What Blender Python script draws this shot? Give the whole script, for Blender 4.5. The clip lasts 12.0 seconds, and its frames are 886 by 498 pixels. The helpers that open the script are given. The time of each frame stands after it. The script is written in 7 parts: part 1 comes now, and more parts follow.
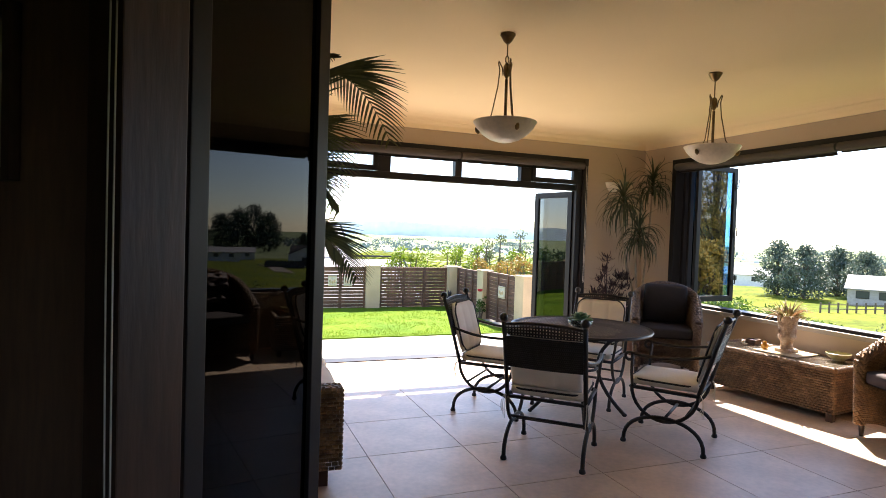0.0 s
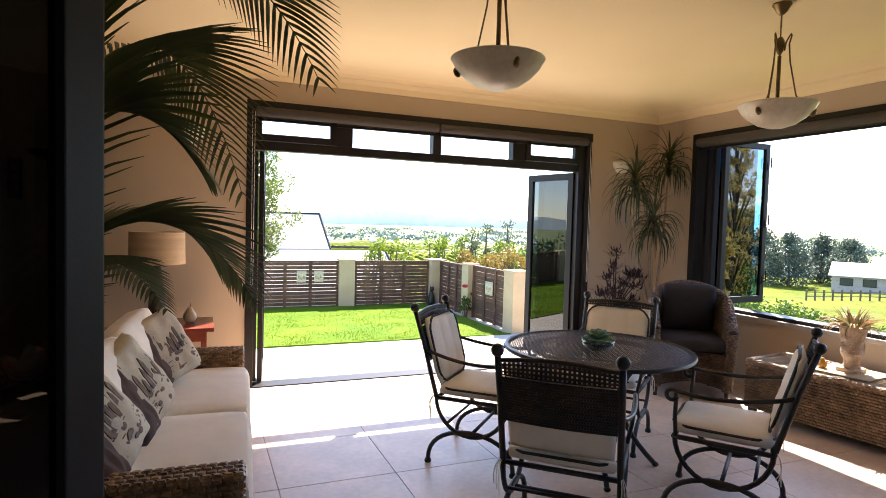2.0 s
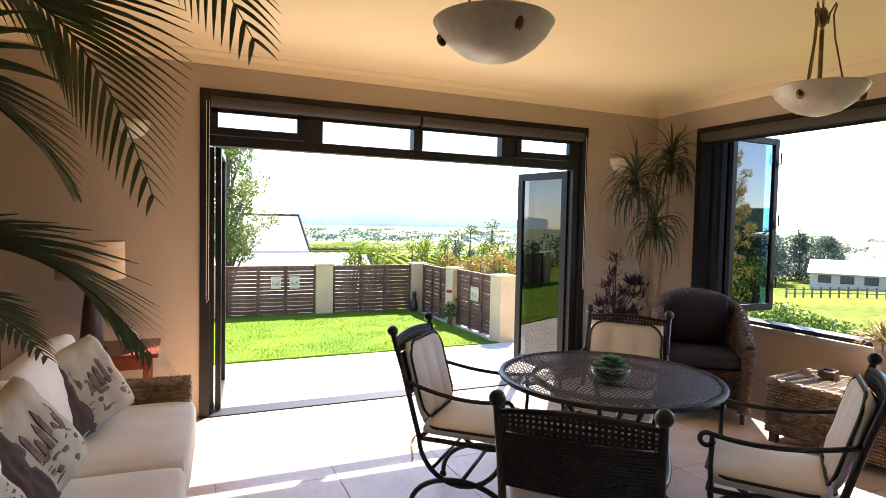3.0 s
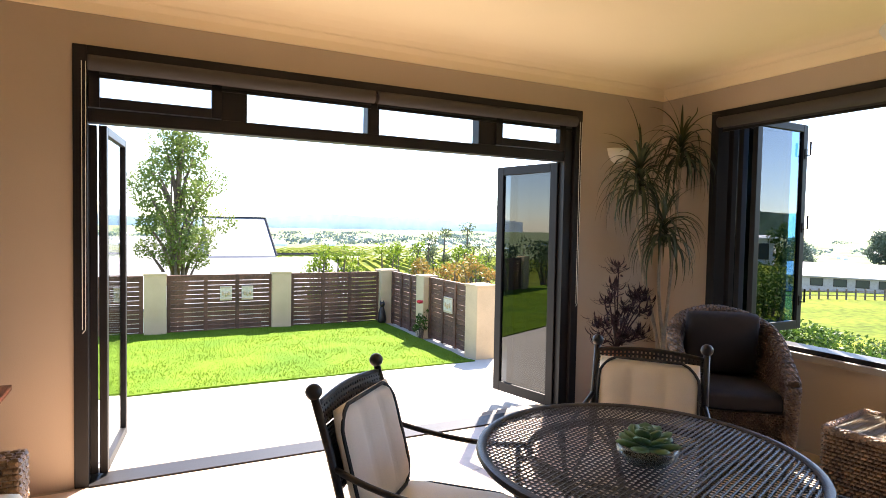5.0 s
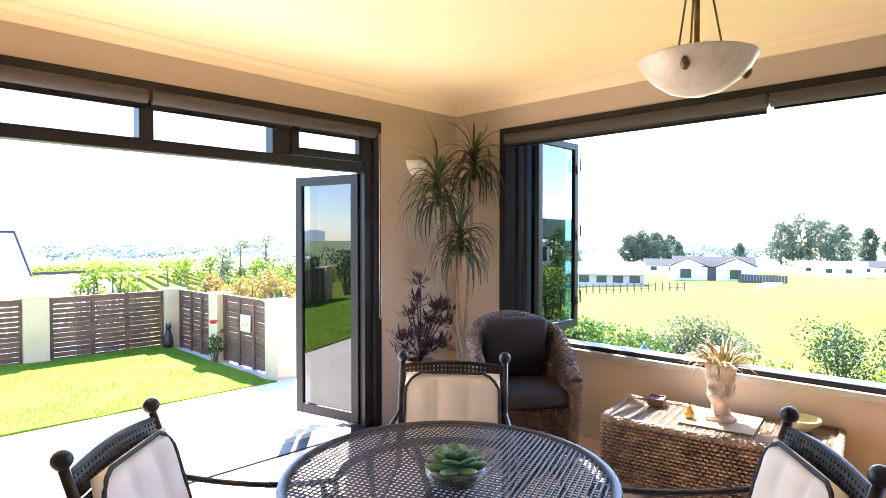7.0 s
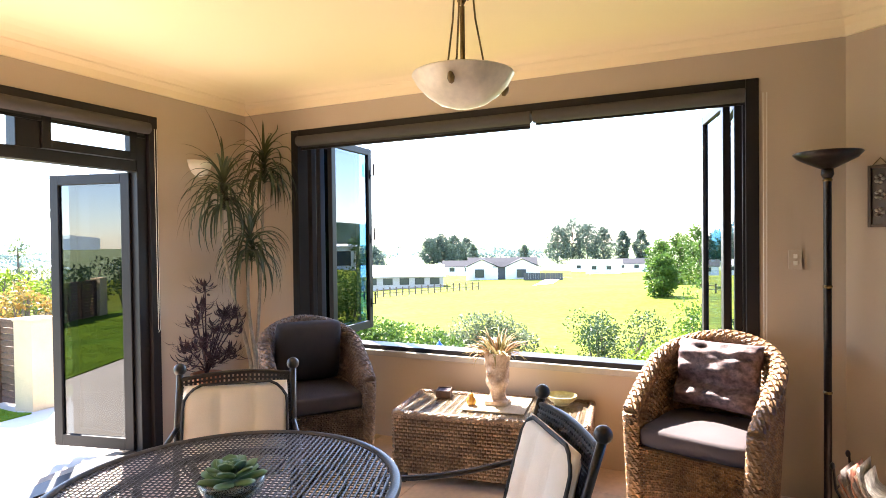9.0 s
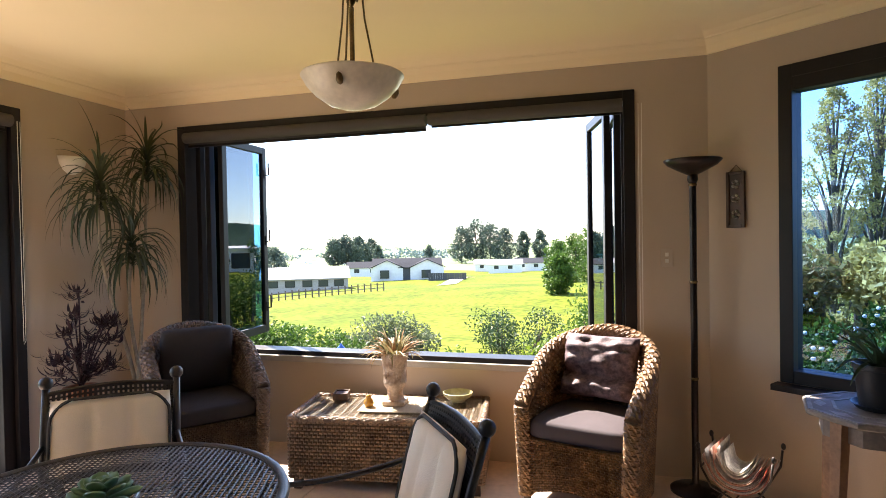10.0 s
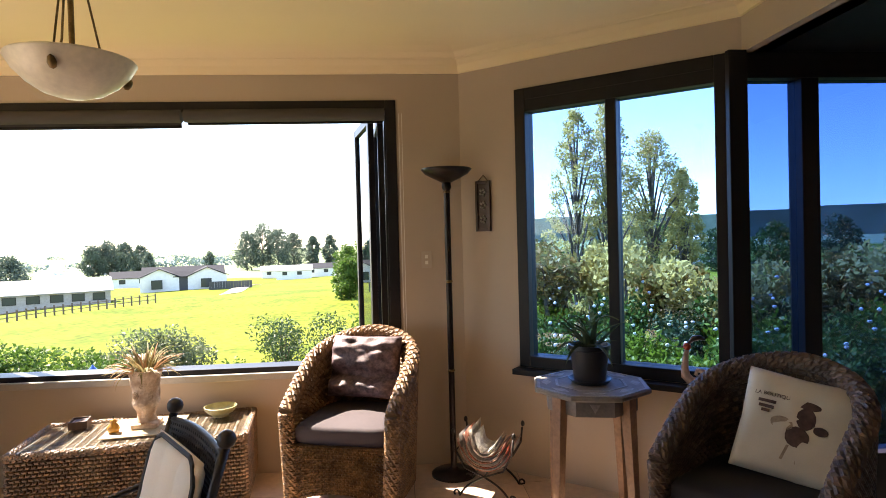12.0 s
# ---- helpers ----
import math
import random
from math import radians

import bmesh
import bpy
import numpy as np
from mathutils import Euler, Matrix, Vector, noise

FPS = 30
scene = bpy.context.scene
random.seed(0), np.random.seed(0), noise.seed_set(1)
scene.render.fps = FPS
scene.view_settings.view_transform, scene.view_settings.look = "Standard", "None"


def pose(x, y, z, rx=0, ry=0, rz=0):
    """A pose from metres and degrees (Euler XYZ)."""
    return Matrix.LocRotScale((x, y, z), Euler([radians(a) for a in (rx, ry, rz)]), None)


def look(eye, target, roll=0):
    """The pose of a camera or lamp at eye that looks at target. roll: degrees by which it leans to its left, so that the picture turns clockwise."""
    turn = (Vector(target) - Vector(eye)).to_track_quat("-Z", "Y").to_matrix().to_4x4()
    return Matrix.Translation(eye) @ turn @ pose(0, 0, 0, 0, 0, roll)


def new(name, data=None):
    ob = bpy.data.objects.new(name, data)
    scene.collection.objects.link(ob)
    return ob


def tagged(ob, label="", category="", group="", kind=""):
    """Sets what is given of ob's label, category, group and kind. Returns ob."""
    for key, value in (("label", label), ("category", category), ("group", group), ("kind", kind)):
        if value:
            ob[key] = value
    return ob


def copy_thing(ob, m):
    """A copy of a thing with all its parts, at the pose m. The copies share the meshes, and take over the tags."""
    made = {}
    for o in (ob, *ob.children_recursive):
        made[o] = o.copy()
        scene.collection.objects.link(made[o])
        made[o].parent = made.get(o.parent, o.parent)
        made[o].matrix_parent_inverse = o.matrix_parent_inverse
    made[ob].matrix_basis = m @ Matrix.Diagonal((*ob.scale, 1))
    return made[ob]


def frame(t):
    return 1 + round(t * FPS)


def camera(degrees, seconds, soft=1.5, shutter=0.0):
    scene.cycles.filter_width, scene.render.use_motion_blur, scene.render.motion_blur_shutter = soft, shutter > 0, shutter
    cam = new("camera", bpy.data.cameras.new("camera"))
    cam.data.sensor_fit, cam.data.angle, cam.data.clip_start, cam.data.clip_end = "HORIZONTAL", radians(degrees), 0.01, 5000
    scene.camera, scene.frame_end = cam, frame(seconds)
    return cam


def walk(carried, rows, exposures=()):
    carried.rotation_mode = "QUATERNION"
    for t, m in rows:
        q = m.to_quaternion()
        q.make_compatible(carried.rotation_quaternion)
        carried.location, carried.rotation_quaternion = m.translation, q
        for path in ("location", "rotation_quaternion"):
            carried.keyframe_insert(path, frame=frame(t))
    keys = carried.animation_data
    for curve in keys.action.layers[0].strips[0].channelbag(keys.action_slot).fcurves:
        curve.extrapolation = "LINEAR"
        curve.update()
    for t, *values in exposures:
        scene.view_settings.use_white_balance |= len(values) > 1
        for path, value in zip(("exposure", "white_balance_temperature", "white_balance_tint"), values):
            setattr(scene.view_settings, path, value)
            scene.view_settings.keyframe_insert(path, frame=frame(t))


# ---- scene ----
cam = camera(74.3, 12.0, 0.9)
PATH = [
    (0, (1.963, 3.676, 1.474), (2.684, 5.541, 1.417), 1.9),
    (0.5, (2.128, 3.992, 1.455), (2.854, 5.854, 1.384), 1.9),
    (1, (2.295, 4.268, 1.459), (3.029, 6.126, 1.366), 1.9),
    (1.5, (2.408, 4.555, 1.475), (3.151, 6.409, 1.381), 1.7),
    (2, (2.5, 4.803, 1.484), (3.267, 6.648, 1.392), 1.6),
    (2.5, (2.613, 5.078, 1.505), (3.404, 6.913, 1.417), 1.4),
    (3, (2.723, 5.338, 1.517), (3.544, 7.16, 1.427), 1.2),
    (3.2, (2.773, 5.452, 1.507), (3.61, 7.266, 1.42), 1.2),
    (4.8, (3.18, 6.228, 1.517), (4.066, 8.019, 1.434), 0.9),
    (5, (3.239, 6.258, 1.516), (4.135, 8.044, 1.438), 1.1),
    (5.5, (3.284, 6.334, 1.534), (4.277, 8.068, 1.462), 0.9),
    (6, (3.315, 6.359, 1.546), (4.439, 8.012, 1.486), 0.7),
    (6.5, (3.33, 6.377, 1.543), (4.61, 7.914, 1.497), 0.4),
    (7, (3.33, 6.369, 1.552), (4.763, 7.764, 1.509), 0.0),
    (8.8, (3.362, 6.298, 1.539), (5.146, 7.202, 1.509), -0.6),
    (9, (3.357, 6.28, 1.54), (5.166, 7.134, 1.509), -0.7),
    (9.5, (3.36, 6.253, 1.535), (5.229, 6.964, 1.506), -0.8),
    (10, (3.359, 6.22, 1.541), (5.281, 6.771, 1.508), -1.0),
    (10.5, (3.352, 6.178, 1.537), (5.315, 6.557, 1.507), -1.2),
    (11, (3.351, 6.151, 1.538), (5.339, 6.365, 1.506), -1.3),
    (11.5, (3.353, 6.119, 1.536), (5.353, 6.166, 1.505), -1.3),
    (12, (3.346, 6.067, 1.532), (5.34, 5.915, 1.5), -1.5),
]
EXPOSURES = [(0, 2.42, 7100, 17), (1.5, 2.49, 7000, 17), (3.0, 2.46, 6950, 17), (5.0, 2.45, 6950, 17), (5.8, 2.66, 6850, 17), (6.6, 3.29, 6500, 17), (7.2, 3.59, 6150, 17), (8.8, 3.50, 6650, 17), (9.3, 3.24, 6850, 17), (9.9, 2.68, 6850, 17), (10.5, 2.26, 6750, 17), (11.4, 2.22, 6350, 17), (12, 2.71, 7300, 17)]
walk(cam, [(t, look(eye, target, roll)) for t, eye, target, roll in PATH], EXPOSURES)


# ---- world, sun ----
SUN_AZ, SUN_EL = 39.0, 50.0   # degrees east of north, above the horizon
world = bpy.data.worlds.new("sky")
scene.world = world
world.use_nodes = True
_nt = world.node_tree
_sky = _nt.nodes.new("ShaderNodeTexSky")
_sky.sky_type, _sky.sun_disc = "NISHITA", False
_sky.sun_elevation, _sky.sun_rotation = radians(SUN_EL), radians(SUN_AZ)
_sky.dust_density, _sky.ozone_density, _sky.air_density = 0.2, 2.5, 0.85
_nt.links.new(_sky.outputs[0], _nt.nodes["Background"].inputs[0])
_nt.nodes["Background"].inputs[1].default_value = 0.14
_sl = bpy.data.lights.new("sun", "SUN")
_sl.energy, _sl.angle, _sl.color = 5.0, radians(0.6), (1.0, 0.95, 0.86)
_sd = Vector((math.sin(radians(SUN_AZ)) * math.cos(radians(SUN_EL)), math.cos(radians(SUN_AZ)) * math.cos(radians(SUN_EL)), math.sin(radians(SUN_EL))))
new("sun", _sl).matrix_world = look(_sd * 50, (0, 0, 0))

# ---- materials ----


def mat(name, col, rough=0.6, metal=0.0, var=0.12, scale=6.0, fine=60.0, bump=0.1, spec=0.5, alpha=None, col2=None, rand=0.0, emit=0.0, island=0.0, stretch=(1, 1, 1)):
    """A procedural surface: two scales of colour variation, a fine relief, optional second colour and variation from piece to piece."""
    m = bpy.data.materials.new(name)
    m.use_nodes = True
    nt = m.node_tree
    n, l = nt.nodes, nt.links
    b = n["Principled BSDF"]
    tc = n.new("ShaderNodeTexCoord")
    mp = n.new("ShaderNodeMapping")
    mp.inputs["Scale"].default_value = stretch
    l.new(tc.outputs["Object"], mp.inputs[0])
    big, small = n.new("ShaderNodeTexNoise"), n.new("ShaderNodeTexNoise")
    big.inputs["Scale"].default_value, small.inputs["Scale"].default_value = scale, fine
    big.inputs["Detail"].default_value, small.inputs["Detail"].default_value = 5, 3
    l.new(mp.outputs[0], big.inputs[0]), l.new(mp.outputs[0], small.inputs[0])
    mixer = n.new("ShaderNodeMix")
    mixer.data_type = "RGBA"
    dark = col2 or tuple(c * (1 - var * 2) for c in col)
    mixer.inputs["A"].default_value, mixer.inputs["B"].default_value = (*dark, 1), (*col, 1)
    ramp = n.new("ShaderNodeMapRange")
    ramp.inputs["From Min"].default_value, ramp.inputs["From Max"].default_value = 0.32, 0.62
    l.new(big.outputs[0], ramp.inputs[0]), l.new(ramp.outputs[0], mixer.inputs["Factor"])
    hs = n.new("ShaderNodeHueSaturation")
    val = n.new("ShaderNodeMapRange")
    val.inputs["From Min"].default_value, val.inputs["From Max"].default_value = 0.25, 0.75
    val.inputs["To Min"].default_value, val.inputs["To Max"].default_value = 1 - var, 1 + var
    l.new(small.outputs[0], val.inputs[0])
    out = val.outputs[0]
    if rand:
        oi = n.new("ShaderNodeObjectInfo")
        rr = n.new("ShaderNodeMapRange")
        rr.inputs["To Min"].default_value, rr.inputs["To Max"].default_value = 1 - rand, 1 + rand
        mu = n.new("ShaderNodeMath")
        mu.operation = "MULTIPLY"
        l.new(oi.outputs["Random"], rr.inputs[0]), l.new(rr.outputs[0], mu.inputs[0]), l.new(out, mu.inputs[1])
        out = mu.outputs[0]
    if island:
        gi = n.new("ShaderNodeNewGeometry")
        r2 = n.new("ShaderNodeMapRange")
        r2.inputs["To Min"].default_value, r2.inputs["To Max"].default_value = 1 - island, 1 + island
        m2 = n.new("ShaderNodeMath")
        m2.operation = "MULTIPLY"
        l.new(gi.outputs["Random Per Island"], r2.inputs[0]), l.new(r2.outputs[0], m2.inputs[0]), l.new(out, m2.inputs[1])
        out = m2.outputs[0]
    l.new(out, hs.inputs["Value"]), l.new(mixer.outputs["Result"], hs.inputs["Color"]), l.new(hs.outputs[0], b.inputs["Base Color"])
    b.inputs["Roughness"].default_value, b.inputs["Metallic"].default_value = rough, metal
    b.inputs["Specular IOR Level"].default_value = spec
    if bump:
        bp = n.new("ShaderNodeBump")
        bp.inputs["Strength"].default_value, bp.inputs["Distance"].default_value = bump, 0.01
        l.new(small.outputs[0], bp.inputs["Height"]), l.new(bp.outputs[0], b.inputs["Normal"])
    if emit:
        l.new(hs.outputs[0], b.inputs["Emission Color"])
        b.inputs["Emission Strength"].default_value = emit
    return m


def leafy(name, col, col2, trans=0.35, rough=0.5):
    """Leaves: a diffuse and a translucent lobe, varied from leaf to leaf."""
    m = bpy.data.materials.new(name)
    m.use_nodes = True
    nt = m.node_tree
    n, l = nt.nodes, nt.links
    b = n["Principled BSDF"]
    geo = n.new("ShaderNodeNewGeometry")
    mixer = n.new("ShaderNodeMix")
    mixer.data_type = "RGBA"
    mixer.inputs["A"].default_value, mixer.inputs["B"].default_value = (*col, 1), (*col2, 1)
    l.new(geo.outputs["Random Per Island"], mixer.inputs["Factor"])
    l.new(mixer.outputs["Result"], b.inputs["Base Color"])
    b.inputs["Roughness"].default_value = rough
    b.inputs["Specular IOR Level"].default_value = 0.22
    tr = n.new("ShaderNodeBsdfTranslucent")
    l.new(mixer.outputs["Result"], tr.inputs[0])
    ms = n.new("ShaderNodeMixShader")
    ms.inputs[0].default_value = trans
    l.new(b.outputs[0], ms.inputs[1]), l.new(tr.outputs[0], ms.inputs[2])
    l.new(ms.outputs[0], n["Material Output"].inputs["Surface"])
    return m


def glassy(name, tint=(0.93, 0.96, 0.96), base=0.05, grazing=1.0):
    """Thin flat glass: straight-through light under a mirror that grows towards grazing."""
    m = bpy.data.materials.new(name)
    m.use_nodes = True
    nt = m.node_tree
    n, l = nt.nodes, nt.links
    n.remove(n["Principled BSDF"])
    tr, gl, ms, lw = n.new("ShaderNodeBsdfTransparent"), n.new("ShaderNodeBsdfGlossy"), n.new("ShaderNodeMixShader"), n.new("ShaderNodeLayerWeight")
    tr.inputs[0].default_value = (*tint, 1)
    gl.inputs["Roughness"].default_value = 0.0
    lw.inputs[0].default_value = 0.5
    po, ma = n.new("ShaderNodeMath"), n.new("ShaderNodeMath")
    po.operation, ma.operation = "POWER", "MULTIPLY_ADD"
    po.inputs[1].default_value, ma.inputs[1].default_value, ma.inputs[2].default_value = 5.0, (1 - base) * grazing, base
    l.new(lw.outputs["Facing"], po.inputs[0]), l.new(po.outputs[0], ma.inputs[0]), l.new(ma.outputs[0], ms.inputs[0])
    l.new(tr.outputs[0], ms.inputs[1]), l.new(gl.outputs[0], ms.inputs[2])
    l.new(ms.outputs[0], n["Material Output"].inputs["Surface"])
    return m


M_WALL = mat("wall_paint", (0.50, 0.405, 0.31), 0.85, var=0.03, scale=1.5, fine=180, bump=0.08)
M_CEIL = mat("ceiling_paint", (0.90, 0.74, 0.47), 0.8, var=0.02, scale=1.0, fine=200, bump=0.05)
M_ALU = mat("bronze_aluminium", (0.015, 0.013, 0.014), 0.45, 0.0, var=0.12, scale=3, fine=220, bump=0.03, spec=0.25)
M_TILE = mat("floor_tile", (0.72, 0.55, 0.42), 0.40, var=0.09, scale=3.5, fine=26, bump=0.06, rand=0.05)
M_GROUT = mat("grout", (0.36, 0.30, 0.24), 0.9, var=0.1)
M_GLASS = glassy("window_glass")
M_TINT = glassy("tinted_double_glass", (0.19, 0.225, 0.26), 0.09)
# blue of the reflected sky is put into this sash tint
M_TINTB = glassy("sky_tinted_sash_glass", (0.20, 0.42, 0.62), 0.15)
# bay glass tint also carries the deep blue of the sky outside
M_BAYGLASS = glassy("sky_tinted_bay_glass", (0.50, 0.68, 0.92), 0.03)
# the dark behind these leaves is put into a near-black tint
M_DIMGLASS = glassy("shade_darkened_glass", (0.06, 0.06, 0.06), 0.02, 0.6)
# the alcove's deeper sky blue is put into its pane tint
M_TINT2 = glassy("sky_tinted_alcove_glass", (0.20, 0.34, 0.62), 0.08)
M_DARKWOOD = mat("dark_stained_wood", (0.075, 0.038, 0.022), 0.45, var=0.25, scale=4, fine=40, bump=0.15, stretch=(1, 1, 0.15))
M_IRON = mat("black_iron", (0.028, 0.022, 0.020), 0.42, 0.1, var=0.2, scale=12, fine=150, bump=0.12)
M_CREAM = mat("cream_canvas", (0.85, 0.77, 0.66), 0.9, var=0.05, scale=5, fine=350, bump=0.25)
M_PIPING = mat("dark_piping", (0.03, 0.028, 0.028), 0.7)
M_WICKER = mat("seagrass_wicker", (0.27, 0.150, 0.066), 0.5, var=0.25, scale=9, fine=90, bump=0.4, col2=(0.14, 0.075, 0.033), island=0.30)
M_WICKERBR = mat("brown_wicker", (0.27, 0.165, 0.09), 0.42, var=0.14, scale=9, fine=90, bump=0.4, col2=(0.13, 0.075, 0.04), island=0.30)
# darker copy of the seagrass wicker for the two chairs in shade
M_WICKERSH = mat("shade_darkened_wicker", (0.14, 0.090, 0.058), 0.5, var=0.2, scale=9, fine=90, bump=0.4, col2=(0.07, 0.042, 0.027), island=0.30)
M_WICKERDK = mat("dark_wicker", (0.13, 0.08, 0.05), 0.6, var=0.25, scale=9, fine=90, bump=0.4, col2=(0.06, 0.04, 0.025))
M_CHARCOAL = mat("charcoal_fabric", (0.021, 0.0168, 0.0192), 0.85, var=0.15, scale=8, fine=300, bump=0.2)
M_BRASS = mat("antique_brass", (0.22, 0.15, 0.07), 0.38, 0.9, var=0.2, scale=20, fine=120)
M_ALAB = mat("alabaster_glass", (0.82, 0.74, 0.60), 0.35, var=0.08, scale=7, fine=40, bump=0.02)
M_GREENLEAF = leafy("dark_palm_leaf", (0.055, 0.074, 0.030), (0.105, 0.122, 0.052), 0.3)
M_TRUNK = mat("plant_trunk", (0.30, 0.24, 0.17), 0.85, var=0.2, scale=10, fine=60, bump=0.5)
M_PLASTER = mat("post_plaster", (0.56, 0.43, 0.27), 0.9, var=0.06, scale=3, fine=90, bump=0.3)
M_FENCEWOOD = mat("fence_wood", (0.135, 0.063, 0.038), 0.7, var=0.25, scale=5, fine=50, bump=0.3, rand=0.2)
M_PAVE = mat("exposed_concrete", (0.47, 0.43, 0.37), 0.85, var=0.07, scale=1.2, fine=150, bump=0.25)
M_LAWN = mat("lawn_grass", (0.100, 0.168, 0.012), 0.9, var=0.22, scale=1.6, fine=90, bump=0.6, col2=(0.062, 0.130, 0.010), spec=0.08)
M_FIELD = mat("meadow", (0.112, 0.130, 0.012), 0.95, var=0.55, scale=0.12, fine=1.7, bump=0.8, col2=(0.052, 0.082, 0.007), spec=0.06)
# far fields, paled so their colour carries the haze
M_PLAIN = mat("haze_paled_fields", (0.19, 0.22, 0.12), 0.95, var=0.20, scale=0.012, fine=0.05, bump=0.0, col2=(0.12, 0.165, 0.075), spec=0.05, stretch=(1, 2.2, 1))
M_WHITEPL = mat("white_plastic", (0.78, 0.75, 0.68), 0.4, var=0.02)

# ---- mesh helpers ----


def box(bm, x0, x1, y0, y1, z0, z1, m=None):
    """A box into bm, in the space of m."""
    v = [Vector((x, y, z)) for z in (z0, z1) for y in (y0, y1) for x in (x0, x1)]
    if m is not None:
        v = [m @ p for p in v]
    v = [bm.verts.new(p) for p in v]
    for f in ((0, 2, 3, 1), (4, 5, 7, 6), (0, 1, 5, 4), (2, 6, 7, 3), (0, 4, 6, 2), (1, 3, 7, 5)):
        bm.faces.new([v[i] for i in f])
    return bm


def bx(*a, m=None):
    return box(bmesh.new(), *a, m=m)


def lathe(profile, seg=24, m=None, bm=None):
    """A turned body from (radius, height) pairs."""
    bm = bm or bmesh.new()
    rings = []
    for r, z in profile:
        rings.append([bm.verts.new((m or Matrix()) @ Vector((r * math.cos(2 * math.pi * i / seg), r * math.sin(2 * math.pi * i / seg), z))) for i in range(seg)])
    for a, b in zip(rings, rings[1:]):
        for i in range(seg):
            bm.faces.new((a[i], a[(i + 1) % seg], b[(i + 1) % seg], b[i]))
    ring_shape = profile[0] == profile[-1]
    if profile[0][0] > 1e-4 and not ring_shape:
        bm.faces.new(rings[0][::-1])
    if profile[-1][0] > 1e-4 and not ring_shape:
        bm.faces.new(rings[-1])
    return bm


def tube(bm, pts, r, seg=8, ends=None):
    """A round bar along pts; r may be a list."""
    pts = [Vector(p) for p in pts]
    rs = r if isinstance(r, (list, tuple)) else [r] * len(pts)
    up, rings = None, []
    for i, p in enumerate(pts):
        d = (pts[min(i + 1, len(pts) - 1)] - pts[max(i - 1, 0)]).normalized()
        a = up if up is not None else (Vector((0, 0, 1)) if abs(d.z) < 0.9 else Vector((1, 0, 0)))
        s = d.cross(a).normalized()
        u = s.cross(d).normalized()
        up = u
        rings.append([bm.verts.new(p + rs[i] * (s * math.cos(2 * math.pi * k / seg) + u * math.sin(2 * math.pi * k / seg))) for k in range(seg)])
    for a, b in zip(rings, rings[1:]):
        for k in range(seg):
            bm.faces.new((a[k], a[(k + 1) % seg], b[(k + 1) % seg], b[k]))
    bm.faces.new(rings[0][::-1]), bm.faces.new(rings[-1])
    return bm


def arc(c, r, a0, a1, n=12, ax=(1, 0, 0), ay=(0, 0, 1)):
    c, ax, ay = Vector(c), Vector(ax), Vector(ay)
    return [c + r * (ax * math.cos(a) + ay * math.sin(a)) for a in [radians(a0 + (a1 - a0) * i / n) for i in range(n + 1)]]


def bezier(p0, p1, p2, p3, n=12):
    p0, p1, p2, p3 = map(Vector, (p0, p1, p2, p3))
    return [p0 * (1 - t) ** 3 + p1 * 3 * t * (1 - t) ** 2 + p2 * 3 * t * t * (1 - t) + p3 * t ** 3 for t in [i / n for i in range(n + 1)]]


def mesh(bm, material, smooth=None, bevel=0.0, name="mesh"):
    me = bpy.data.meshes.new(name)
    if bevel:
        bmesh.ops.bevel(bm, geom=bm.edges[:], offset=bevel, segments=2, affect="EDGES", profile=0.6)
    bmesh.ops.recalc_face_normals(bm, faces=bm.faces[:])
    bm.to_mesh(me)
    bm.free()
    if smooth:
        me.shade_smooth()
        if smooth is not True:
            me.set_sharp_from_angle(angle=radians(smooth))
    me.materials.append(material)
    return me


def part(name, bm, material, parent=None, label="", smooth=None, bevel=0.0):
    ob = new(name, mesh(bm, material, smooth, bevel, name))
    if parent is not None:
        ob.parent = parent
    if label:
        ob["label"] = label
    return ob


def thing(name, m, label, category, group="", kind=""):
    ob = new(name)
    ob.matrix_basis = m
    ob.empty_display_size = 0.1
    return tagged(ob, label, category, group, kind)


# ---- room plan: corners run clockwise; each wall's x runs along it, y outward ----
NW, NE, SE1, SE2, S2, SW2, SW1 = (1.62, 10.08), (7.32, 10.08), (7.32, 5.63), (6.29, 4.25), (4.45, 4.25), (3.70, 3.50), (1.62, 5.58)
WALL_H, CEIL_Z, COVE = 2.82, 2.79, 0.134


def wall_frame(p, q):
    d = (Vector(q) - Vector(p)).normalized()
    m = Matrix(((d.x, -d.y, 0, p[0]), (d.y, d.x, 0, p[1]), (0, 0, 1, 0), (0, 0, 0, 1)))
    return m, (Vector(q) - Vector(p)).length


def wall(name, p, q, openings=(), thick=0.14, h=WALL_H, label="taupe painted plaster wall", material=None, z0=-0.05, ext=(0, 0)):
    m, n = wall_frame(p, q)
    bm = bmesh.new()
    ss = sorted({-ext[0], n + ext[1], *[s for o in openings for s in o[:2]]})
    for a, b in zip(ss, ss[1:]):
        holes = sorted(o[2:] for o in openings if o[0] <= a + 1e-5 and o[1] >= b - 1e-5)
        z = z0
        for h0, h1 in holes:
            if h0 > z + 1e-4:
                box(bm, a, b, 0, thick, z, h0)
            z = h1
        if h > z:
            box(bm, a, b, 0, thick, z, h)
    ob = part(name, bm, material or M_WALL)
    ob.matrix_basis = m
    return tagged(ob, label, "wall", kind="structure"), m, n


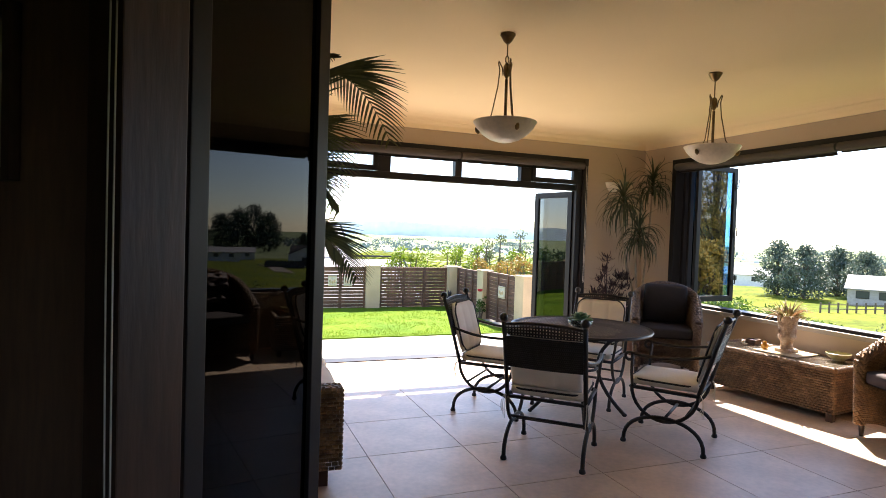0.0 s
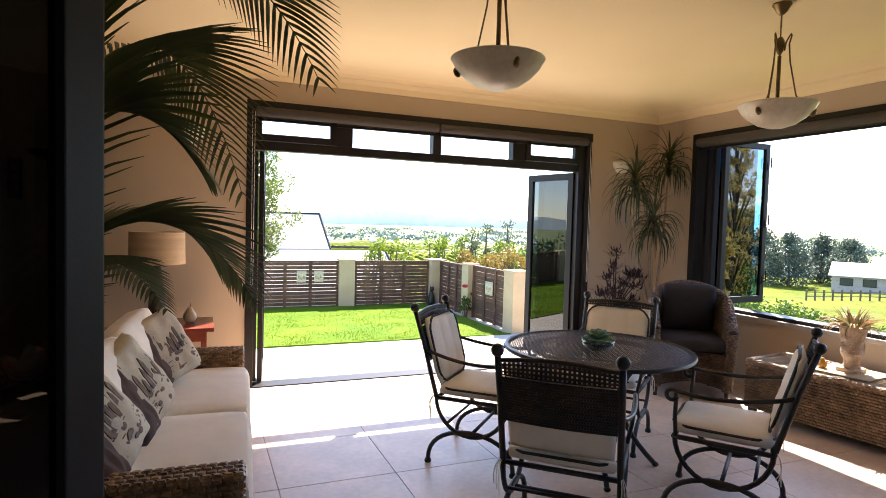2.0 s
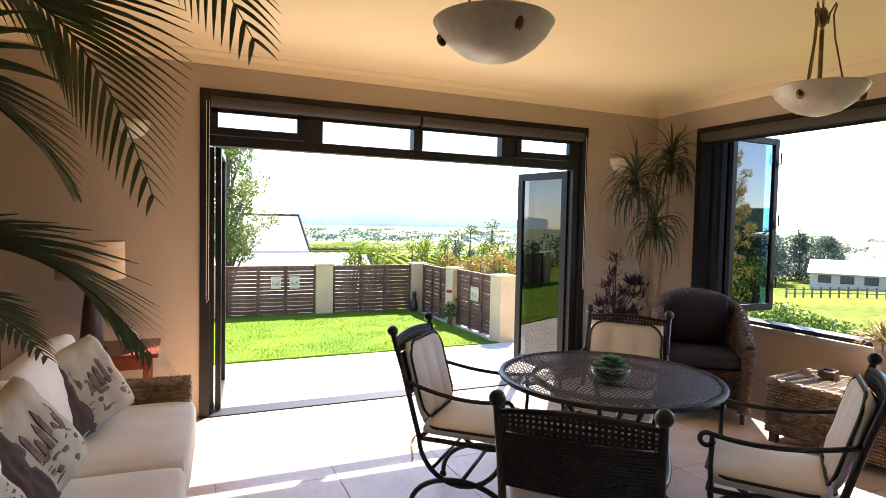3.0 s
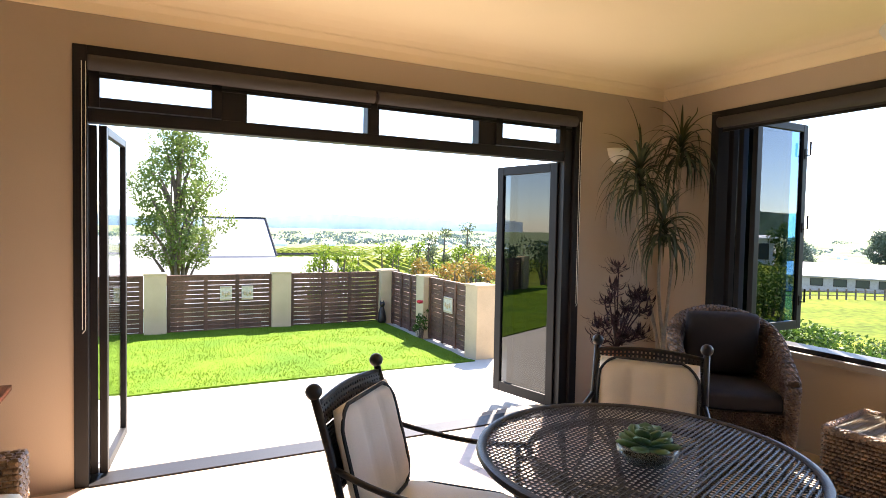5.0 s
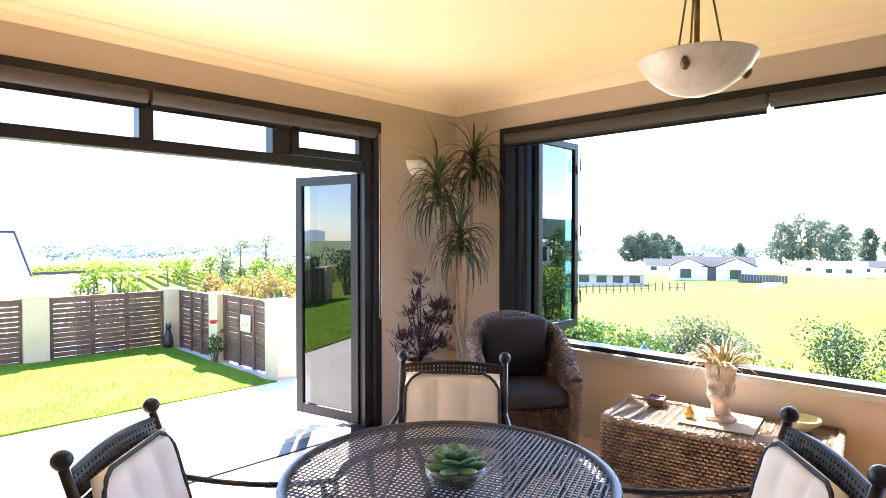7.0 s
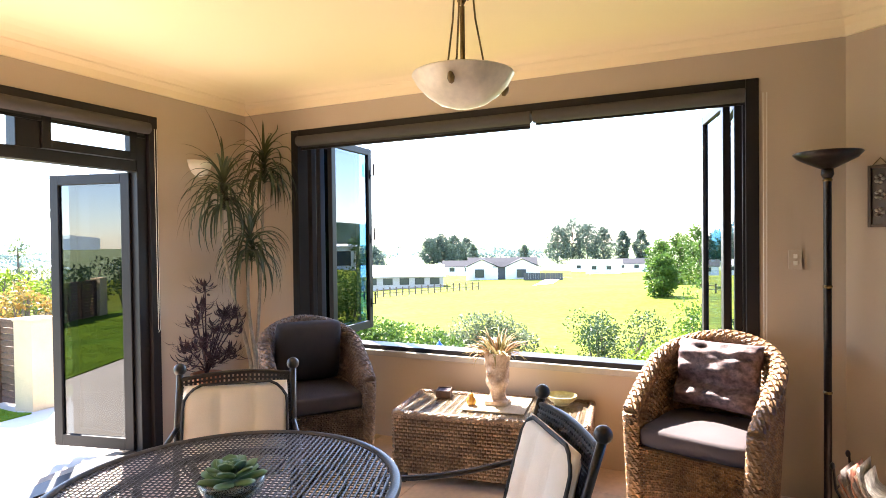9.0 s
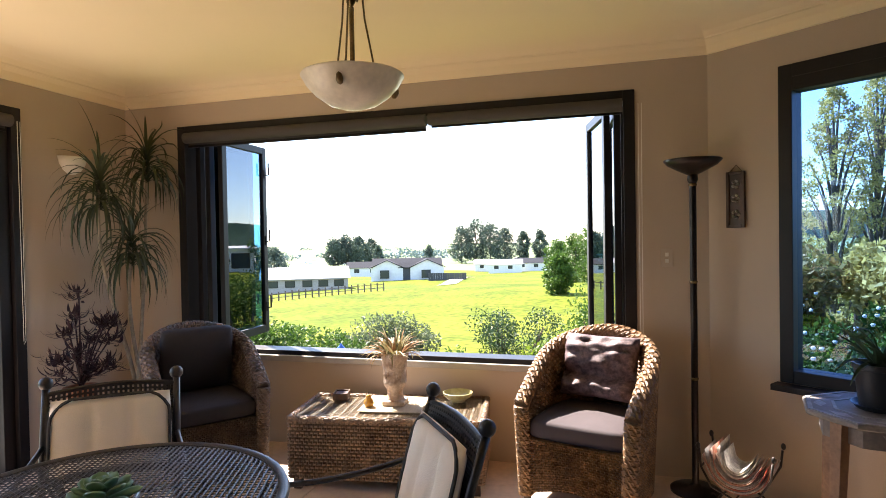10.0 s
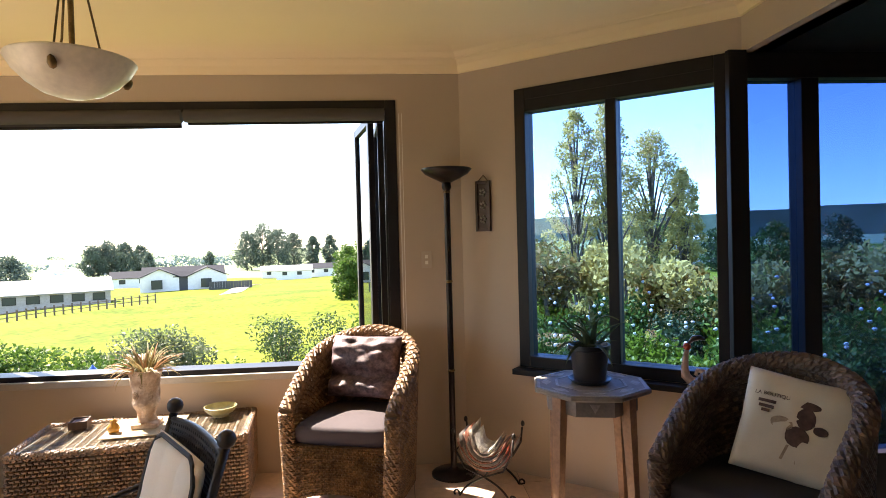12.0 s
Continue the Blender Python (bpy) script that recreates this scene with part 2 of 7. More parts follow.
def bars(parent, name, m, x0, x1, z0, z1, y0, y1, w, material, wb=None):
    """Four frame bars round a rectangle in a wall's space, each its own mesh."""
    wb = w if wb is None else wb
    for nm, a in (("stile", (x0, x0 + w, y0, y1, z0, z1)), ("stile", (x1 - w, x1, y0, y1, z0, z1)), ("rail", (x0 + w, x1 - w, y0, y1, z1 - w, z1)), ("rail", (x0 + w, x1 - w, y0, y1, z0, z0 + wb))):
        part(nm if name == "leaf" else name, bx(*a, m=m), material, parent, bevel=0.004)


def pane(parent, m, x0, x1, z0, z1, y, glass=None):
    ob = part("pane", bx(x0, x1, y - 0.003, y + 0.003, z0, z1, m=m), glass or M_GLASS, parent)
    ob.visible_shadow = False
    return ob


def leaf(p, q, z0, z1, label, category="door", name="bifold_door", thick=0.042, stile=0.075, handle=None, glass=None):
    """A glazed leaf standing from p to q."""
    m, n = wall_frame(p, q)
    th = thing(name, m, label, category)
    bars(th, "leaf", None, 0, n, z0, z1, -thick / 2, thick / 2, stile, M_ALU, stile * 1.15)
    pane(th, None, stile - 0.01, n - stile + 0.01, z0 + stile, z1 - stile + 0.01, 0, glass or M_TINT)
    if handle:
        for z in handle:
            part("handle", box(tube(bmesh.new(), [(n - 0.03, -0.02, z - 0.05), (n - 0.03, -0.06, z - 0.05), (n - 0.03, -0.06, z + 0.06)], 0.008), n - 0.045, n - 0.015, -0.03, -0.018, z - 0.08, z + 0.0), M_ALU, th)
    return th


# floor: grout bed with separate tiles
_fl = part("floor", box(bx(-1.6, 3.84, 0.4, 10.35, -0.2, -0.004), 3.84, 7.46, 2.9, 10.35, -0.2, -0.004), M_GROUT)
tagged(_fl, "sand-coloured large stone tile floor with thin joints", "floor", kind="structure")

DOOR_X0, DOOR_X1, HEAD = 2.858, 6.41, 2.48
wall("wall_north", NW, NE, [(DOOR_X0 - NW[0], DOOR_X1 - NW[0], -0.06, HEAD)], ext=(0.14, 0.14))
W_E0, W_E1 = 0.52, 4.018
wall("wall_east", NE, SE1, [(W_E0, W_E1, 0.645, HEAD)], ext=(0, 0.058))
_, M_BAY, BAY_L = wall("wall_southeast", SE1, SE2, [(0.415, 1.66, 0.70, HEAD)], ext=(0, 0))
wall("wall_south", SE2, S2, [(0.0, 1.84, -0.06, 2.47)], ext=(0.0, 0.0))
wall("wall_south_return", S2, SW2, ext=(0.0, 0.0))
wall("wall_southwest", SW2, SW1, [(0.04, 2.60, -0.06, HEAD)], ext=(0.0, 2.4))
wall("wall_west", SW1, NW, ext=(0, 0))
M_N, _ = wall_frame(NW, NE)
M_E, _ = wall_frame(NE, SE1)
M_S, _ = wall_frame(SE2, S2)

# ceiling with cove
_bm = bmesh.new()
_ring = [Vector((*p, 0)) for p in (NW, NE, SE1, SE2, S2, SW2, SW1)]


def inset(poly, d):
    out = []
    for i, p in enumerate(poly):
        a, b = poly[i - 1], poly[(i + 1) % len(poly)]
        e0, e1 = (p - a).normalized(), (b - p).normalized()
        n0, n1 = Vector((e0.y, -e0.x, 0)), Vector((e1.y, -e1.x, 0))
        bis = (n0 + n1).normalized()
        out.append(p + bis * d / bis.dot(n0))
    return out


_rows = []
for d, z in ((0.0, CEIL_Z - COVE), (0.012, CEIL_Z - COVE + 0.004), (0.035, CEIL_Z - 0.085), (0.068, CEIL_Z - 0.060), (0.082, CEIL_Z - 0.056), (0.086, CEIL_Z - 0.048), (0.13, CEIL_Z - 0.026), (0.21, CEIL_Z - 0.008), (0.30, CEIL_Z)):
    _rows.append([_bm.verts.new((p.x, p.y, z)) for p in inset(_ring, d)])
for a, b in zip(_rows, _rows[1:]):
    for i in range(7):
        _bm.faces.new((a[i], a[(i + 1) % 7], b[(i + 1) % 7], b[i]))
_bm.faces.new(_rows[-1])
_top = [_bm.verts.new((p.x, p.y, WALL_H + 0.06)) for p in inset(_ring, -0.02)]
_bm.faces.new(_top)
for i in range(7):
    _bm.faces.new((_rows[0][i], _rows[0][(i + 1) % 7], _top[(i + 1) % 7], _top[i]))
tagged(part("ceiling", _bm, M_CEIL), "cream painted ceiling with a coved edge", "ceiling", kind="structure")
tagged(part("roof", bx(-1.8, 7.60, 0.3, 10.50, WALL_H + 0.07, WALL_H + 0.2), M_ALU), "flat dark roof slab with shallow eaves", "roof", kind="structure")

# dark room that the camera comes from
# the room's gloom is put into this dark brown colour
M_DIM = mat("gloom_darkened_paint", (0.13, 0.085, 0.055), 0.85, var=0.05, scale=1.5, fine=150)
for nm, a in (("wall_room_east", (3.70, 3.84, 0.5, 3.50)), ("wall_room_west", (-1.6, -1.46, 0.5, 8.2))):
    tagged(part(nm, bx(*a, -0.05, WALL_H), M_DIM), "inner room wall, its gloom put into the brown", "wall", kind="structure")
tagged(part("wall_room_north", bx(-1.46, 0.5, 8.06, 8.2, -0.05, WALL_H), M_DIM), "inner room wall, its gloom put into the brown", "wall", kind="structure")
tagged(part("ceiling_room", bx(-1.6, 3.84, 0.36, 8.2, 2.795, 2.815), M_DIM), "inner room ceiling, its gloom put into the brown", "ceiling", kind="structure")

wall("wall_room_south", (3.84, 0.5), (-1.6, 0.5), [(1.9, 3.5, 0.9, 2.1)], label="inner room wall, its gloom put into the brown", material=M_DIM)
# unseen window and opening, added to brighten the inner room with daylight
ws = thing("window_4", wall_frame((3.84, 0.5), (-1.6, 0.5))[0], "unseen window added to let daylight into the inner room", "window", kind="structure")
bars(ws, "window_frame", None, 1.9, 3.5, 0.9, 2.1, 0.02, 0.12, 0.06, M_ALU)
pane(ws, None, 1.96, 3.44, 0.96, 2.04, 0.07)

# north door set
dn = thing("door_1", M_N, "dark bronze aluminium bifold door frame with transom lights, open to the patio", "door frame", kind="structure")
x0, x1 = DOOR_X0 - NW[0], DOOR_X1 - NW[0]
bars(dn, "frame_bar", None, x0, x1, -0.03, HEAD, -0.012, 0.15, 0.07, M_ALU, 0.035)
part("transom_bar", bx(x0 + 0.07, x1 - 0.07, 0.03, 0.13, 2.065, 2.142), M_ALU, dn, bevel=0.004)
for xa, xb in ((2.013, 2.163), (2.955, 3.04), (3.834, 3.98)):
    part("mullion", bx(xa, xb, 0.03, 0.13, 2.142, HEAD - 0.07), M_ALU, dn, bevel=0.004)
for xa, xb, sash in ((x0 + 0.07, 2.013, True), (2.163, 2.955, False), (3.04, 3.834, False), (3.98, x1 - 0.07, True)):
    pane(dn, None, xa, xb, 2.142, HEAD - 0.07, 0.08)
    if sash:
        xr = xb if xb < 3 else 4.64
        bars(dn, "transom_sash", None, xa, xr, 2.146, HEAD - 0.072, 0.012, 0.07, 0.058, M_ALU)
part("jamb_liner", bx(4.64, x1 - 0.07, 0.02, 0.13, 0.0, HEAD - 0.07), M_ALU, dn, bevel=0.004)
part("floor_track", bx(x0 + 0.07, x1 - 0.07, -0.03, 0.15, -0.03, 0.008), M_ALU, dn)
M_BLIND = mat("roller_blind_fabric", (0.065, 0.058, 0.056), 0.8, var=0.05, scale=4, fine=200, bump=0.1)


def roller_blind(m, xa, xb, z, drop, cord=None):
    th = thing("roller_blind", m, "rolled-up dark grey roller blind under the window head", "blind", "roller blinds")
    part("roll", lathe([(0.0, xa), (0.043, xa), (0.043, xb), (0.0, xb)], 16, Matrix.Translation((0, -0.01, z)) @ Matrix(((0, 0, 1, 0), (1, 0, 0, 0), (0, 1, 0, 0), (0, 0, 0, 1)))), M_BLIND, th, smooth=40)
    part("fabric", bx(xa + 0.01, xb - 0.01, 0.018, 0.021, z - drop, z), M_BLIND, th)
    part("bottom_bar", bx(xa + 0.01, xb - 0.01, 0.012, 0.026, z - drop - 0.018, z - drop), M_ALU, th)
    if cord:
        part("bead_cord", tube(tube(bmesh.new(), [(cord, -0.03, z), (cord, -0.035, 0.9)], 0.002, 5), [(cord + 0.02, -0.03, z), (cord + 0.015, -0.035, 0.9), (cord, -0.035, 0.88)], 0.002, 5), M_WHITEPL, th)


roller_blind(M_N, x0 + 0.075, 2.985, 2.385, 0.055, x0 + 0.045)
roller_blind(M_N, 3.01, x1 - 0.075, 2.385, 0.055, x1 - 0.04)
roller_blind(M_E, W_E0 + 0.075, 2.62, 2.385, 0.055)
roller_blind(M_E, 2.64, W_E1 - 0.075, 2.385, 0.035, W_E1 + 0.02)
LEAF_LAB = "glazed bifold door leaf in dark bronze aluminium, folded open"
leaf((6.26, 10.17), (6.105, 10.85), 0.02, 2.06, LEAF_LAB)
leaf((6.335, 10.19), (6.27, 10.88), 0.02, 2.06, LEAF_LAB)
leaf((2.90, 10.19), (2.845, 10.89), 0.02, 2.06, LEAF_LAB)
leaf((2.945, 10.19), (2.90, 10.89), 0.02, 2.06, LEAF_LAB)
leaf((2.995, 10.18), (3.075, 10.87), 0.02, 2.06, LEAF_LAB, glass=M_GLASS, stile=0.05)

# east window set
we = thing("window_1", M_E, "wide dark bronze aluminium bifold window, folded open at both ends", "window", kind="structure")
bars(we, "window_frame", None, W_E0, W_E1, 0.645, HEAD, -0.012, 0.15, 0.07, M_ALU)
# sunlight along the sill is put into its pale colour
part("window_sill", bx(W_E0 - 0.02, W_E1 + 0.02, -0.05, -0.012, 0.638, 0.682), mat("sun_paled_sill", (0.40, 0.37, 0.33), 0.5, var=0.06, scale=4), we, "sill coloured pale for the sun on it", bevel=0.004)
WLAB = "glazed bifold window sash in dark bronze aluminium, folded open"
for a, b in (((7.41, 9.45), (7.99, 9.45)), ((7.41, 9.36), (7.99, 9.345)), ((7.41, 9.24), (8.07, 9.262))):
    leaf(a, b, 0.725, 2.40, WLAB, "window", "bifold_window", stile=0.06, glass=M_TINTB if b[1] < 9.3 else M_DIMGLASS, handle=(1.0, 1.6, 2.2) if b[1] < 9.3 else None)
for a, b in (((7.41, 6.125), (7.99, 6.14)), ((7.41, 6.17), (7.99, 6.22)), ((7.41, 6.235), (8.02, 6.375))):
    leaf(a, b, 0.725, 2.40, WLAB, "window", "bifold_window", stile=0.06, glass=M_TINTB)

# southeast window
wb = thing("window_2", M_BAY, "fixed dark bronze aluminium window with two tall panes", "window", kind="structure")
bars(wb, "window_frame", None, 0.415, 1.66, 0.70, HEAD, -0.012, 0.12, 0.072, M_ALU)
part("mullion", bx(0.997, 1.06, 0.0, 0.1, 0.772, HEAD - 0.145), M_ALU, wb, bevel=0.004)
part("window_head", bx(0.487, 1.588, -0.005, 0.11, HEAD - 0.145, HEAD - 0.072), M_ALU, wb)
pane(wb, None, 0.48, 1.0, 0.77, HEAD - 0.07, 0.05, M_BAYGLASS)
pane(wb, None, 1.05, 1.59, 0.77, HEAD - 0.07, 0.05, M_BAYGLASS)

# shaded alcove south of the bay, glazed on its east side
# its shade is put into the near-black east wall and ceiling
_, M_A, _ = wall("wall_alcove_east", (6.29, 4.25), (6.29, 2.95), [(0.0, 1.3, 0.3, 2.36)], label="dark bronze alcove wall, its shade put into the colour", material=M_ALU)
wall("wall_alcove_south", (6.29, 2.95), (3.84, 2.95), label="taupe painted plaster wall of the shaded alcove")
tagged(part("ceiling_alcove", bx(3.84, 6.5, 2.9, 4.2, 2.47, 2.6), M_ALU), "low alcove ceiling, its shade put into a near-black colour", "ceiling", kind="structure")
ds = thing("window_3", M_A, "dark bronze aluminium glazing of the shaded alcove", "window", kind="structure")
bars(ds, "window_frame", None, 0.0, 1.3, 0.3, 2.36, -0.01, 0.12, 0.025, M_ALU)
part("mullion", bx(0.323, 0.42, -0.005, 0.11, 0.325, 2.335), M_ALU, ds, bevel=0.004)
part("post", bx(-0.10, -0.002, -0.05, -0.012, 0.0, 2.47), M_ALU, ds, bevel=0.004)
pane(ds, None, 0.02, 0.325, 0.32, 2.34, 0.05, M_TINT2)
pane(ds, None, 0.418, 1.28, 0.32, 2.34, 0.05, M_TINT2)

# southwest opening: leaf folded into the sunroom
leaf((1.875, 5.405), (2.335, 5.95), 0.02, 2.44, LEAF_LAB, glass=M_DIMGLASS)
_m = wall_frame(SW2, SW1)[0]
dj = thing("door_3", _m, "dark stained timber lining of the wide inner opening", "door frame", kind="structure")
for a in ((2.585, 2.632, -0.02, 0.17, -0.02, HEAD + 0.03), (0.03, 0.075, -0.02, 0.17, -0.02, HEAD + 0.03), (0.075, 2.585, -0.02, 0.17, HEAD - 0.015, HEAD + 0.03)):
    part("lining", bx(*a), M_DARKWOOD, dj, bevel=0.004)
part("architrave", bx(2.632, 2.72, 0.141, 0.16, 0.0, HEAD + 0.08), M_DARKWOOD, dj, bevel=0.004)

# dark panels stand in for a glazed door on the west wall, behind the palm
M_W, _ = wall_frame(SW1, NW)
dw = thing("door_4", M_W, "near-black panels standing in for a glazed west door", "door", kind="structure")
bars(dw, "door_frame", None, 1.75, 4.42, 0.0, 2.45, -0.03, -0.002, 0.08, M_ALU)
# panel colour set near-black to keep this side dark
M_BLACKPANEL = mat("near_black_panel", (0.022, 0.013, 0.010), 0.5, var=0.2, scale=4, fine=40, bump=0.15, stretch=(1, 1, 0.15))
for a, b in ((1.83, 3.07), (3.10, 4.34)):
    for z0, z1 in ((0.09, 0.95), (1.0, 2.36)):
        part("panel", bx(a, b, -0.018, -0.003, z0, z1), M_BLACKPANEL, dw, bevel=0.004)
    part("door_handle", tube(bmesh.new(), [(b - 0.06 if a < 2 else a + 0.06, -0.02, 1.0), (b - 0.06 if a < 2 else a + 0.06, -0.06, 1.0), (b - 0.16 if a < 2 else a + 0.16, -0.06, 1.0)], 0.008, 6), M_BRASS, dw)

# ---- furniture ----
Z = Vector((0, 0, 1))


def woven(bm, fn, nu, nv, h, flip=1, gap=0.02, slant=0.12):
    """A braided surface: fn(u, v) gives points; each strand shows as a slanted pillow, offset from row to row."""
    e = 1e-3
    for j in range(nv):
        off = 0.5 if j % 2 else 0.0
        for i in range(-1 if off else 0, nu):
            u0, u1 = max(0, (i + off) / nu), min(1, (i + 1 + off) / nu)
            if u1 - u0 < 1e-6:
                continue
            v0, v1 = j / nv, (j + 1) / nv
            um, vm = (u0 + u1) / 2, (v0 + v1) / 2
            n = (fn(min(um + e, 1), vm) - fn(max(um - e, 0), vm)).cross(fn(um, min(vm + e, 1)) - fn(um, max(vm - e, 0)))
            if n.length < 1e-12:
                continue
            n = n.normalized() * flip
            s = (u1 - u0) * (slant if j % 2 else -slant)
            gu, gv = (u1 - u0) * gap, (v1 - v0) * gap
            lo = [bm.verts.new(fn(a, b)) for a, b in ((u0 + gu, v0 + gv), (u1 - gu, v0 + gv), (u1 - gu, v1 - gv), (u0 + gu, v1 - gv))]
            hi = [bm.verts.new(fn(min(1, max(0, a + s * k)), b) + n * h) for a, b, k in (
                (u0 * 0.8 + u1 * 0.2, v0 * 0.72 + v1 * 0.28, -1), (u0 * 0.2 + u1 * 0.8, v0 * 0.72 + v1 * 0.28, -1), (u0 * 0.2 + u1 * 0.8, v0 * 0.28 + v1 * 0.72, 1), (u0 * 0.8 + u1 * 0.2, v0 * 0.28 + v1 * 0.72, 1))]
            bm.faces.new(hi)
            for k in range(4):
                bm.faces.new((lo[k], lo[(k + 1) % 4], hi[(k + 1) % 4], hi[k]))
    return bm


def quad(a, b, c, d):
    a, b, c, d = map(Vector, (a, b, c, d))
    return lambda u, v: (a * (1 - u) + b * u) * (1 - v) + (d * (1 - u) + c * u) * v


BRAID_SIDE = 1


def braid(bm, pts, r, seg=7, per=10):
    """A plaited rim: a rope with swellings along it."""
    pts = [Vector(p) for p in pts]
    n = len(pts) - 1
    fr, up = [], None
    for i, p in enumerate(pts):
        d = (pts[min(i + 1, n)] - pts[max(i - 1, 0)]).normalized()
        a = up if up is not None else (Z if abs(d.z) < 0.9 else Vector((1, 0, 0)))
        s = d.cross(a).normalized()
        up = s.cross(d).normalized()
        fr.append((s, up))

    def fn(u, v):
        t = min(max(u, 0), 1) * n
        i = min(int(t), n - 1)
        f = t - i
        p, s, w = pts[i].lerp(pts[i + 1], f), fr[i][0].lerp(fr[i + 1][0], f), fr[i][1].lerp(fr[i + 1][1], f)
        a = 2 * math.pi * (v + u * per * 0.12)
        return p + r * 0.86 * (s * math.cos(a) + w * math.sin(a))

    tube(bm, pts, r * 0.80, 6)
    return woven(bm, fn, int(per * 1.6), seg, r * 0.15, BRAID_SIDE, 0.02, 0.05)


def cushion(w, d, h, puff=0.6, n=10, m=None, seed=0, wrinkle=0.006, square=0.16):
    """A stuffed cushion, w by d, h thick in the middle, seams at the rim."""
    bm = bmesh.new()
    m = m or Matrix()
    grid = {}
    for s in (1, -1):
        for i in range(n + 1):
            for j in range(n + 1):
                u, v = 2 * i / n - 1, 2 * j / n - 1
                rim = i in (0, n) or j in (0, n)
                if s < 0 and rim:
                    grid[s, i, j] = grid[1, i, j]
                    continue
                t = ((1 - abs(u) ** 4) * (1 - abs(v) ** 4)) ** (0.5 * puff)
                k = 1 - square * 0.25 * (1 - abs(v)) * abs(u) ** 3
                k2 = 1 - square * 0.25 * (1 - abs(u)) * abs(v) ** 3
                z = s * h / 2 * t + (noise.noise((u * 3 + seed, v * 3, s * 2.0)) * wrinkle * 2 if not rim else 0)
                grid[s, i, j] = bm.verts.new(m @ Vector((u * w / 2 * k, v * d / 2 * k2, z)))
        for i in range(n):
            for j in range(n):
                f = [grid[s, i, j], grid[s, i + 1, j], grid[s, i + 1, j + 1], grid[s, i, j + 1]]
                bm.faces.new(f if s > 0 else f[::-1])
    return bm


def slab(w, d, h, r=0.02, m=None, bulge=0.01, n=8, seed=0):
    """A box cushion with rounded edges and a slightly crowned top."""
    bm = bmesh.new()
    m = m or Matrix()
    zs = [(0.0, r), (r * 0.3, r * 0.3), (r, 0.0), (h - r, 0.0), (h - r * 0.3, r * 0.3), (h, r)]
    rings = []
    for z, ins in zs:
        ring = []
        for k in range(4 * n):
            s, t = divmod(k, n)
            t = 2 * t / n - 1
            x, y = ((t, -1), (1, t), (-t, 1), (-1, -t))[s]
            q = max(abs(x) ** 8 + abs(y) ** 8, 1e-9) ** (1 / 14.0)
            q = max(q, 1.0)
            ring.append(bm.verts.new(m @ Vector((x / q * (w / 2 - ins), y / q * (d / 2 - ins), z + noise.noise((x * 2 + seed, y * 2, z * 9)) * 0.004))))
        rings.append(ring)
    for a, b in zip(rings, rings[1:]):
        for k in range(4 * n):
            bm.faces.new((a[k], a[(k + 1) % (4 * n)], b[(k + 1) % (4 * n)], b[k]))
    for ring, z, sg in ((rings[0], 0.0, -1), (rings[-1], h, 1)):
        prev = ring
        for f in (0.7, 0.35):
            cur = []
            for k in range(4 * n):
                s, t = divmod(k, n)
                t = 2 * t / n - 1
                x, y = ((t, -1), (1, t), (-t, 1), (-1, -t))[s]
                cur.append(bm.verts.new(m @ Vector((x * f * w / 2, y * f * d / 2, z + sg * bulge * (1 - f * f) + noise.noise((x * f * 3 + seed, y * f * 3, 1.7)) * 0.004))))
            for k in range(4 * n):
                fc = (prev[k], prev[(k + 1) % (4 * n)], cur[(k + 1) % (4 * n)], cur[k])
                bm.faces.new(fc if sg > 0 else fc[::-1])
            prev = cur
        bm.faces.new(prev if sg > 0 else prev[::-1])
    return bm


def ball(c, r, seg=12, sq=1.0):
    return lathe([(max(r * math.sin(math.pi * i / 8), 1e-5), -r * sq * math.cos(math.pi * i / 8)) for i in range(9)], seg, Matrix.Translation(c))


# perforated round table
TABLE = (4.778, 7.75)
tb = thing("patio_table", pose(*TABLE, 0, 0, 0, 20) @ Matrix.Diagonal((0.955, 0.955, 1, 1)), "round black iron patio table with a perforated basket-weave top", "table")
_v, _f = [], []
R, PITCH = 0.572, 0.021
_c = int(R / PITCH)
for i in range(-_c - 1, _c + 1):
    for j in range(-_c - 1, _c + 1):
        x0, y0 = i * PITCH, j * PITCH
        cx, cy = x0 + PITCH / 2, y0 + PITCH / 2
        if math.hypot(cx, cy) > R - 0.002:
            continue
        b = len(_v)
        solid = math.hypot(cx, cy) < 0.05
        z = 0.732
        _v += [(x0, y0, z), (x0 + PITCH, y0, z), (x0 + PITCH, y0 + PITCH, z), (x0, y0 + PITCH, z)]
        if solid:
            _f.append((b, b + 1, b + 2, b + 3))
            continue
        w1, w2 = (0.225, 0.325) if (i + j) % 2 else (0.325, 0.225)
        _v += [(x0 + PITCH * w1, y0 + PITCH * w2, z + 0.002), (x0 + PITCH * (1 - w1), y0 + PITCH * w2, z + 0.002), (x0 + PITCH * (1 - w1), y0 + PITCH * (1 - w2), z + 0.002), (x0 + PITCH * w1, y0 + PITCH * (1 - w2), z + 0.002)]
        for k in range(4):
            _f.append((b + k, b + (k + 1) % 4, b + 4 + (k + 1) % 4, b + 4 + k))
_me = bpy.data.meshes.new("perforated_top")
_me.from_pydata(_v, [], _f)
_me.materials.append(M_IRON)
new("perforated_top", _me).parent = tb
part("rim", lathe([(0.565, 0.718), (0.596, 0.716), (0.603, 0.726), (0.598, 0.738), (0.58, 0.741), (0.565, 0.735), (0.565, 0.718)], 72), M_IRON, tb, smooth=50)
part("apron_ring", lathe([(0.40, 0.700), (0.415, 0.700), (0.415, 0.726), (0.40, 0.726), (0.40, 0.700)], 48), M_IRON, tb)
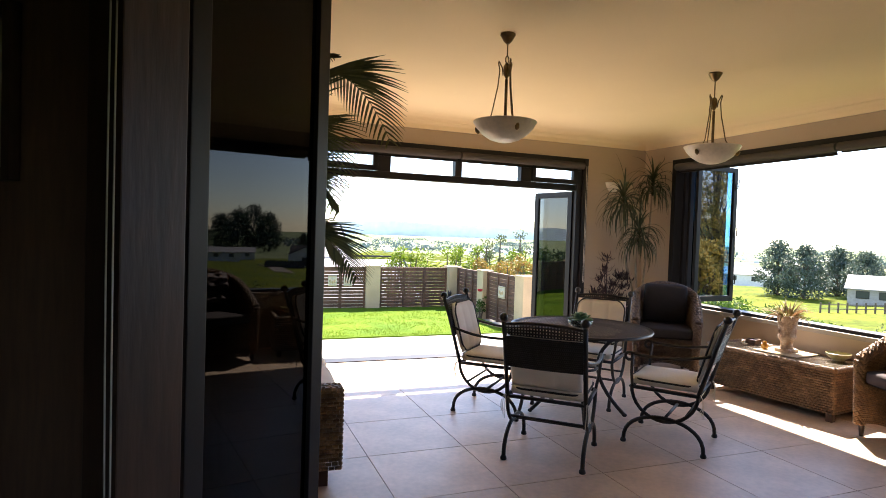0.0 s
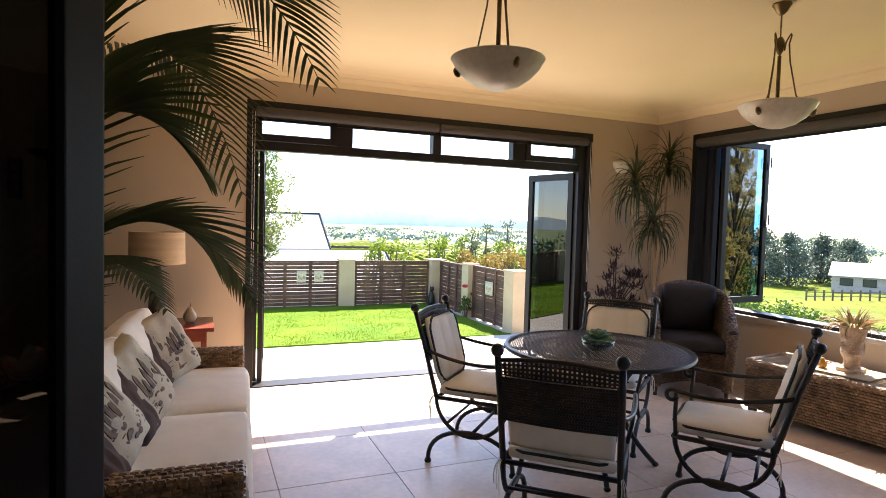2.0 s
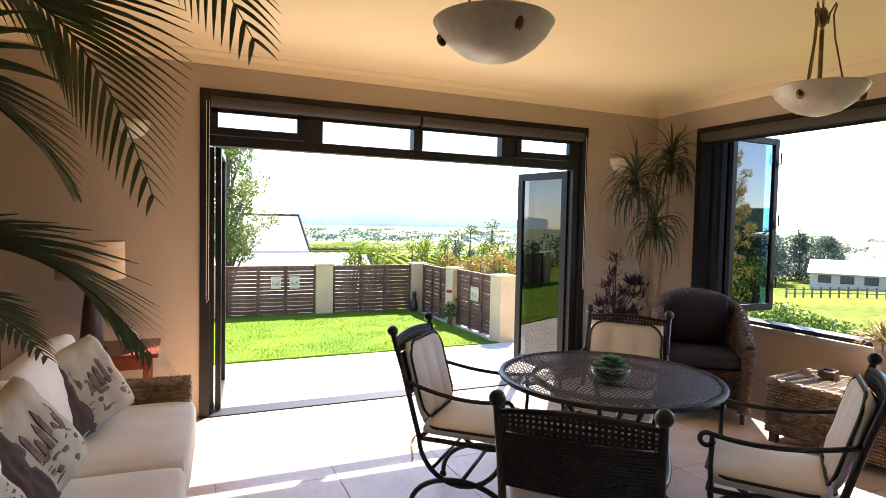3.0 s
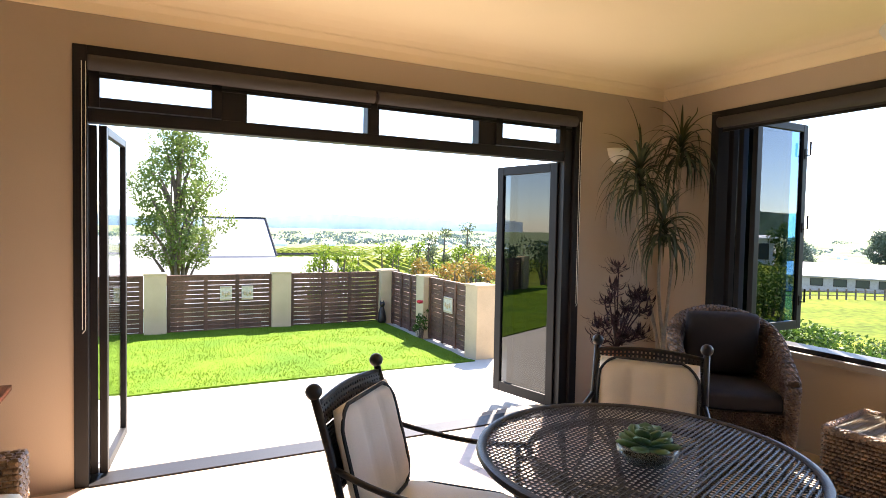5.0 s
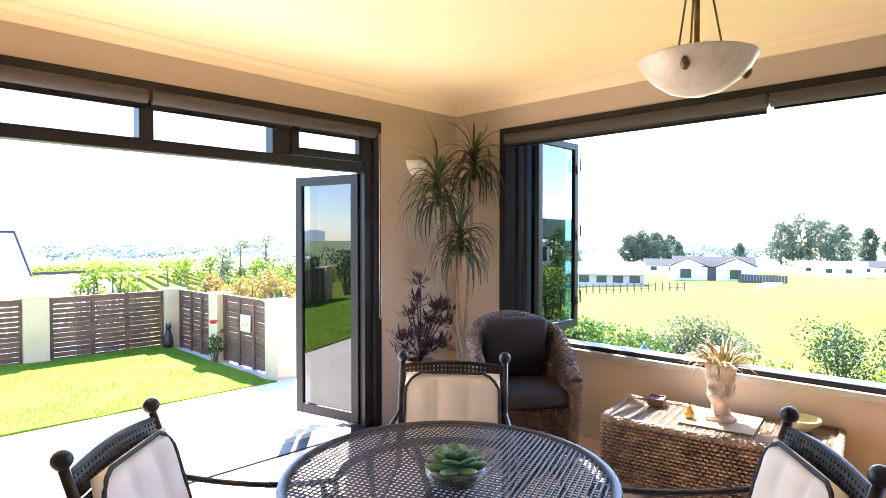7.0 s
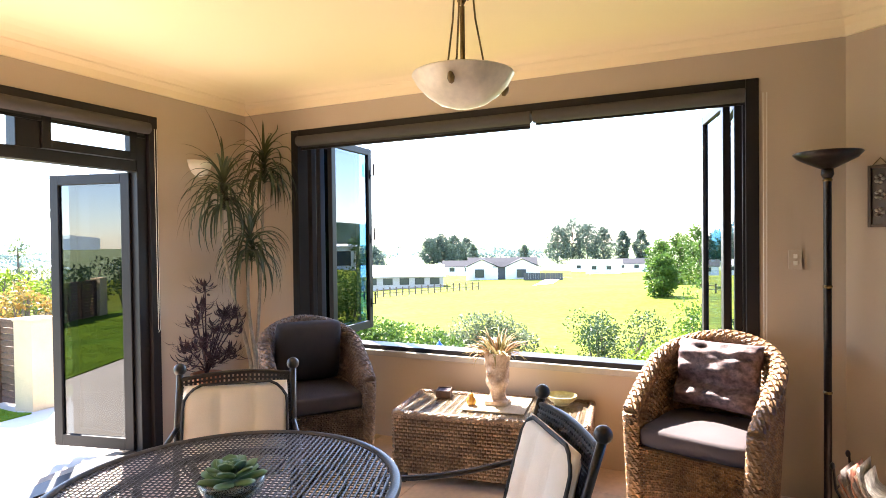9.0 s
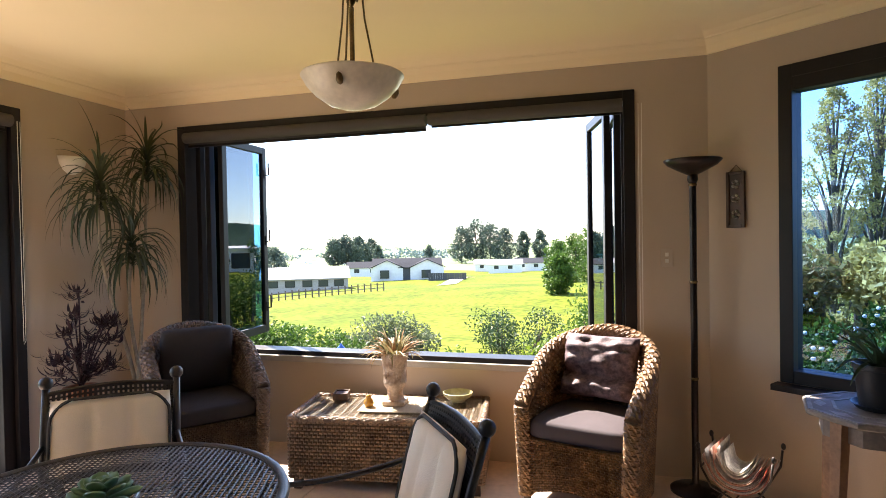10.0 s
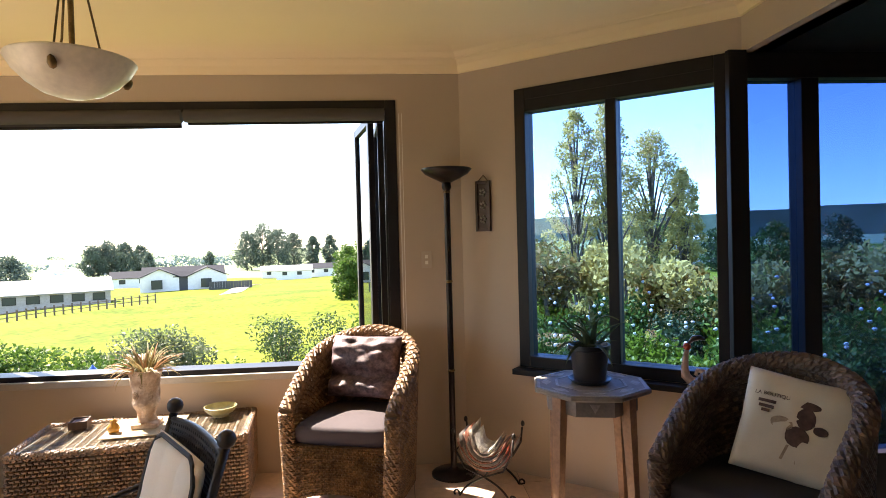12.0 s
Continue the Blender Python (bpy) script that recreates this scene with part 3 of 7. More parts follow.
for k in range(4):
    m = pose(0, 0, 0, 0, 0, 45 + 90 * k)
    part("leg", tube(bmesh.new(), [m @ p for p in bezier((0.41, 0, 0.71), (0.10, 0, 0.58), (0.06, 0, 0.34), (0.40, 0, 0.02), 16)], 0.016, 8), M_IRON, tb, smooth=True)
    part("foot", ball(m @ Vector((0.405, 0, 0.016)), 0.022, 10, 0.7), M_IRON, tb, smooth=True)
part("stretcher_ring", tube(bmesh.new(), arc((0, 0, 0.40), 0.155, 0, 360, 28, (1, 0, 0), (0, 1, 0)), 0.011, 8), M_IRON, tb, smooth=True)

# dining chair, facing +y
CH_LAB = "black wrought iron armchair with a perforated back and cream tied cushions"


def dining_chair():
    th = thing("patio_chair", pose(0, 0, 0), CH_LAB, "chair", "patio chairs round the table")
    for s in (-1, 1):
        x = s * 0.255
        part("rear_upright", tube(bmesh.new(), [(x, -0.20, 0.40), (x, -0.235, 0.52), (x, -0.30, 0.75), (x, -0.36, 0.93)], 0.015, 8), M_IRON, th, smooth=True)
        part("finial", ball((x, -0.363, 0.95), 0.029, 12), M_IRON, th, smooth=True)
        part("side_rail", tube(bmesh.new(), [(x, -0.20, 0.41), (x, 0.25, 0.41)], 0.014, 8), M_IRON, th, smooth=True)
        part("curule_arch", tube(bmesh.new(), arc((x, 0.02, 0.42), 0.225, 180, 360, 16, (0, 1, 0)), 0.013, 8), M_IRON, th, smooth=True)
        part("leg_arch", tube(bmesh.new(), [Vector((x, 0.02 + 0.27 * math.cos(a), 0.015 + 0.205 * math.sin(a) ** 0.8)) for a in [math.pi * i / 18 for i in range(19)]], 0.014, 8), M_IRON, th, smooth=True)
        for y in (-0.25, 0.29):
            part("foot", lathe([(0.019, 0.0), (0.022, 0.008), (0.019, 0.02), (0.013, 0.03)], 10, Matrix.Translation((x, y, 0))), M_IRON, th, smooth=40)
        part("arm", tube(bmesh.new(), bezier((x, -0.285, 0.70), (s * 0.29, -0.1, 0.645), (s * 0.30, 0.10, 0.63), (s * 0.285, 0.26, 0.66), 12) + arc((s * 0.285, 0.262, 0.633), 0.027, 70, -170, 8, (0, 1, 0)), 0.011, 8), M_IRON, th, smooth=True)
        part("arm_post", tube(bmesh.new(), [(x, 0.24, 0.41), (s * 0.275, 0.245, 0.52), (s * 0.287, 0.24, 0.655)], 0.011, 8), M_IRON, th, smooth=True)
    part("front_rail", tube(bmesh.new(), [(-0.255, 0.25, 0.41), (0.255, 0.25, 0.41)], 0.013, 8), M_IRON, th, smooth=True)
    part("rear_rail", tube(bmesh.new(), [(-0.255, -0.20, 0.41), (0.255, -0.20, 0.41)], 0.013, 8), M_IRON, th, smooth=True)
    part("stretcher", tube(bmesh.new(), [(-0.255, 0.02, 0.205), (0.255, 0.02, 0.205)], 0.011, 8), M_IRON, th, smooth=True)
    part("rear_stretcher", tube(bmesh.new(), [(-0.255, -0.13, 0.26), (0.255, -0.13, 0.26)], 0.009, 8), M_IRON, th, smooth=True)
    # sling panel and perforated crest between the uprights
    top, low = Vector((0, -0.352, 0.905)), Vector((0, -0.262, 0.62))
    part("back_panel", woven(bmesh.new(), lambda u, v: low.lerp(top, v * 0.74) + Vector(((u - 0.5) * 0.49, -0.02 * math.sin(math.pi * u), 0)), 40, 16, 0.003, 1, 0.0), M_IRON, th)
    bm = bmesh.new()
    for i in range(25):
        for j in range(4):
            a, b = i / 25, (i + 1) / 25
            p = lambda u, v: low.lerp(top, 0.76 + v * 0.22) + Vector(((u - 0.5) * 0.49, -0.02 * math.sin(math.pi * u) * (1 - v * 0.5), 0.02 * math.sin(math.pi * u) * v))
            o = [bm.verts.new(p(x, y)) for x, y in ((a, j / 4), (b, j / 4), (b, (j + 1) / 4), (a, (j + 1) / 4))]
            q = [bm.verts.new(p(x, y)) for x, y in ((a + 0.012, (j + 0.25) / 4), (b - 0.012, (j + 0.25) / 4), (b - 0.012, (j + 0.75) / 4), (a + 0.012, (j + 0.75) / 4))]
            for k in range(4):
                bm.faces.new((o[k], o[(k + 1) % 4], q[(k + 1) % 4], q[k]))
    bmesh.ops.remove_doubles(bm, verts=bm.verts[:], dist=1e-4)
    bmesh.ops.solidify(bm, geom=bm.faces[:], thickness=0.006)
    part("perforated_crest", bm, M_IRON, th)
    part("crest_rail", tube(bmesh.new(), [low.lerp(top, 1.0) + Vector(((u - 0.5) * 0.50, -0.01 * math.sin(math.pi * u), 0.02 * math.sin(math.pi * u))) for u in [i / 14 for i in range(15)]], 0.010, 8), M_IRON, th, smooth=True)
    seat = part("seat_cushion", slab(0.49, 0.47, 0.055, 0.02, Matrix.Translation((0, 0.03, 0.425)), 0.014, seed=3), M_CREAM, th, "cream canvas seat cushion", smooth=True)
    rim = lambda w, d, z, m: [m @ Vector((max(-1, min(1, 1.22 * math.cos(a))) * w / 2 * (0.985 if abs(math.cos(a)) > 0.75 and abs(math.sin(a)) > 0.5 else 1), max(-1, min(1, 1.22 * math.sin(a))) * d / 2, z)) for a in [2 * math.pi * i / 44 for i in range(45)]]
    part("piping", tube(bmesh.new(), rim(0.498, 0.478, 0.468, Matrix.Translation((0, 0.03, 0))), 0.007, 6), M_PIPING, seat, "dark piping")
    mb = Matrix.Translation((0, -0.225, 0.485)) @ Matrix.Rotation(radians(90 + 15.5), 4, "X") @ Matrix.Translation((0, 0.20, -0.03))
    back = part("back_cushion", bmesh.new(), M_CREAM, th, "cream canvas back cushion with stitched channels")
    bm = bmesh.new()
    n, mm = 24, 12
    g = {}
    for sgn in (1, -1):
        for i in range(n + 1):
            for j in range(mm + 1):
                u, v = 2 * i / n - 1, 2 * j / mm - 1
                rimv = i in (0, n) or j in (0, mm)
                t = ((1 - abs(u) ** 6) * (1 - abs(v) ** 6)) ** 0.4
                ch = 0.55 + 0.45 * abs(math.sin(math.pi * 1.5 * (u + 1))) ** 0.5
                if sgn < 0 and rimv:
                    g[sgn, i, j] = g[1, i, j]
                else:
                    g[sgn, i, j] = bm.verts.new(mb @ Vector((u * 0.235 * (1 - 0.03 * v * v), v * 0.21 * (1 - 0.02 * u * u), 0.0 if rimv else sgn * 0.032 * t * ch + noise.noise((u * 3, v * 3, sgn)) * 0.004)))
        for i in range(n):
            for j in range(mm):
                f = [g[sgn, i, j], g[sgn, i + 1, j], g[sgn, i + 1, j + 1], g[sgn, i, j + 1]]
                bm.faces.new(f if sgn > 0 else f[::-1])
    bmesh.ops.recalc_face_normals(bm, faces=bm.faces[:])
    bm.to_mesh(back.data)
    back.data.shade_smooth()
    part("piping", tube(bmesh.new(), rim(0.456, 0.410, -0.017, mb), 0.0075, 6), M_PIPING, back, "dark piping")
    for s in (-1, 1):
        bm = bmesh.new()
        for k in range(3):
            tube(bm, bezier((s * 0.25, -0.2, 0.44), (s * (0.27 + k * 0.01), -0.24, 0.42), (s * (0.265 + k * 0.012), -0.235 - k * 0.01, 0.36), (s * (0.26 + k * 0.015), -0.24 + k * 0.012, 0.27 + k * 0.02), 6), 0.0025, 5)
        part("tie", bm, M_CREAM, th, "cream cord tie")
    return th


_ch = dining_chair()
_ch.matrix_basis = pose(4.10, 7.065, 0, 0, 0, -43.2)
copy_thing(_ch, pose(5.165, 8.132, 0, 0, 0, 128.5))
copy_thing(_ch, pose(4.17, 8.12, 0, 0, 0, -134.2))
copy_thing(_ch, pose(5.128, 7.04, 0, 0, 0, 36.2))

# succulent in a glass bowl
sb = thing("succulent_bowl", pose(4.715, 7.66, 0.742), "green rosette succulent in a clear glass bowl with soil", "plant")
M_CLEAR = mat("clear_bowl_glass", (0.75, 0.85, 0.82), 0.05, var=0.0, bump=0)
M_CLEAR.node_tree.nodes["Principled BSDF"].inputs["Transmission Weight"].default_value = 0.9
part("bowl", lathe([(0.04, 0.0), (0.075, 0.012), (0.095, 0.035), (0.10, 0.055), (0.092, 0.068), (0.085, 0.066), (0.092, 0.052), (0.088, 0.036), (0.07, 0.017), (0.0001, 0.012)], 28), M_CLEAR, sb, "clear glass bowl", smooth=True)
M_SOIL = mat("potting_soil", (0.06, 0.045, 0.03), 0.95, var=0.3, fine=80, bump=0.8)
part("soil", lathe([(0.0001, 0.017), (0.066, 0.021), (0.082, 0.040), (0.0001, 0.048)], 20), M_SOIL, sb, smooth=40)
M_SUCC = leafy("succulent_leaf", (0.10, 0.20, 0.10), (0.16, 0.28, 0.15), 0.1, 0.4)
for ring, (nl, ln, el) in enumerate(((7, 0.085, 12), (6, 0.072, 32), (5, 0.056, 52), (4, 0.038, 70))):
    for k in range(nl):
        ln *= 1.0 if k else 1.3
        m = pose(0, 0, 0.05 + ring * 0.008, 0, 0, 360 * k / nl + ring * 27) @ pose(0, 0, 0, 0, -el, 0)
        bm = lathe([(0.0001, 0), (0.35, 0.1), (0.75, 0.35), (1.0, 0.65), (0.75, 0.88), (0.0001, 1.0)], 8, m @ Matrix(((0, 0, ln, 0), (0, 0.031, 0, 0), (0.009, 0, 0, 0), (0, 0, 0, 1))))
        part("leaf", bm, M_SUCC, sb, smooth=True)


# seagrass tub chair, facing +y
def tub_chair(label, wick, seat_mat, back):
    th = thing("wicker_armchair", pose(0, 0, 0), label, "armchair")

    def plan(u):
        L1, La = 0.34, math.pi * 0.345
        s = u * (2 * L1 + La)
        if s < L1:
            return Vector((-0.345, 0.32 - s, 0))
        if s > L1 + La:
            return Vector((0.345, -0.02 + s - L1 - La, 0))
        a = math.pi + (s - L1) / 0.345
        return Vector((0.345 * math.cos(a), -0.02 + 0.345 * math.sin(a), 0))

    def rimz(u):
        t = abs(2 * u - 1)
        return 0.945 - 0.355 * t ** 1.7

    def shell(u, v, off=0.0, z0=0.09):
        p = plan(u)
        z = z0 + (rimz(u) - z0) * v
        k = 0.90 + 0.13 * min(1, z / 0.9) - off
        return Vector((p.x * k, p.y * (k if p.y < 0 else 1 - off * 0.3), z))

    bm = bmesh.new()
    rows = [[bm.verts.new(shell(u, v, 0.06, 0.10)) for u in [i / 36 for i in range(37)]] for v in (0, 0.25, 0.5, 0.75, 0.99)]
    for a, b in zip(rows, rows[1:]):
        for i in range(36):
            bm.faces.new((a[i], a[i + 1], b[i + 1], b[i]))
    part("core", bm, M_WICKERDK, th)
    part("outer_shell", woven(bmesh.new(), lambda u, v: shell(u, v), 56, 36, 0.012), wick, th)
    part("inner_shell", woven(bmesh.new(), lambda u, v: shell(u, v, 0.16, 0.40), 48, 21, 0.011, -1), wick, th)
    part("rim", braid(bmesh.new(), [(shell(u, 1) + shell(u, 1, 0.16, 0.4)) / 2 + Vector((0, 0, 0.0)) for u in [i / 100 for i in range(101)]], 0.046, 7, 34), wick, th)
    for s in (0, 1):
        part("arm_front", braid(bmesh.new(), [(shell(s, v) + shell(s, v, 0.16, 0.09)) / 2 for v in [i / 40 for i in range(41)]], 0.044, 7, 12), wick, th)

    def front(u, v):
        x = -0.30 + 0.60 * u
        z0 = 0.09 + 0.07 * math.sin(math.pi * u)
        return Vector((x, 0.325 + 0.01 * math.sin(math.pi * u), z0 + (0.415 - z0) * v))

    part("front_panel", woven(bmesh.new(), front, 28, 20, 0.011), wick, th)
    bm = bmesh.new()
    box(bm, -0.29, 0.29, 0.30, 0.318, 0.17, 0.40)
    part("lining", bm, M_WICKERDK, th)
    part("seat_deck", bx(-0.29, 0.29, -0.28, 0.32, 0.39, 0.41), wick, th)
    for x, y in ((-0.29, 0.29), (0.29, 0.29), (-0.22, -0.24), (0.22, -0.24)):
        part("leg", lathe([(0.016, 0.0), (0.024, 0.10), (0.024, 0.13)], 10, Matrix.Translation((x, y, 0))), M_DARKWOOD, th, "dark wooden leg", smooth=40)
    part("seat_cushion", slab(0.55, 0.56, 0.105, 0.022, Matrix.Translation((0, 0.035, 0.412)), 0.016, seed=5), seat_mat, th, "box seat cushion", smooth=45)
    if back:
        part("back_cushion", slab(0.46, 0.44, 0.10, 0.03, Matrix.Translation((0, -0.16, 0.53)) @ Matrix.Rotation(radians(78), 4, "X") @ Matrix.Translation((0, 0.22, -0.02)), 0.02, seed=8), back, th, "upright back cushion", smooth=True)
    return th


M_TOPMAUVE = mat("mauve_seat_fabric", (0.050, 0.037, 0.042), 0.85, var=0.08, scale=6, fine=300, bump=0.2)
_t1 = tub_chair("golden woven seagrass tub chair with a dark mauve box cushion", M_WICKER, M_TOPMAUVE, None)
_t1.matrix_basis = pose(6.86, 6.33, 0, 0, 0, 73)
_t2 = tub_chair("plant-corner seagrass tub chair, wicker darkened for shade, black cushions", M_WICKERSH, M_CHARCOAL, M_CHARCOAL)
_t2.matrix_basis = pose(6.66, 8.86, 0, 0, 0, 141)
_t3 = tub_chair("alcove-side seagrass tub chair, wicker darkened for shade, dark cushion", M_WICKERSH, M_CHARCOAL, None)
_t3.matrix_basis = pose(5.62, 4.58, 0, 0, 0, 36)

# crumpled cushion on the seagrass chair
_cb = cushion(0.46, 0.38, 0.16, 0.7, 34, seed=11, wrinkle=0.010)
for v in _cb.verts:
    v.co.z += noise.noise(Vector((v.co.x * 9, v.co.y * 34, 3))) * 0.012 + 0.006 * math.sin(v.co.y * 62 + 5 * noise.noise(v.co * 7)) + (-0.07 * math.exp(-((v.co.y + 0.05) / 0.035) ** 2) if v.co.z > 0 else 0)
M_LEAFPRINT = mat("satin_leaf_print", (0.15, 0.098, 0.105), 0.65, var=0.25, scale=34, fine=120, bump=0.3, col2=(0.04, 0.022, 0.027))
_pc = part("scatter_cushion", _cb, M_LEAFPRINT, smooth=True)
_pc.matrix_basis = _t1.matrix_basis @ pose(0, -0.13, 0.76, 72, 0, 176)
tagged(_pc, "crumpled mauve leaf-print cushion on the seagrass chair", "cushion")

# printed cushion on the shaded chair
M_LINEN = mat("natural_linen", (0.62, 0.55, 0.43), 0.9, var=0.06, scale=6, fine=400, bump=0.3)
M_PRINT = mat("brown_print", (0.10, 0.055, 0.045), 0.9, var=0.2, scale=20)
M_PRINT2 = mat("tan_print", (0.36, 0.27, 0.19), 0.9, var=0.2, scale=20)
_cu = thing("printed_cushion", _t3.matrix_basis @ pose(-0.08, -0.10, 0.715, 60, 0, 200) @ pose(0, 0, 0, 0, 0, -11), "linen cushion with a brown printed motif on the shaded chair", "cushion")
part("cover", cushion(0.44, 0.44, 0.15, 0.7, 20, seed=21), M_LINEN, _cu, smooth=True)


def decal(parent, name, poly, material, size, m=None):
    bm = bmesh.new()
    m = m or Matrix()
    w, d, h = size
    face = lambda x, y: h / 2 * ((1 - abs(2 * x / w) ** 4) * (1 - abs(2 * y / d) ** 4)) ** 0.35
    lo = [bm.verts.new(m @ Vector((x, y, face(x, y) - 0.006))) for x, y in poly]
    hi = [bm.verts.new(m @ Vector((x, y, face(x, y) + 0.0022))) for x, y in poly]
    bm.faces.new(hi), bm.faces.new(lo[::-1])
    for k in range(len(poly)):
        bm.faces.new((lo[k], lo[(k + 1) % len(poly)], hi[(k + 1) % len(poly)], hi[k]))
    return part(name, bm, material, parent)


def blob(cx, cy, rx, ry, n=14, seed=0):
    return [(cx + rx * math.cos(2 * math.pi * i / n) * (1 + 0.14 * noise.noise((i * 0.9, seed, 0))), cy + ry * math.sin(2 * math.pi * i / n)) for i in range(n)]


for poly, mt in ((blob(0.02, 0.085, 0.045, 0.016), M_PRINT), (blob(0.02, 0.03, 0.034, 0.045), M_PRINT), (blob(0.0, -0.05, 0.042, 0.042), M_PRINT), (blob(-0.06, -0.01, 0.04, 0.028), M_PRINT2), (blob(0.075, -0.005, 0.026, 0.018), M_PRINT),
                 ([(-0.03, -0.09), (-0.02, -0.09), (-0.035, -0.15), (-0.045, -0.15)], M_PRINT2), ([(0.01, -0.09), (0.02, -0.09), (0.018, -0.155), (0.008, -0.155)], M_PRINT2)):
    decal(_cu, "print", poly, mt, (0.44, 0.44, 0.15))
_tc = bpy.data.curves.new("lettering", "FONT")
_tc.body, _tc.size, _tc.extrude, _tc.align_x = "LA BOUTIQUE", 0.022, 0.001, "CENTER"
_to = bpy.data.objects.new("lettering_curve", _tc)
_lm = bpy.data.meshes.new_from_object(_to)
bpy.data.objects.remove(_to)
for v in _lm.vertices:
    x, y = v.co.x - 0.105, v.co.y + 0.088
    v.co = (x, y, 0.075 * ((1 - abs(x / 0.22) ** 4) * (1 - abs(y / 0.22) ** 4)) ** 0.35 + 0.007 + v.co.z)
_lm.materials.clear()
_lm.materials.append(M_PRINT)
new("lettering", _lm).parent = _cu
for k, (w, y) in enumerate(((0.065, 0.06), (0.055, 0.038), (0.03, 0.02))):
    decal(_cu, "print_line", [(-0.125 - w / 2, y), (-0.125 + w / 2, y), (-0.125 + w / 2, y + 0.012), (-0.125 - w / 2, y + 0.012)], M_PRINT, (0.44, 0.44, 0.15))

# woven coffee table with a glass top
ct = thing("coffee_table", pose(6.92, 7.60, 0, 0, 0, 8), "low woven seagrass coffee table with an inset glass top", "table")
HX, HY, CH = 0.27, 0.60, 0.455
for nm, q, nu, nv in (("side_panel", quad((-HX, -HY, 0.07), (-HX, HY, 0.07), (-HX, HY, CH - 0.02), (-HX, -HY, CH - 0.02)), 40, 17), ("side_panel", quad((HX, -HY, 0.07), (HX, HY, 0.07), (HX, HY, CH - 0.02), (HX, -HY, CH - 0.02)), 40, 17),
                      ("end_panel", quad((-HX, -HY, 0.07), (HX, -HY, 0.07), (HX, -HY, CH - 0.02), (-HX, -HY, CH - 0.02)), 19, 17), ("end_panel", quad((-HX, HY, 0.07), (HX, HY, 0.07), (HX, HY, CH - 0.02), (-HX, HY, CH - 0.02)), 19, 17)):
    fl = 1 if (nm == "side_panel") == (q(0, 0).x > 0) and nm == "side_panel" or (nm == "end_panel" and q(0, 0).y < 0) else -1
    part(nm, woven(bmesh.new(), q, nu, nv, 0.016, fl), M_WICKERBR, ct)
part("top_panel", woven(bmesh.new(), quad((-HX + 0.03, -HY + 0.03, CH - 0.012), (HX - 0.03, -HY + 0.03, CH - 0.012), (HX - 0.03, HY - 0.03, CH - 0.012), (-HX + 0.03, HY - 0.03, CH - 0.012)), 22, 44, 0.004), M_WICKERBR, ct)
part("core", bx(-HX + 0.004, HX - 0.004, -HY + 0.004, HY - 0.004, 0.072, CH - 0.013), M_WICKERDK, ct)
for a, b in (((-HX, -HY), (HX, -HY)), ((HX, -HY), (HX, HY)), ((HX, HY), (-HX, HY)), ((-HX, HY), (-HX, -HY))):
    part("edge_braid", braid(bmesh.new(), [(a[0] + (b[0] - a[0]) * t, a[1] + (b[1] - a[1]) * t, CH - 0.012) for t in [i / 60 for i in range(61)]], 0.021, 6, 26 if a[1] != b[1] else 13), M_WICKERBR, ct)
part("glass_top", bx(-HX + 0.03, HX - 0.03, -HY + 0.03, HY - 0.03, CH - 0.006, CH), M_GLASS, ct, "clear glass top", bevel=0.002)
for x in (-HX + 0.04, HX - 0.04):
    for y in (-HY + 0.04, HY - 0.04):
        part("leg", bx(x - 0.025, x + 0.025, y - 0.025, y + 0.025, 0, 0.08), M_DARKWOOD, ct)
_ctm = ct.matrix_basis

# things on the coffee table
M_RUNNER = mat("straw_runner", (0.50, 0.40, 0.26), 0.9, var=0.12, scale=5, fine=160, bump=0.4, stretch=(1, 8, 1))
rn = part("table_runner", bx(-0.19, 0.19, -0.205, 0.205, 0, 0.006), M_RUNNER, bevel=0.002)
rn.matrix_basis = _ctm @ pose(0.045, -0.005, CH + 0.001)
tagged(rn, "straw-coloured woven runner on the coffee table", "runner")
M_TERRA = mat("weathered_terracotta", (0.58, 0.46, 0.36), 0.85, var=0.18, scale=14, fine=70, bump=0.5, col2=(0.34, 0.22, 0.15))
va = thing("vase", _ctm @ pose(0.05, -0.006, CH + 0.007), "weathered terracotta urn vase with raised swirls and dry air plants", "vase")
part("plinth", slab(0.15, 0.15, 0.03, 0.006), M_TERRA, va)
part("body", lathe([(0.055, 0.03), (0.06, 0.04), (0.052, 0.052), (0.050, 0.075), (0.056, 0.10), (0.072, 0.125), (0.078, 0.15), (0.075, 0.155), (0.072, 0.20), (0.078, 0.25), (0.088, 0.31), (0.094, 0.322), (0.094, 0.338), (0.084, 0.34), (0.075, 0.32), (0.068, 0.25), (0.0001, 0.24)], 32), M_TERRA, va, smooth=50)
for k in range(10):
    a0 = 2 * math.pi * k / 10
    z0 = 0.19 + 0.07 * (k % 2)
    part("relief", tube(bmesh.new(), [Vector(((0.0755 + 0.09 * (z0 + 0.03 * math.sin(s * 1.7) * (1 - s / 9) - 0.2) * 0.9) * math.cos(a0 + 0.3 * (1 - s / 9) * math.cos(s * 1.7)), (0.0755 + 0.09 * (z0 + 0.03 * math.sin(s * 1.7) * (1 - s / 9) - 0.2) * 0.9) * math.sin(a0 + 0.3 * (1 - s / 9) * math.cos(s * 1.7)), z0 + 0.03 * math.sin(s * 1.7) * (1 - s / 9))) for s in [i * 0.5 for i in range(15)]], 0.004, 5), M_TERRA, va)


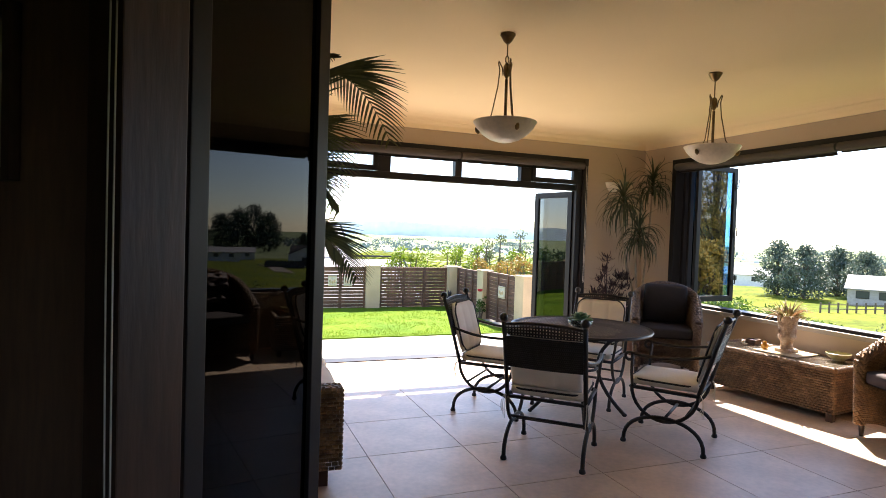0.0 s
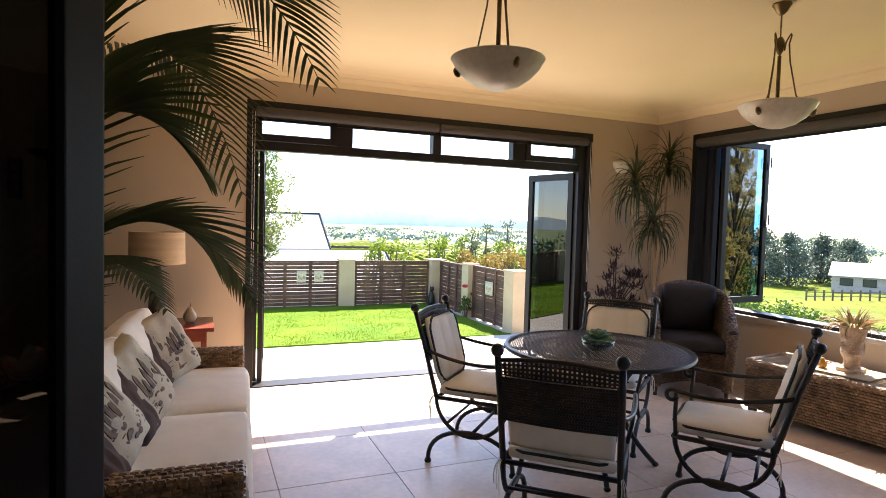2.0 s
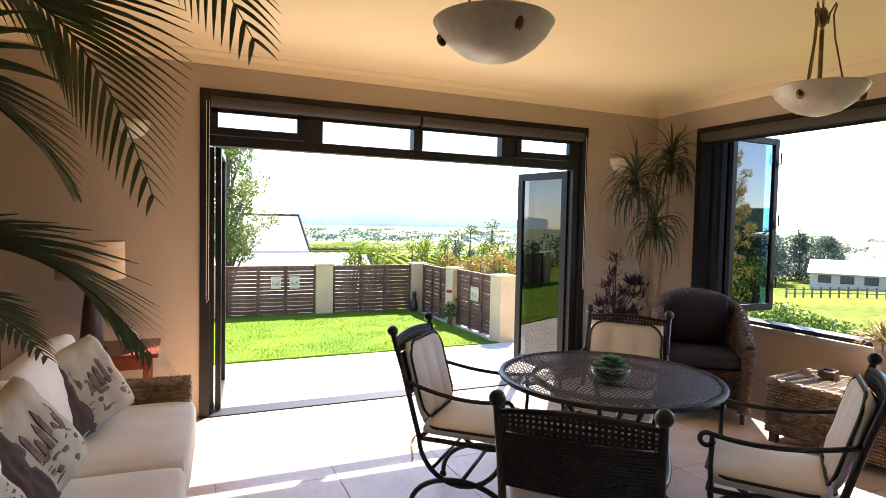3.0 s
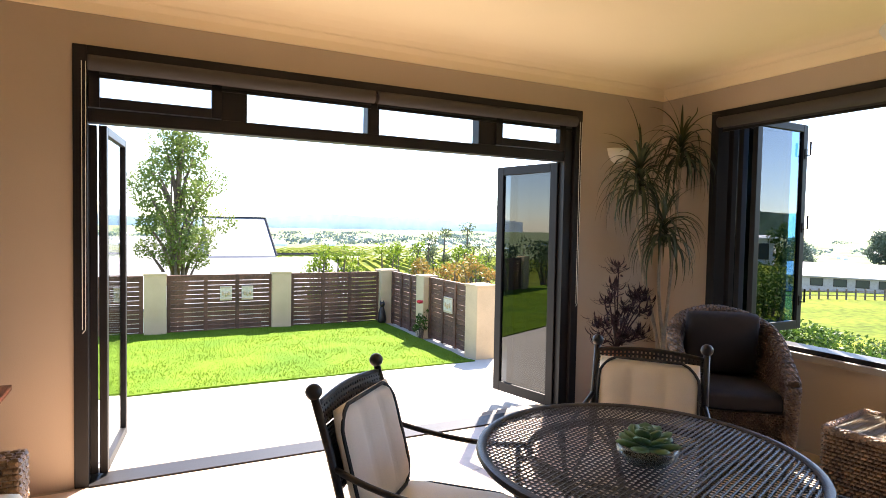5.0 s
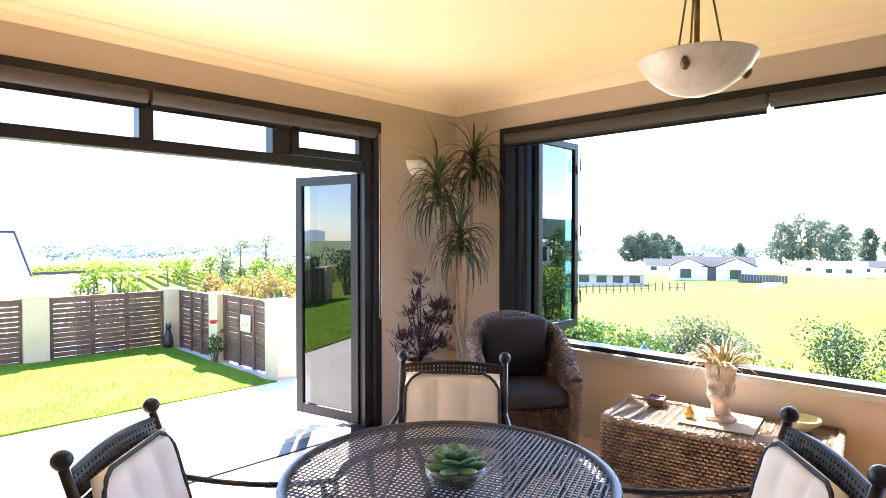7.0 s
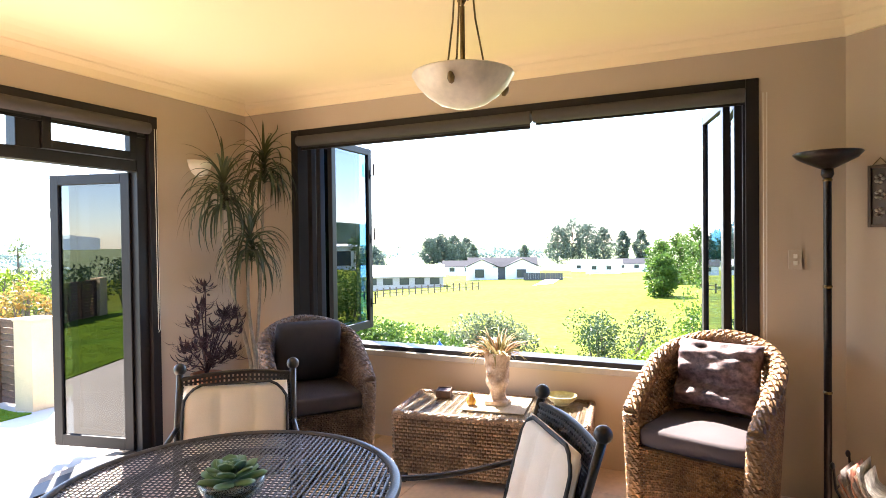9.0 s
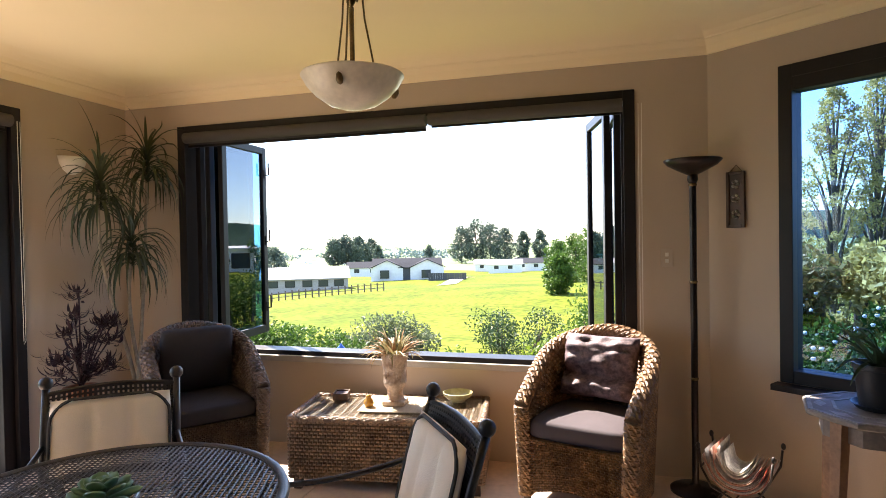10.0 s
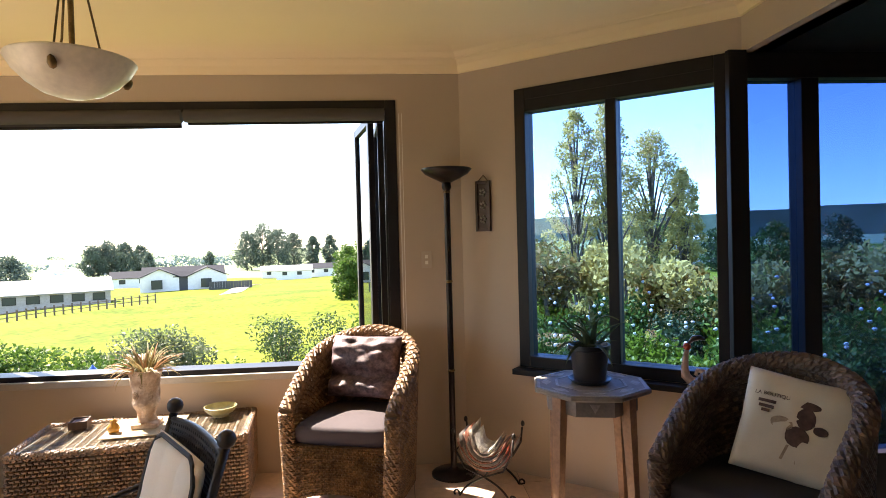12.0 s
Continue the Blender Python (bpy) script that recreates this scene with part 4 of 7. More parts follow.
def blade(bm, base, yaw, el, ln, w, droop, n=6, fold=0.25, twist=0.0):
    """A strap leaf that rises from base and bends over."""
    base = Vector(base)
    d, p, prev = radians(el), base.copy(), None
    side = Vector((-math.sin(yaw), math.cos(yaw), 0))
    for i in range(n + 1):
        t = i / n
        ww = w * (1 - t ** 2.2) * (0.55 + 0.45 * min(1, t * 4))
        up = Vector((-math.sin(d) * math.cos(yaw), -math.sin(d) * math.sin(yaw), math.cos(d)))
        s = side * math.cos(twist * t) + up * math.sin(twist * t)
        row = [bm.verts.new(p - s * ww / 2 + up * ww * fold), bm.verts.new(p), bm.verts.new(p + s * ww / 2 + up * ww * fold)]
        if prev:
            bm.faces.new((prev[0], prev[1], row[1], row[0]))
            bm.faces.new((prev[1], prev[2], row[2], row[1]))
        prev = row
        p = p + Vector((math.cos(d) * math.cos(yaw), math.cos(d) * math.sin(yaw), math.sin(d))) * ln / n
        d -= radians(droop) / n
    return bm


M_DRYLEAF = leafy("dry_airplant_leaf", (0.30, 0.22, 0.10), (0.13, 0.17, 0.07), 0.2)
M_DRYLEAF2 = leafy("rusty_airplant_leaf", (0.33, 0.15, 0.08), (0.24, 0.20, 0.09), 0.2)
rng = random.Random(4)
for k in range(110):
    a = rng.uniform(0, 2 * math.pi)
    bm = blade(bmesh.new(), (0.05 * math.cos(a), 0.05 * math.sin(a), 0.32), a + rng.uniform(-0.6, 0.6), rng.uniform(10, 75), rng.uniform(0.13, 0.24), 0.016, rng.uniform(20, 120), 6)
    part("leaf", bm, M_DRYLEAF if k % 3 else M_DRYLEAF2, va, "dry strap leaf")
M_GOURD = mat("polished_gourd", (0.55, 0.28, 0.05), 0.25, var=0.2, scale=25)
gd = thing("gourd_ornament", _ctm @ pose(-0.04, 0.15, CH + 0.008), "small glossy amber gourd ornament on the runner", "ornament")
part("body", lathe([(0.0001, 0.0), (0.028, 0.006), (0.034, 0.025), (0.026, 0.045), (0.016, 0.056), (0.018, 0.066), (0.012, 0.076), (0.0001, 0.08)], 18), M_GOURD, gd, smooth=True)
part("stalk", tube(bmesh.new(), [(0, 0, 0.078), (0.004, 0, 0.095)], 0.004, 6), M_DARKWOOD, gd)
cb = thing("coaster_box", _ctm @ pose(0.17, 0.40, CH + 0.001, 0, 0, 8), "small dark wooden coaster holder on the glass table", "box")
for a in ((-0.06, 0.06, -0.05, 0.05, 0, 0.008), (-0.06, -0.052, -0.05, 0.05, 0.008, 0.045), (0.052, 0.06, -0.05, 0.05, 0.008, 0.045), (-0.052, 0.052, -0.05, -0.042, 0.008, 0.045), (-0.052, 0.052, 0.042, 0.05, 0.008, 0.045)):
    part("panel", bx(*a), M_DARKWOOD, cb, bevel=0.001)
part("coasters", bx(-0.048, 0.048, -0.038, 0.038, 0.009, 0.036), M_LEAFPRINT, cb)
M_BOWL = mat("glazed_olive_bowl", (0.30, 0.27, 0.12), 0.3, var=0.15, scale=18, col2=(0.42, 0.38, 0.22))
bo = thing("ceramic_bowl", _ctm @ pose(0.15, -0.41, CH + 0.001), "shallow olive glazed ceramic bowl on the coffee table", "bowl")
part("body", lathe([(0.045, 0.0), (0.05, 0.01), (0.075, 0.025), (0.095, 0.045), (0.10, 0.062), (0.094, 0.064), (0.085, 0.045), (0.06, 0.025), (0.0001, 0.018)], 28), M_BOWL, bo, smooth=50)
part("foot_ring", lathe([(0.045, -0.0005), (0.05, 0.0), (0.048, 0.012), (0.04, 0.012)], 24), M_BOWL, bo)

# sofa along the west side, facing +x
SOFA = pose(2.65, 6.95, 0, 0, 0, -3.6) @ pose(-2.67, -6.98, 0)
so = thing("sofa", SOFA, "cream upholstered two-seat sofa with woven seagrass arms", "sofa")
SX0, SX1, SY0, SY1 = 1.80, 2.67, 6.98, 9.17
part("base", bx(SX0 + 0.05, SX1 - 0.02, SY0 + 0.14, SY1 - 0.14, 0.12, 0.27), M_WICKERDK, so)


def box_woven(bm, x0, x1, y0, y1, z0, z1, c=0.035, h=0.008):
    P = lambda *a: quad(*a)
    nx, ny, nz = max(2, int((x1 - x0) / c)), max(2, int((y1 - y0) / c)), max(2, int((z1 - z0) / c * 1.5))
    woven(bm, P((x0, y0, z0), (x1, y0, z0), (x1, y0, z1), (x0, y0, z1)), nx, nz, h, 1)
    woven(bm, P((x0, y1, z0), (x1, y1, z0), (x1, y1, z1), (x0, y1, z1)), nx, nz, h, -1)
    woven(bm, P((x0, y0, z0), (x0, y1, z0), (x0, y1, z1), (x0, y0, z1)), ny, nz, h, -1)
    woven(bm, P((x1, y0, z0), (x1, y1, z0), (x1, y1, z1), (x1, y0, z1)), ny, nz, h, 1)
    woven(bm, P((x0, y0, z1), (x1, y0, z1), (x1, y1, z1), (x0, y1, z1)), nx, max(2, int(ny * 1.5)), h, 1)
    return bm


part("arm", box_woven(bmesh.new(), SX0, SX1, SY0, SY0 + 0.13, 0.10, 0.565), M_WICKER, so, "woven seagrass arm")
part("arm", box_woven(bmesh.new(), SX0, SX1, SY1 - 0.13, SY1, 0.10, 0.565), M_WICKER, so, "woven seagrass arm")
part("front_panel", box_woven(bmesh.new(), SX1 - 0.05, SX1 - 0.02, SY0 + 0.14, SY1 - 0.14, 0.12, 0.28), M_WICKER, so)
part("back_frame", box_woven(bmesh.new(), SX0, SX0 + 0.09, SY0, SY1, 0.10, 0.72), M_WICKER, so)
ym = (SY0 + SY1) / 2
for a, b in ((SY0 + 0.14, ym - 0.003), (ym + 0.003, SY1 - 0.14)):
    part("seat_cushion", slab(SX1 - SX0 - 0.06, b - a, 0.185, 0.03, Matrix.Translation(((SX0 + SX1) / 2 + 0.07, (a + b) / 2, 0.275)), 0.018, 10, seed=a), M_CREAM, so, "cream canvas box seat cushion", smooth=45)
    part("back_cushion", slab(b - a, 0.46, 0.17, 0.045, Matrix.Translation((SX0 + 0.27, (a + b) / 2, 0.42)) @ Matrix.Rotation(radians(90), 4, "Z") @ Matrix.Rotation(radians(72), 4, "X") @ Matrix.Translation((0, 0.22, 0.0)), 0.03, 10, seed=b), M_CREAM, so, "cream canvas back cushion", smooth=True)
for x in (SX0 + 0.06, SX1 - 0.1):
    for y in (SY0 + 0.06, SY1 - 0.06):
        part("foot", bx(x - 0.03, x + 0.03, y - 0.03, y + 0.03, 0, 0.11), M_DARKWOOD, so, "dark wooden foot", bevel=0.004)

M_TAPEST = mat("tapestry_cream", (0.60, 0.53, 0.40), 0.9, var=0.1, scale=9, fine=200, bump=0.4)
M_TAPBACK = mat("tapestry_brown", (0.11, 0.065, 0.055), 0.9, var=0.15, scale=9, fine=200, bump=0.3)
M_MOTIF = mat("tapestry_motif", (0.22, 0.15, 0.11), 0.9, var=0.3, scale=30, fine=200, bump=0.3, col2=(0.10, 0.075, 0.06))
_rg = random.Random(8)
for i, (y, x, rz, tilt, h) in enumerate(((8.58, 2.20, 52, 62, 0.685), (7.80, 2.18, 70, 60, 0.675), (7.28, 2.13, 70, 58, 0.675))):
    cu = thing("tapestry_cushion", SOFA @ pose(x, y, h, tilt, 0, rz) @ pose(0, 0, 0, 0, 0, 14 + 3 * i), "cream and brown tapestry cushion on the sofa", "cushion", "tapestry cushions on the sofa")
    part("cover", cushion(0.44, 0.42, 0.16, 0.7, 20, seed=30 + i), M_TAPEST, cu, smooth=True)
    part("border_panel", cushion(0.18, 0.425, 0.164, 0.55, 16, Matrix.Translation((-0.145, 0, 0.002)), seed=60 + i), M_TAPBACK, cu, "brown border panel", smooth=True)
    for k in range(6):
        cx, w, top = -0.055 + 0.038 * k, _rg.uniform(0.010, 0.016), _rg.uniform(0.0, 0.09)
        decal(cu, "motif_tower", [(cx - w, -0.05), (cx + w, -0.05), (cx + w, top), (cx, top + _rg.uniform(0.012, 0.04)), (cx - w, top)], M_MOTIF, (0.44, 0.42, 0.16))
    for k in range(16):
        cx, cy = _rg.uniform(-0.06, 0.16), _rg.uniform(-0.15, -0.02)
        decal(cu, "motif", blob(cx, cy, _rg.uniform(0.010, 0.026), _rg.uniform(0.006, 0.014), 9, k), M_MOTIF, (0.44, 0.42, 0.16))
    for k in range(5):
        y0 = -0.145 + 0.028 * k
        decal(cu, "motif_line", [(-0.07, y0), (0.17, y0 + _rg.uniform(-0.01, 0.01)), (0.17, y0 + 0.004), (-0.07, y0 + 0.004)], M_MOTIF, (0.44, 0.42, 0.16))


# ---- pendant lamps ----
def pendant():
    th = thing("pendant_lamp", pose(0, 0, 0), "alabaster glass bowl pendant lamp on antique brass rods", "lamp", "pendant lamps under the ceiling")
    part("canopy", lathe([(0.0001, 0.0), (0.055, 0.0), (0.056, -0.008), (0.05, -0.014), (0.03, -0.045), (0.012, -0.06), (0.0001, -0.06)], 24), M_BRASS, th, smooth=40)
    part("rod", tube(bmesh.new(), [(0, 0, -0.06), (0, 0, -0.135)], 0.005, 8), M_BRASS, th)
    part("chain_link", tube(bmesh.new(), arc((0, 0, -0.158), 0.022, 0, 360, 16, (0.6, 0, 0)), 0.004, 6), M_BRASS, th, smooth=True)
    part("hub", lathe([(0.0001, -0.178), (0.014, -0.182), (0.024, -0.20), (0.026, -0.225), (0.02, -0.255), (0.008, -0.275), (0.0001, -0.278)], 16), M_BRASS, th, smooth=True)
    for k in range(3):
        c, s = math.cos(2.094 * k + 0.5), math.sin(2.094 * k + 0.5)
        q = lambda r, z: (r * c, r * s, z)
        part("support_rod", tube(bmesh.new(), [q(0.026, -0.255), q(0.032, -0.21), q(0.052, -0.175), q(0.058, -0.165), q(0.062, -0.175), q(0.05, -0.22), q(0.06, -0.32), q(0.10, -0.50), q(0.15, -0.575)], 0.0045, 6), M_BRASS, th, smooth=True)
        part("clip", lathe([(0.0001, -0.024), (0.012, -0.016), (0.017, 0.0), (0.012, 0.018), (0.0001, 0.026)], 8, Matrix.Translation(q(0.198, -0.60)) @ Matrix.Rotation(0.6, 4, (-s, c, 0))), M_BRASS, th, "leaf-shaped brass clip", smooth=True)
    part("bowl", lathe([(0.0001, -0.675), (0.05, -0.672), (0.11, -0.655), (0.165, -0.622), (0.205, -0.585), (0.226, -0.552), (0.230, -0.548), (0.228, -0.545), (0.218, -0.556), (0.196, -0.588), (0.157, -0.622), (0.105, -0.648), (0.05, -0.664), (0.0001, -0.667)], 40), M_ALAB, th, "cream alabaster glass bowl", smooth=True)
    part("socket", lathe([(0.0001, -0.28), (0.011, -0.28), (0.011, -0.58), (0.03, -0.60), (0.03, -0.655), (0.0001, -0.66)], 12), M_BRASS, th, smooth=40)
    for p in th.children:
        p.data.transform(Matrix.Diagonal((0.915, 0.915, 1.05, 1)))
    return th


_pl = pendant()
_pl.matrix_basis = pose(3.716, 7.155, CEIL_Z - 0.003)
copy_thing(_pl, pose(5.57, 7.225, CEIL_Z - 0.003, 0, 0, 40))

# ---- floor lamp ----
fl = thing("floor_lamp", pose(7.13, 5.745, 0), "tall dark bronze uplighter floor lamp with a shallow bowl", "lamp")
M_BRONZE = mat("dark_bronze_metal", (0.035, 0.025, 0.022), 0.3, 0.6, var=0.15, scale=10)
part("base", lathe([(0.0001, 0.0), (0.145, 0.0), (0.145, 0.012), (0.13, 0.02), (0.04, 0.032), (0.02, 0.05), (0.0001, 0.05)], 32), M_BRONZE, fl, smooth=40)
part("pole", lathe([(0.02, 0.04), (0.02, 1.86)], 16), M_BRONZE, fl, smooth=40)
for z in (0.68, 1.26, 1.84):
    part("collar", lathe([(0.021, z - 0.008), (0.025, z), (0.021, z + 0.008)], 16), M_BRASS, fl, "brass collar", smooth=40)
part("shade", lathe([(0.0001, 1.90), (0.03, 1.90), (0.09, 1.93), (0.14, 1.957), (0.166, 1.985), (0.162, 1.99), (0.13, 1.967), (0.08, 1.945), (0.0001, 1.93)], 36), M_BRONZE, fl, "shallow bronze bowl shade", smooth=True)
part("neck", lathe([(0.022, 1.85), (0.032, 1.87), (0.028, 1.905), (0.0001, 1.905)], 16), M_BRONZE, fl, smooth=True)

# ---- small wall things ----
sc = thing("wall_sconce", pose(6.80, 10.078, 2.155), "white plaster half-bowl wall sconce", "lamp", "wall sconces")
part("bowl", lathe([(0.0001, -0.085), (0.03, -0.08), (0.07, -0.055), (0.10, -0.01), (0.115, 0.045), (0.108, 0.045), (0.09, -0.005), (0.0001, -0.06)], 28, Matrix.Diagonal((1, 0.75, 1, 1))), M_WHITEPL, sc, smooth=True)
part("back_plate", bx(-0.06, 0.06, -0.012, -0.001, -0.05, 0.03), M_BRASS, sc)
copy_thing(sc, pose(2.42, 10.078, 2.155))
sw = thing("light_switch", pose(7.317, 5.878, 1.40, 0, 0, 90), "beige plastic double light switch plate on the wall", "switch")
M_BEIGEPL = mat("beige_plastic", (0.50, 0.42, 0.33), 0.45, var=0.03)
part("plate", bx(-0.035, 0.035, 0.001, 0.009, -0.057, 0.057), M_BEIGEPL, sw, bevel=0.002)
for z in (-0.02, 0.02):
    part("rocker", bx(-0.010, 0.010, 0.009, 0.014, z - 0.012, z + 0.012), M_WHITEPL, sw, bevel=0.001)
BAYM = M_BAY
wp = thing("wall_plaque", BAYM @ pose(0.175, 0, 1.765), "narrow dark carved wooden wall plaque with pale flower panels", "plaque")
M_PEARL = mat("pale_relief", (0.42, 0.36, 0.28), 0.6, var=0.3, scale=30)
bars(wp, "frame", None, -0.055, 0.055, -0.185, 0.15, -0.024, -0.004, 0.018, M_DARKWOOD)
part("backing", bx(-0.04, 0.04, -0.012, -0.004, -0.17, 0.135), M_DARKWOOD, wp)
for z in (0.075, -0.01, -0.105):
    for k in range(5):
        a = 2 * math.pi * k / 5
        part("flower_petal", ball((0.017 * math.cos(a), -0.014, z + 0.020 * math.sin(a)), 0.011, 8, 0.9), M_PEARL, wp, smooth=True)
part("cord", tube(bmesh.new(), [(-0.035, -0.01, 0.15), (0, -0.004, 0.19), (0.035, -0.01, 0.15)], 0.0025, 5), M_DARKWOOD, wp)

# ---- octagonal side table with a pot plant ----
OT = (6.44, 5.05)
M_GREYWOOD = mat("grey_painted_wood", (0.24, 0.205, 0.175), 0.65, var=0.12, scale=8, fine=60, bump=0.2)
M_INLAY = mat("pale_inlay", (0.36, 0.325, 0.28), 0.6, var=0.2, scale=18, fine=90)
# orange of the sunlit leg sides is put into the whole leg colour
M_LEGWOOD = mat("sun_toned_leg_wood", (0.33, 0.19, 0.11), 0.5, var=0.2, scale=6, fine=50)
ot = thing("side_table", pose(*OT, 0, 0, 0, 10), "octagonal inlaid wooden side table with four tapered legs", "table")
TZ = 0.735
for nm, r0, r1, z0, z1, mt in (("tabletop", 0.0001, 0.322, TZ - 0.028, TZ, M_GREYWOOD),):
    part(nm, lathe([(0.0001, z0), (r1 - 0.012, z0), (r1, z0 + 0.008), (r1, z1 - 0.006), (r1 - 0.006, z1), (0.0001, z1)], 8), mt, ot)
for r0, r1, mt in ((0.29, 0.31, M_INLAY), (0.185, 0.20, M_INLAY)):
    part("inlay_band", lathe([(r0, TZ - 0.002), (r0, TZ + 0.003), (r1, TZ + 0.003), (r1, TZ - 0.002), (r0, TZ - 0.002)], 8), mt, ot)
for k in range(8):
    part("inlay_panel", lathe([(0.0001, TZ), (0.035, TZ + 0.003), (0.0001, TZ + 0.0032)], 4, pose(0, 0, 0, 0, 0, 22.5 + 45 * k) @ Matrix.Translation((0.235, 0, 0)) @ Matrix.Diagonal((0.8, 1.8, 1, 1))), M_INLAY, ot)
part("apron", lathe([(0.24, TZ - 0.12), (0.25, TZ - 0.12), (0.25, TZ - 0.028), (0.24, TZ - 0.028), (0.24, TZ - 0.12)], 8), M_GREYWOOD, ot)
for k in range(8):
    part("apron_inlay", lathe([(0.0001, 0.0), (0.032, 0.002), (0.0001, 0.003)], 3, pose(0, 0, 0, 0, 0, 22.5 + 45 * k) @ Matrix.Translation((0.232, 0, TZ - 0.07)) @ Matrix.Rotation(radians(90), 4, "Y")), M_INLAY, ot)
for k in range(4):
    m = pose(0, 0, 0, 0, 0, 90 * k + 22.5)
    bm = bmesh.new()
    lo = [bm.verts.new(m @ Vector((0.275 + x * 0.017, y * 0.017, 0))) for x, y in ((-1, -1), (1, -1), (1, 1), (-1, 1))]
    hi = [bm.verts.new(m @ Vector((0.24 + x * 0.028, y * 0.028, TZ - 0.03))) for x, y in ((-1, -1), (1, -1), (1, 1), (-1, 1))]
    bm.faces.new(lo[::-1]), bm.faces.new(hi)
    for i in range(4):
        bm.faces.new((lo[i], lo[(i + 1) % 4], hi[(i + 1) % 4], hi[i]))
    part("leg", bm, M_LEGWOOD, ot)
pp = thing("pot_plant", pose(OT[0], OT[1], TZ + 0.004) @ Matrix.Scale(1.12, 4), "strap-leaved orchid in a black pot and saucer on the side table", "plant")
M_BLACKPOT = mat("black_plastic_pot", (0.018, 0.018, 0.02), 0.4, var=0.1)
part("saucer", lathe([(0.0001, 0), (0.085, 0.0), (0.105, 0.02), (0.10, 0.022), (0.085, 0.008), (0.0001, 0.006)], 24), M_BLACKPOT, pp, smooth=40)
part("pot", lathe([(0.0001, 0.008), (0.075, 0.008), (0.092, 0.16), (0.10, 0.165), (0.10, 0.185), (0.09, 0.185), (0.085, 0.16), (0.0001, 0.15)], 28), M_BLACKPOT, pp, smooth=40)
part("soil", lathe([(0.0001, 0.155), (0.084, 0.158), (0.0001, 0.172)], 16), M_SOIL, pp)
rng = random.Random(12)
for k in range(16):
    bm = blade(bmesh.new(), (rng.uniform(-0.03, 0.03), rng.uniform(-0.03, 0.03), 0.16), rng.uniform(0, 6.28), rng.uniform(25, 80), rng.uniform(0.16, 0.34), 0.030, rng.uniform(10, 80), 8)
    part("leaf", bm, M_GREENLEAF, pp)
for a in (2.4, 3.4):
    part("flower_stem", tube(bmesh.new(), bezier((0, 0, 0.16), (0.03 * math.cos(a), 0.03 * math.sin(a), 0.32), (0.12 * math.cos(a), 0.12 * math.sin(a), 0.36), (0.24 * math.cos(a), 0.24 * math.sin(a), 0.33), 10), 0.003, 5), M_GREENLEAF, pp)

# seahorse-like bird ornament on the bay sill
M_PINKCLAY = mat("pale_pink_clay", (0.50, 0.34, 0.27), 0.6, var=0.15, scale=18)
M_REDCLAY = mat("red_clay", (0.45, 0.07, 0.04), 0.5, var=0.15, scale=18)
part_z = 0.70
bd = thing("bird_ornament", BAYM @ pose(1.47, -0.055, part_z, 0, 0, 180), "pale clay bird ornament with a red head on the window sill", "ornament")
part("body", tube(bmesh.new(), [(0.035, 0, 0.205), (0.042, 0, 0.16), (0.048, 0, 0.10), (0.044, 0, 0.055), (0.015, 0, 0.026), (-0.025, 0, 0.026), (-0.052, 0, 0.055), (-0.042, 0, 0.085), (-0.016, 0, 0.088), (-0.008, 0, 0.066), (-0.022, 0, 0.056)], [0.013, 0.015, 0.02, 0.025, 0.026, 0.024, 0.02, 0.016, 0.013, 0.01, 0.006], 12), M_PINKCLAY, bd, smooth=True)
part("head", ball((0.034, 0, 0.215), 0.022, 12), M_REDCLAY, bd, "red head", smooth=True)
part("beak", lathe([(0.008, 0), (0.0005, 0.03)], 8, Matrix.Translation((0.05, 0, 0.212)) @ Matrix.Rotation(radians(90), 4, "Y")), M_DARKWOOD, bd)
part("crest", tube(bmesh.new(), [(0.03, 0, 0.228), (0.0, 0, 0.262), (-0.035, 0, 0.268), (-0.06, 0, 0.255)], [0.006, 0.016, 0.014, 0.003], 8), M_DARKWOOD, bd, "dark crest", smooth=True)
part("sill_board", bx(0.40, 1.66, -0.10, -0.012, 0.665, 0.70), M_ALU, wb, bevel=0.004)

# magazine rack
mr = thing("magazine_rack", pose(6.86, 5.55, 0, 0, 0, 66) @ Matrix.Scale(0.9, 4), "black wrought iron magazine rack full of magazines", "rack")
for y in (-0.14, 0.14):
    part("cradle_bar", tube(bmesh.new(), [(x, y, z) for x, z in ((-0.20, 0.40), (-0.19, 0.30), (-0.13, 0.19), (0.0, 0.14), (0.13, 0.19), (0.19, 0.30), (0.20, 0.42))], 0.007, 7), M_IRON, mr, smooth=True)
    for s in (-1, 1):
        part("leg", tube(bmesh.new(), bezier((0, y, 0.14), (s * 0.06, y, 0.11), (s * 0.13, y, 0.08), (s * 0.17, y, 0.0), 8) + arc((s * 0.19, y, 0.018), 0.018, 200, -60, 8), 0.007, 7), M_IRON, mr, smooth=True)
        part("finial", ball((s * 0.205, y, 0.425), 0.014, 8, 1.5), M_IRON, mr, smooth=True)
for x, z in ((-0.19, 0.30), (0.0, 0.14), (0.19, 0.30)):
    part("cross_bar", tube(bmesh.new(), [(x, -0.14, z), (x, 0.14, z)], 0.006, 6), M_IRON, mr)
_mags = [mat("magazine_paper_%s" % c[0], c[1], 0.35, var=0.3, scale=14, fine=60, bump=0.02, col2=c[2]) for c in (("pale", (0.75, 0.73, 0.70), (0.35, 0.34, 0.36)), ("red", (0.55, 0.13, 0.07), (0.75, 0.55, 0.45)), ("white", (0.8, 0.78, 0.74), (0.6, 0.5, 0.42)), ("dark", (0.12, 0.11, 0.13), (0.4, 0.35, 0.32)))]
rng = random.Random(3)
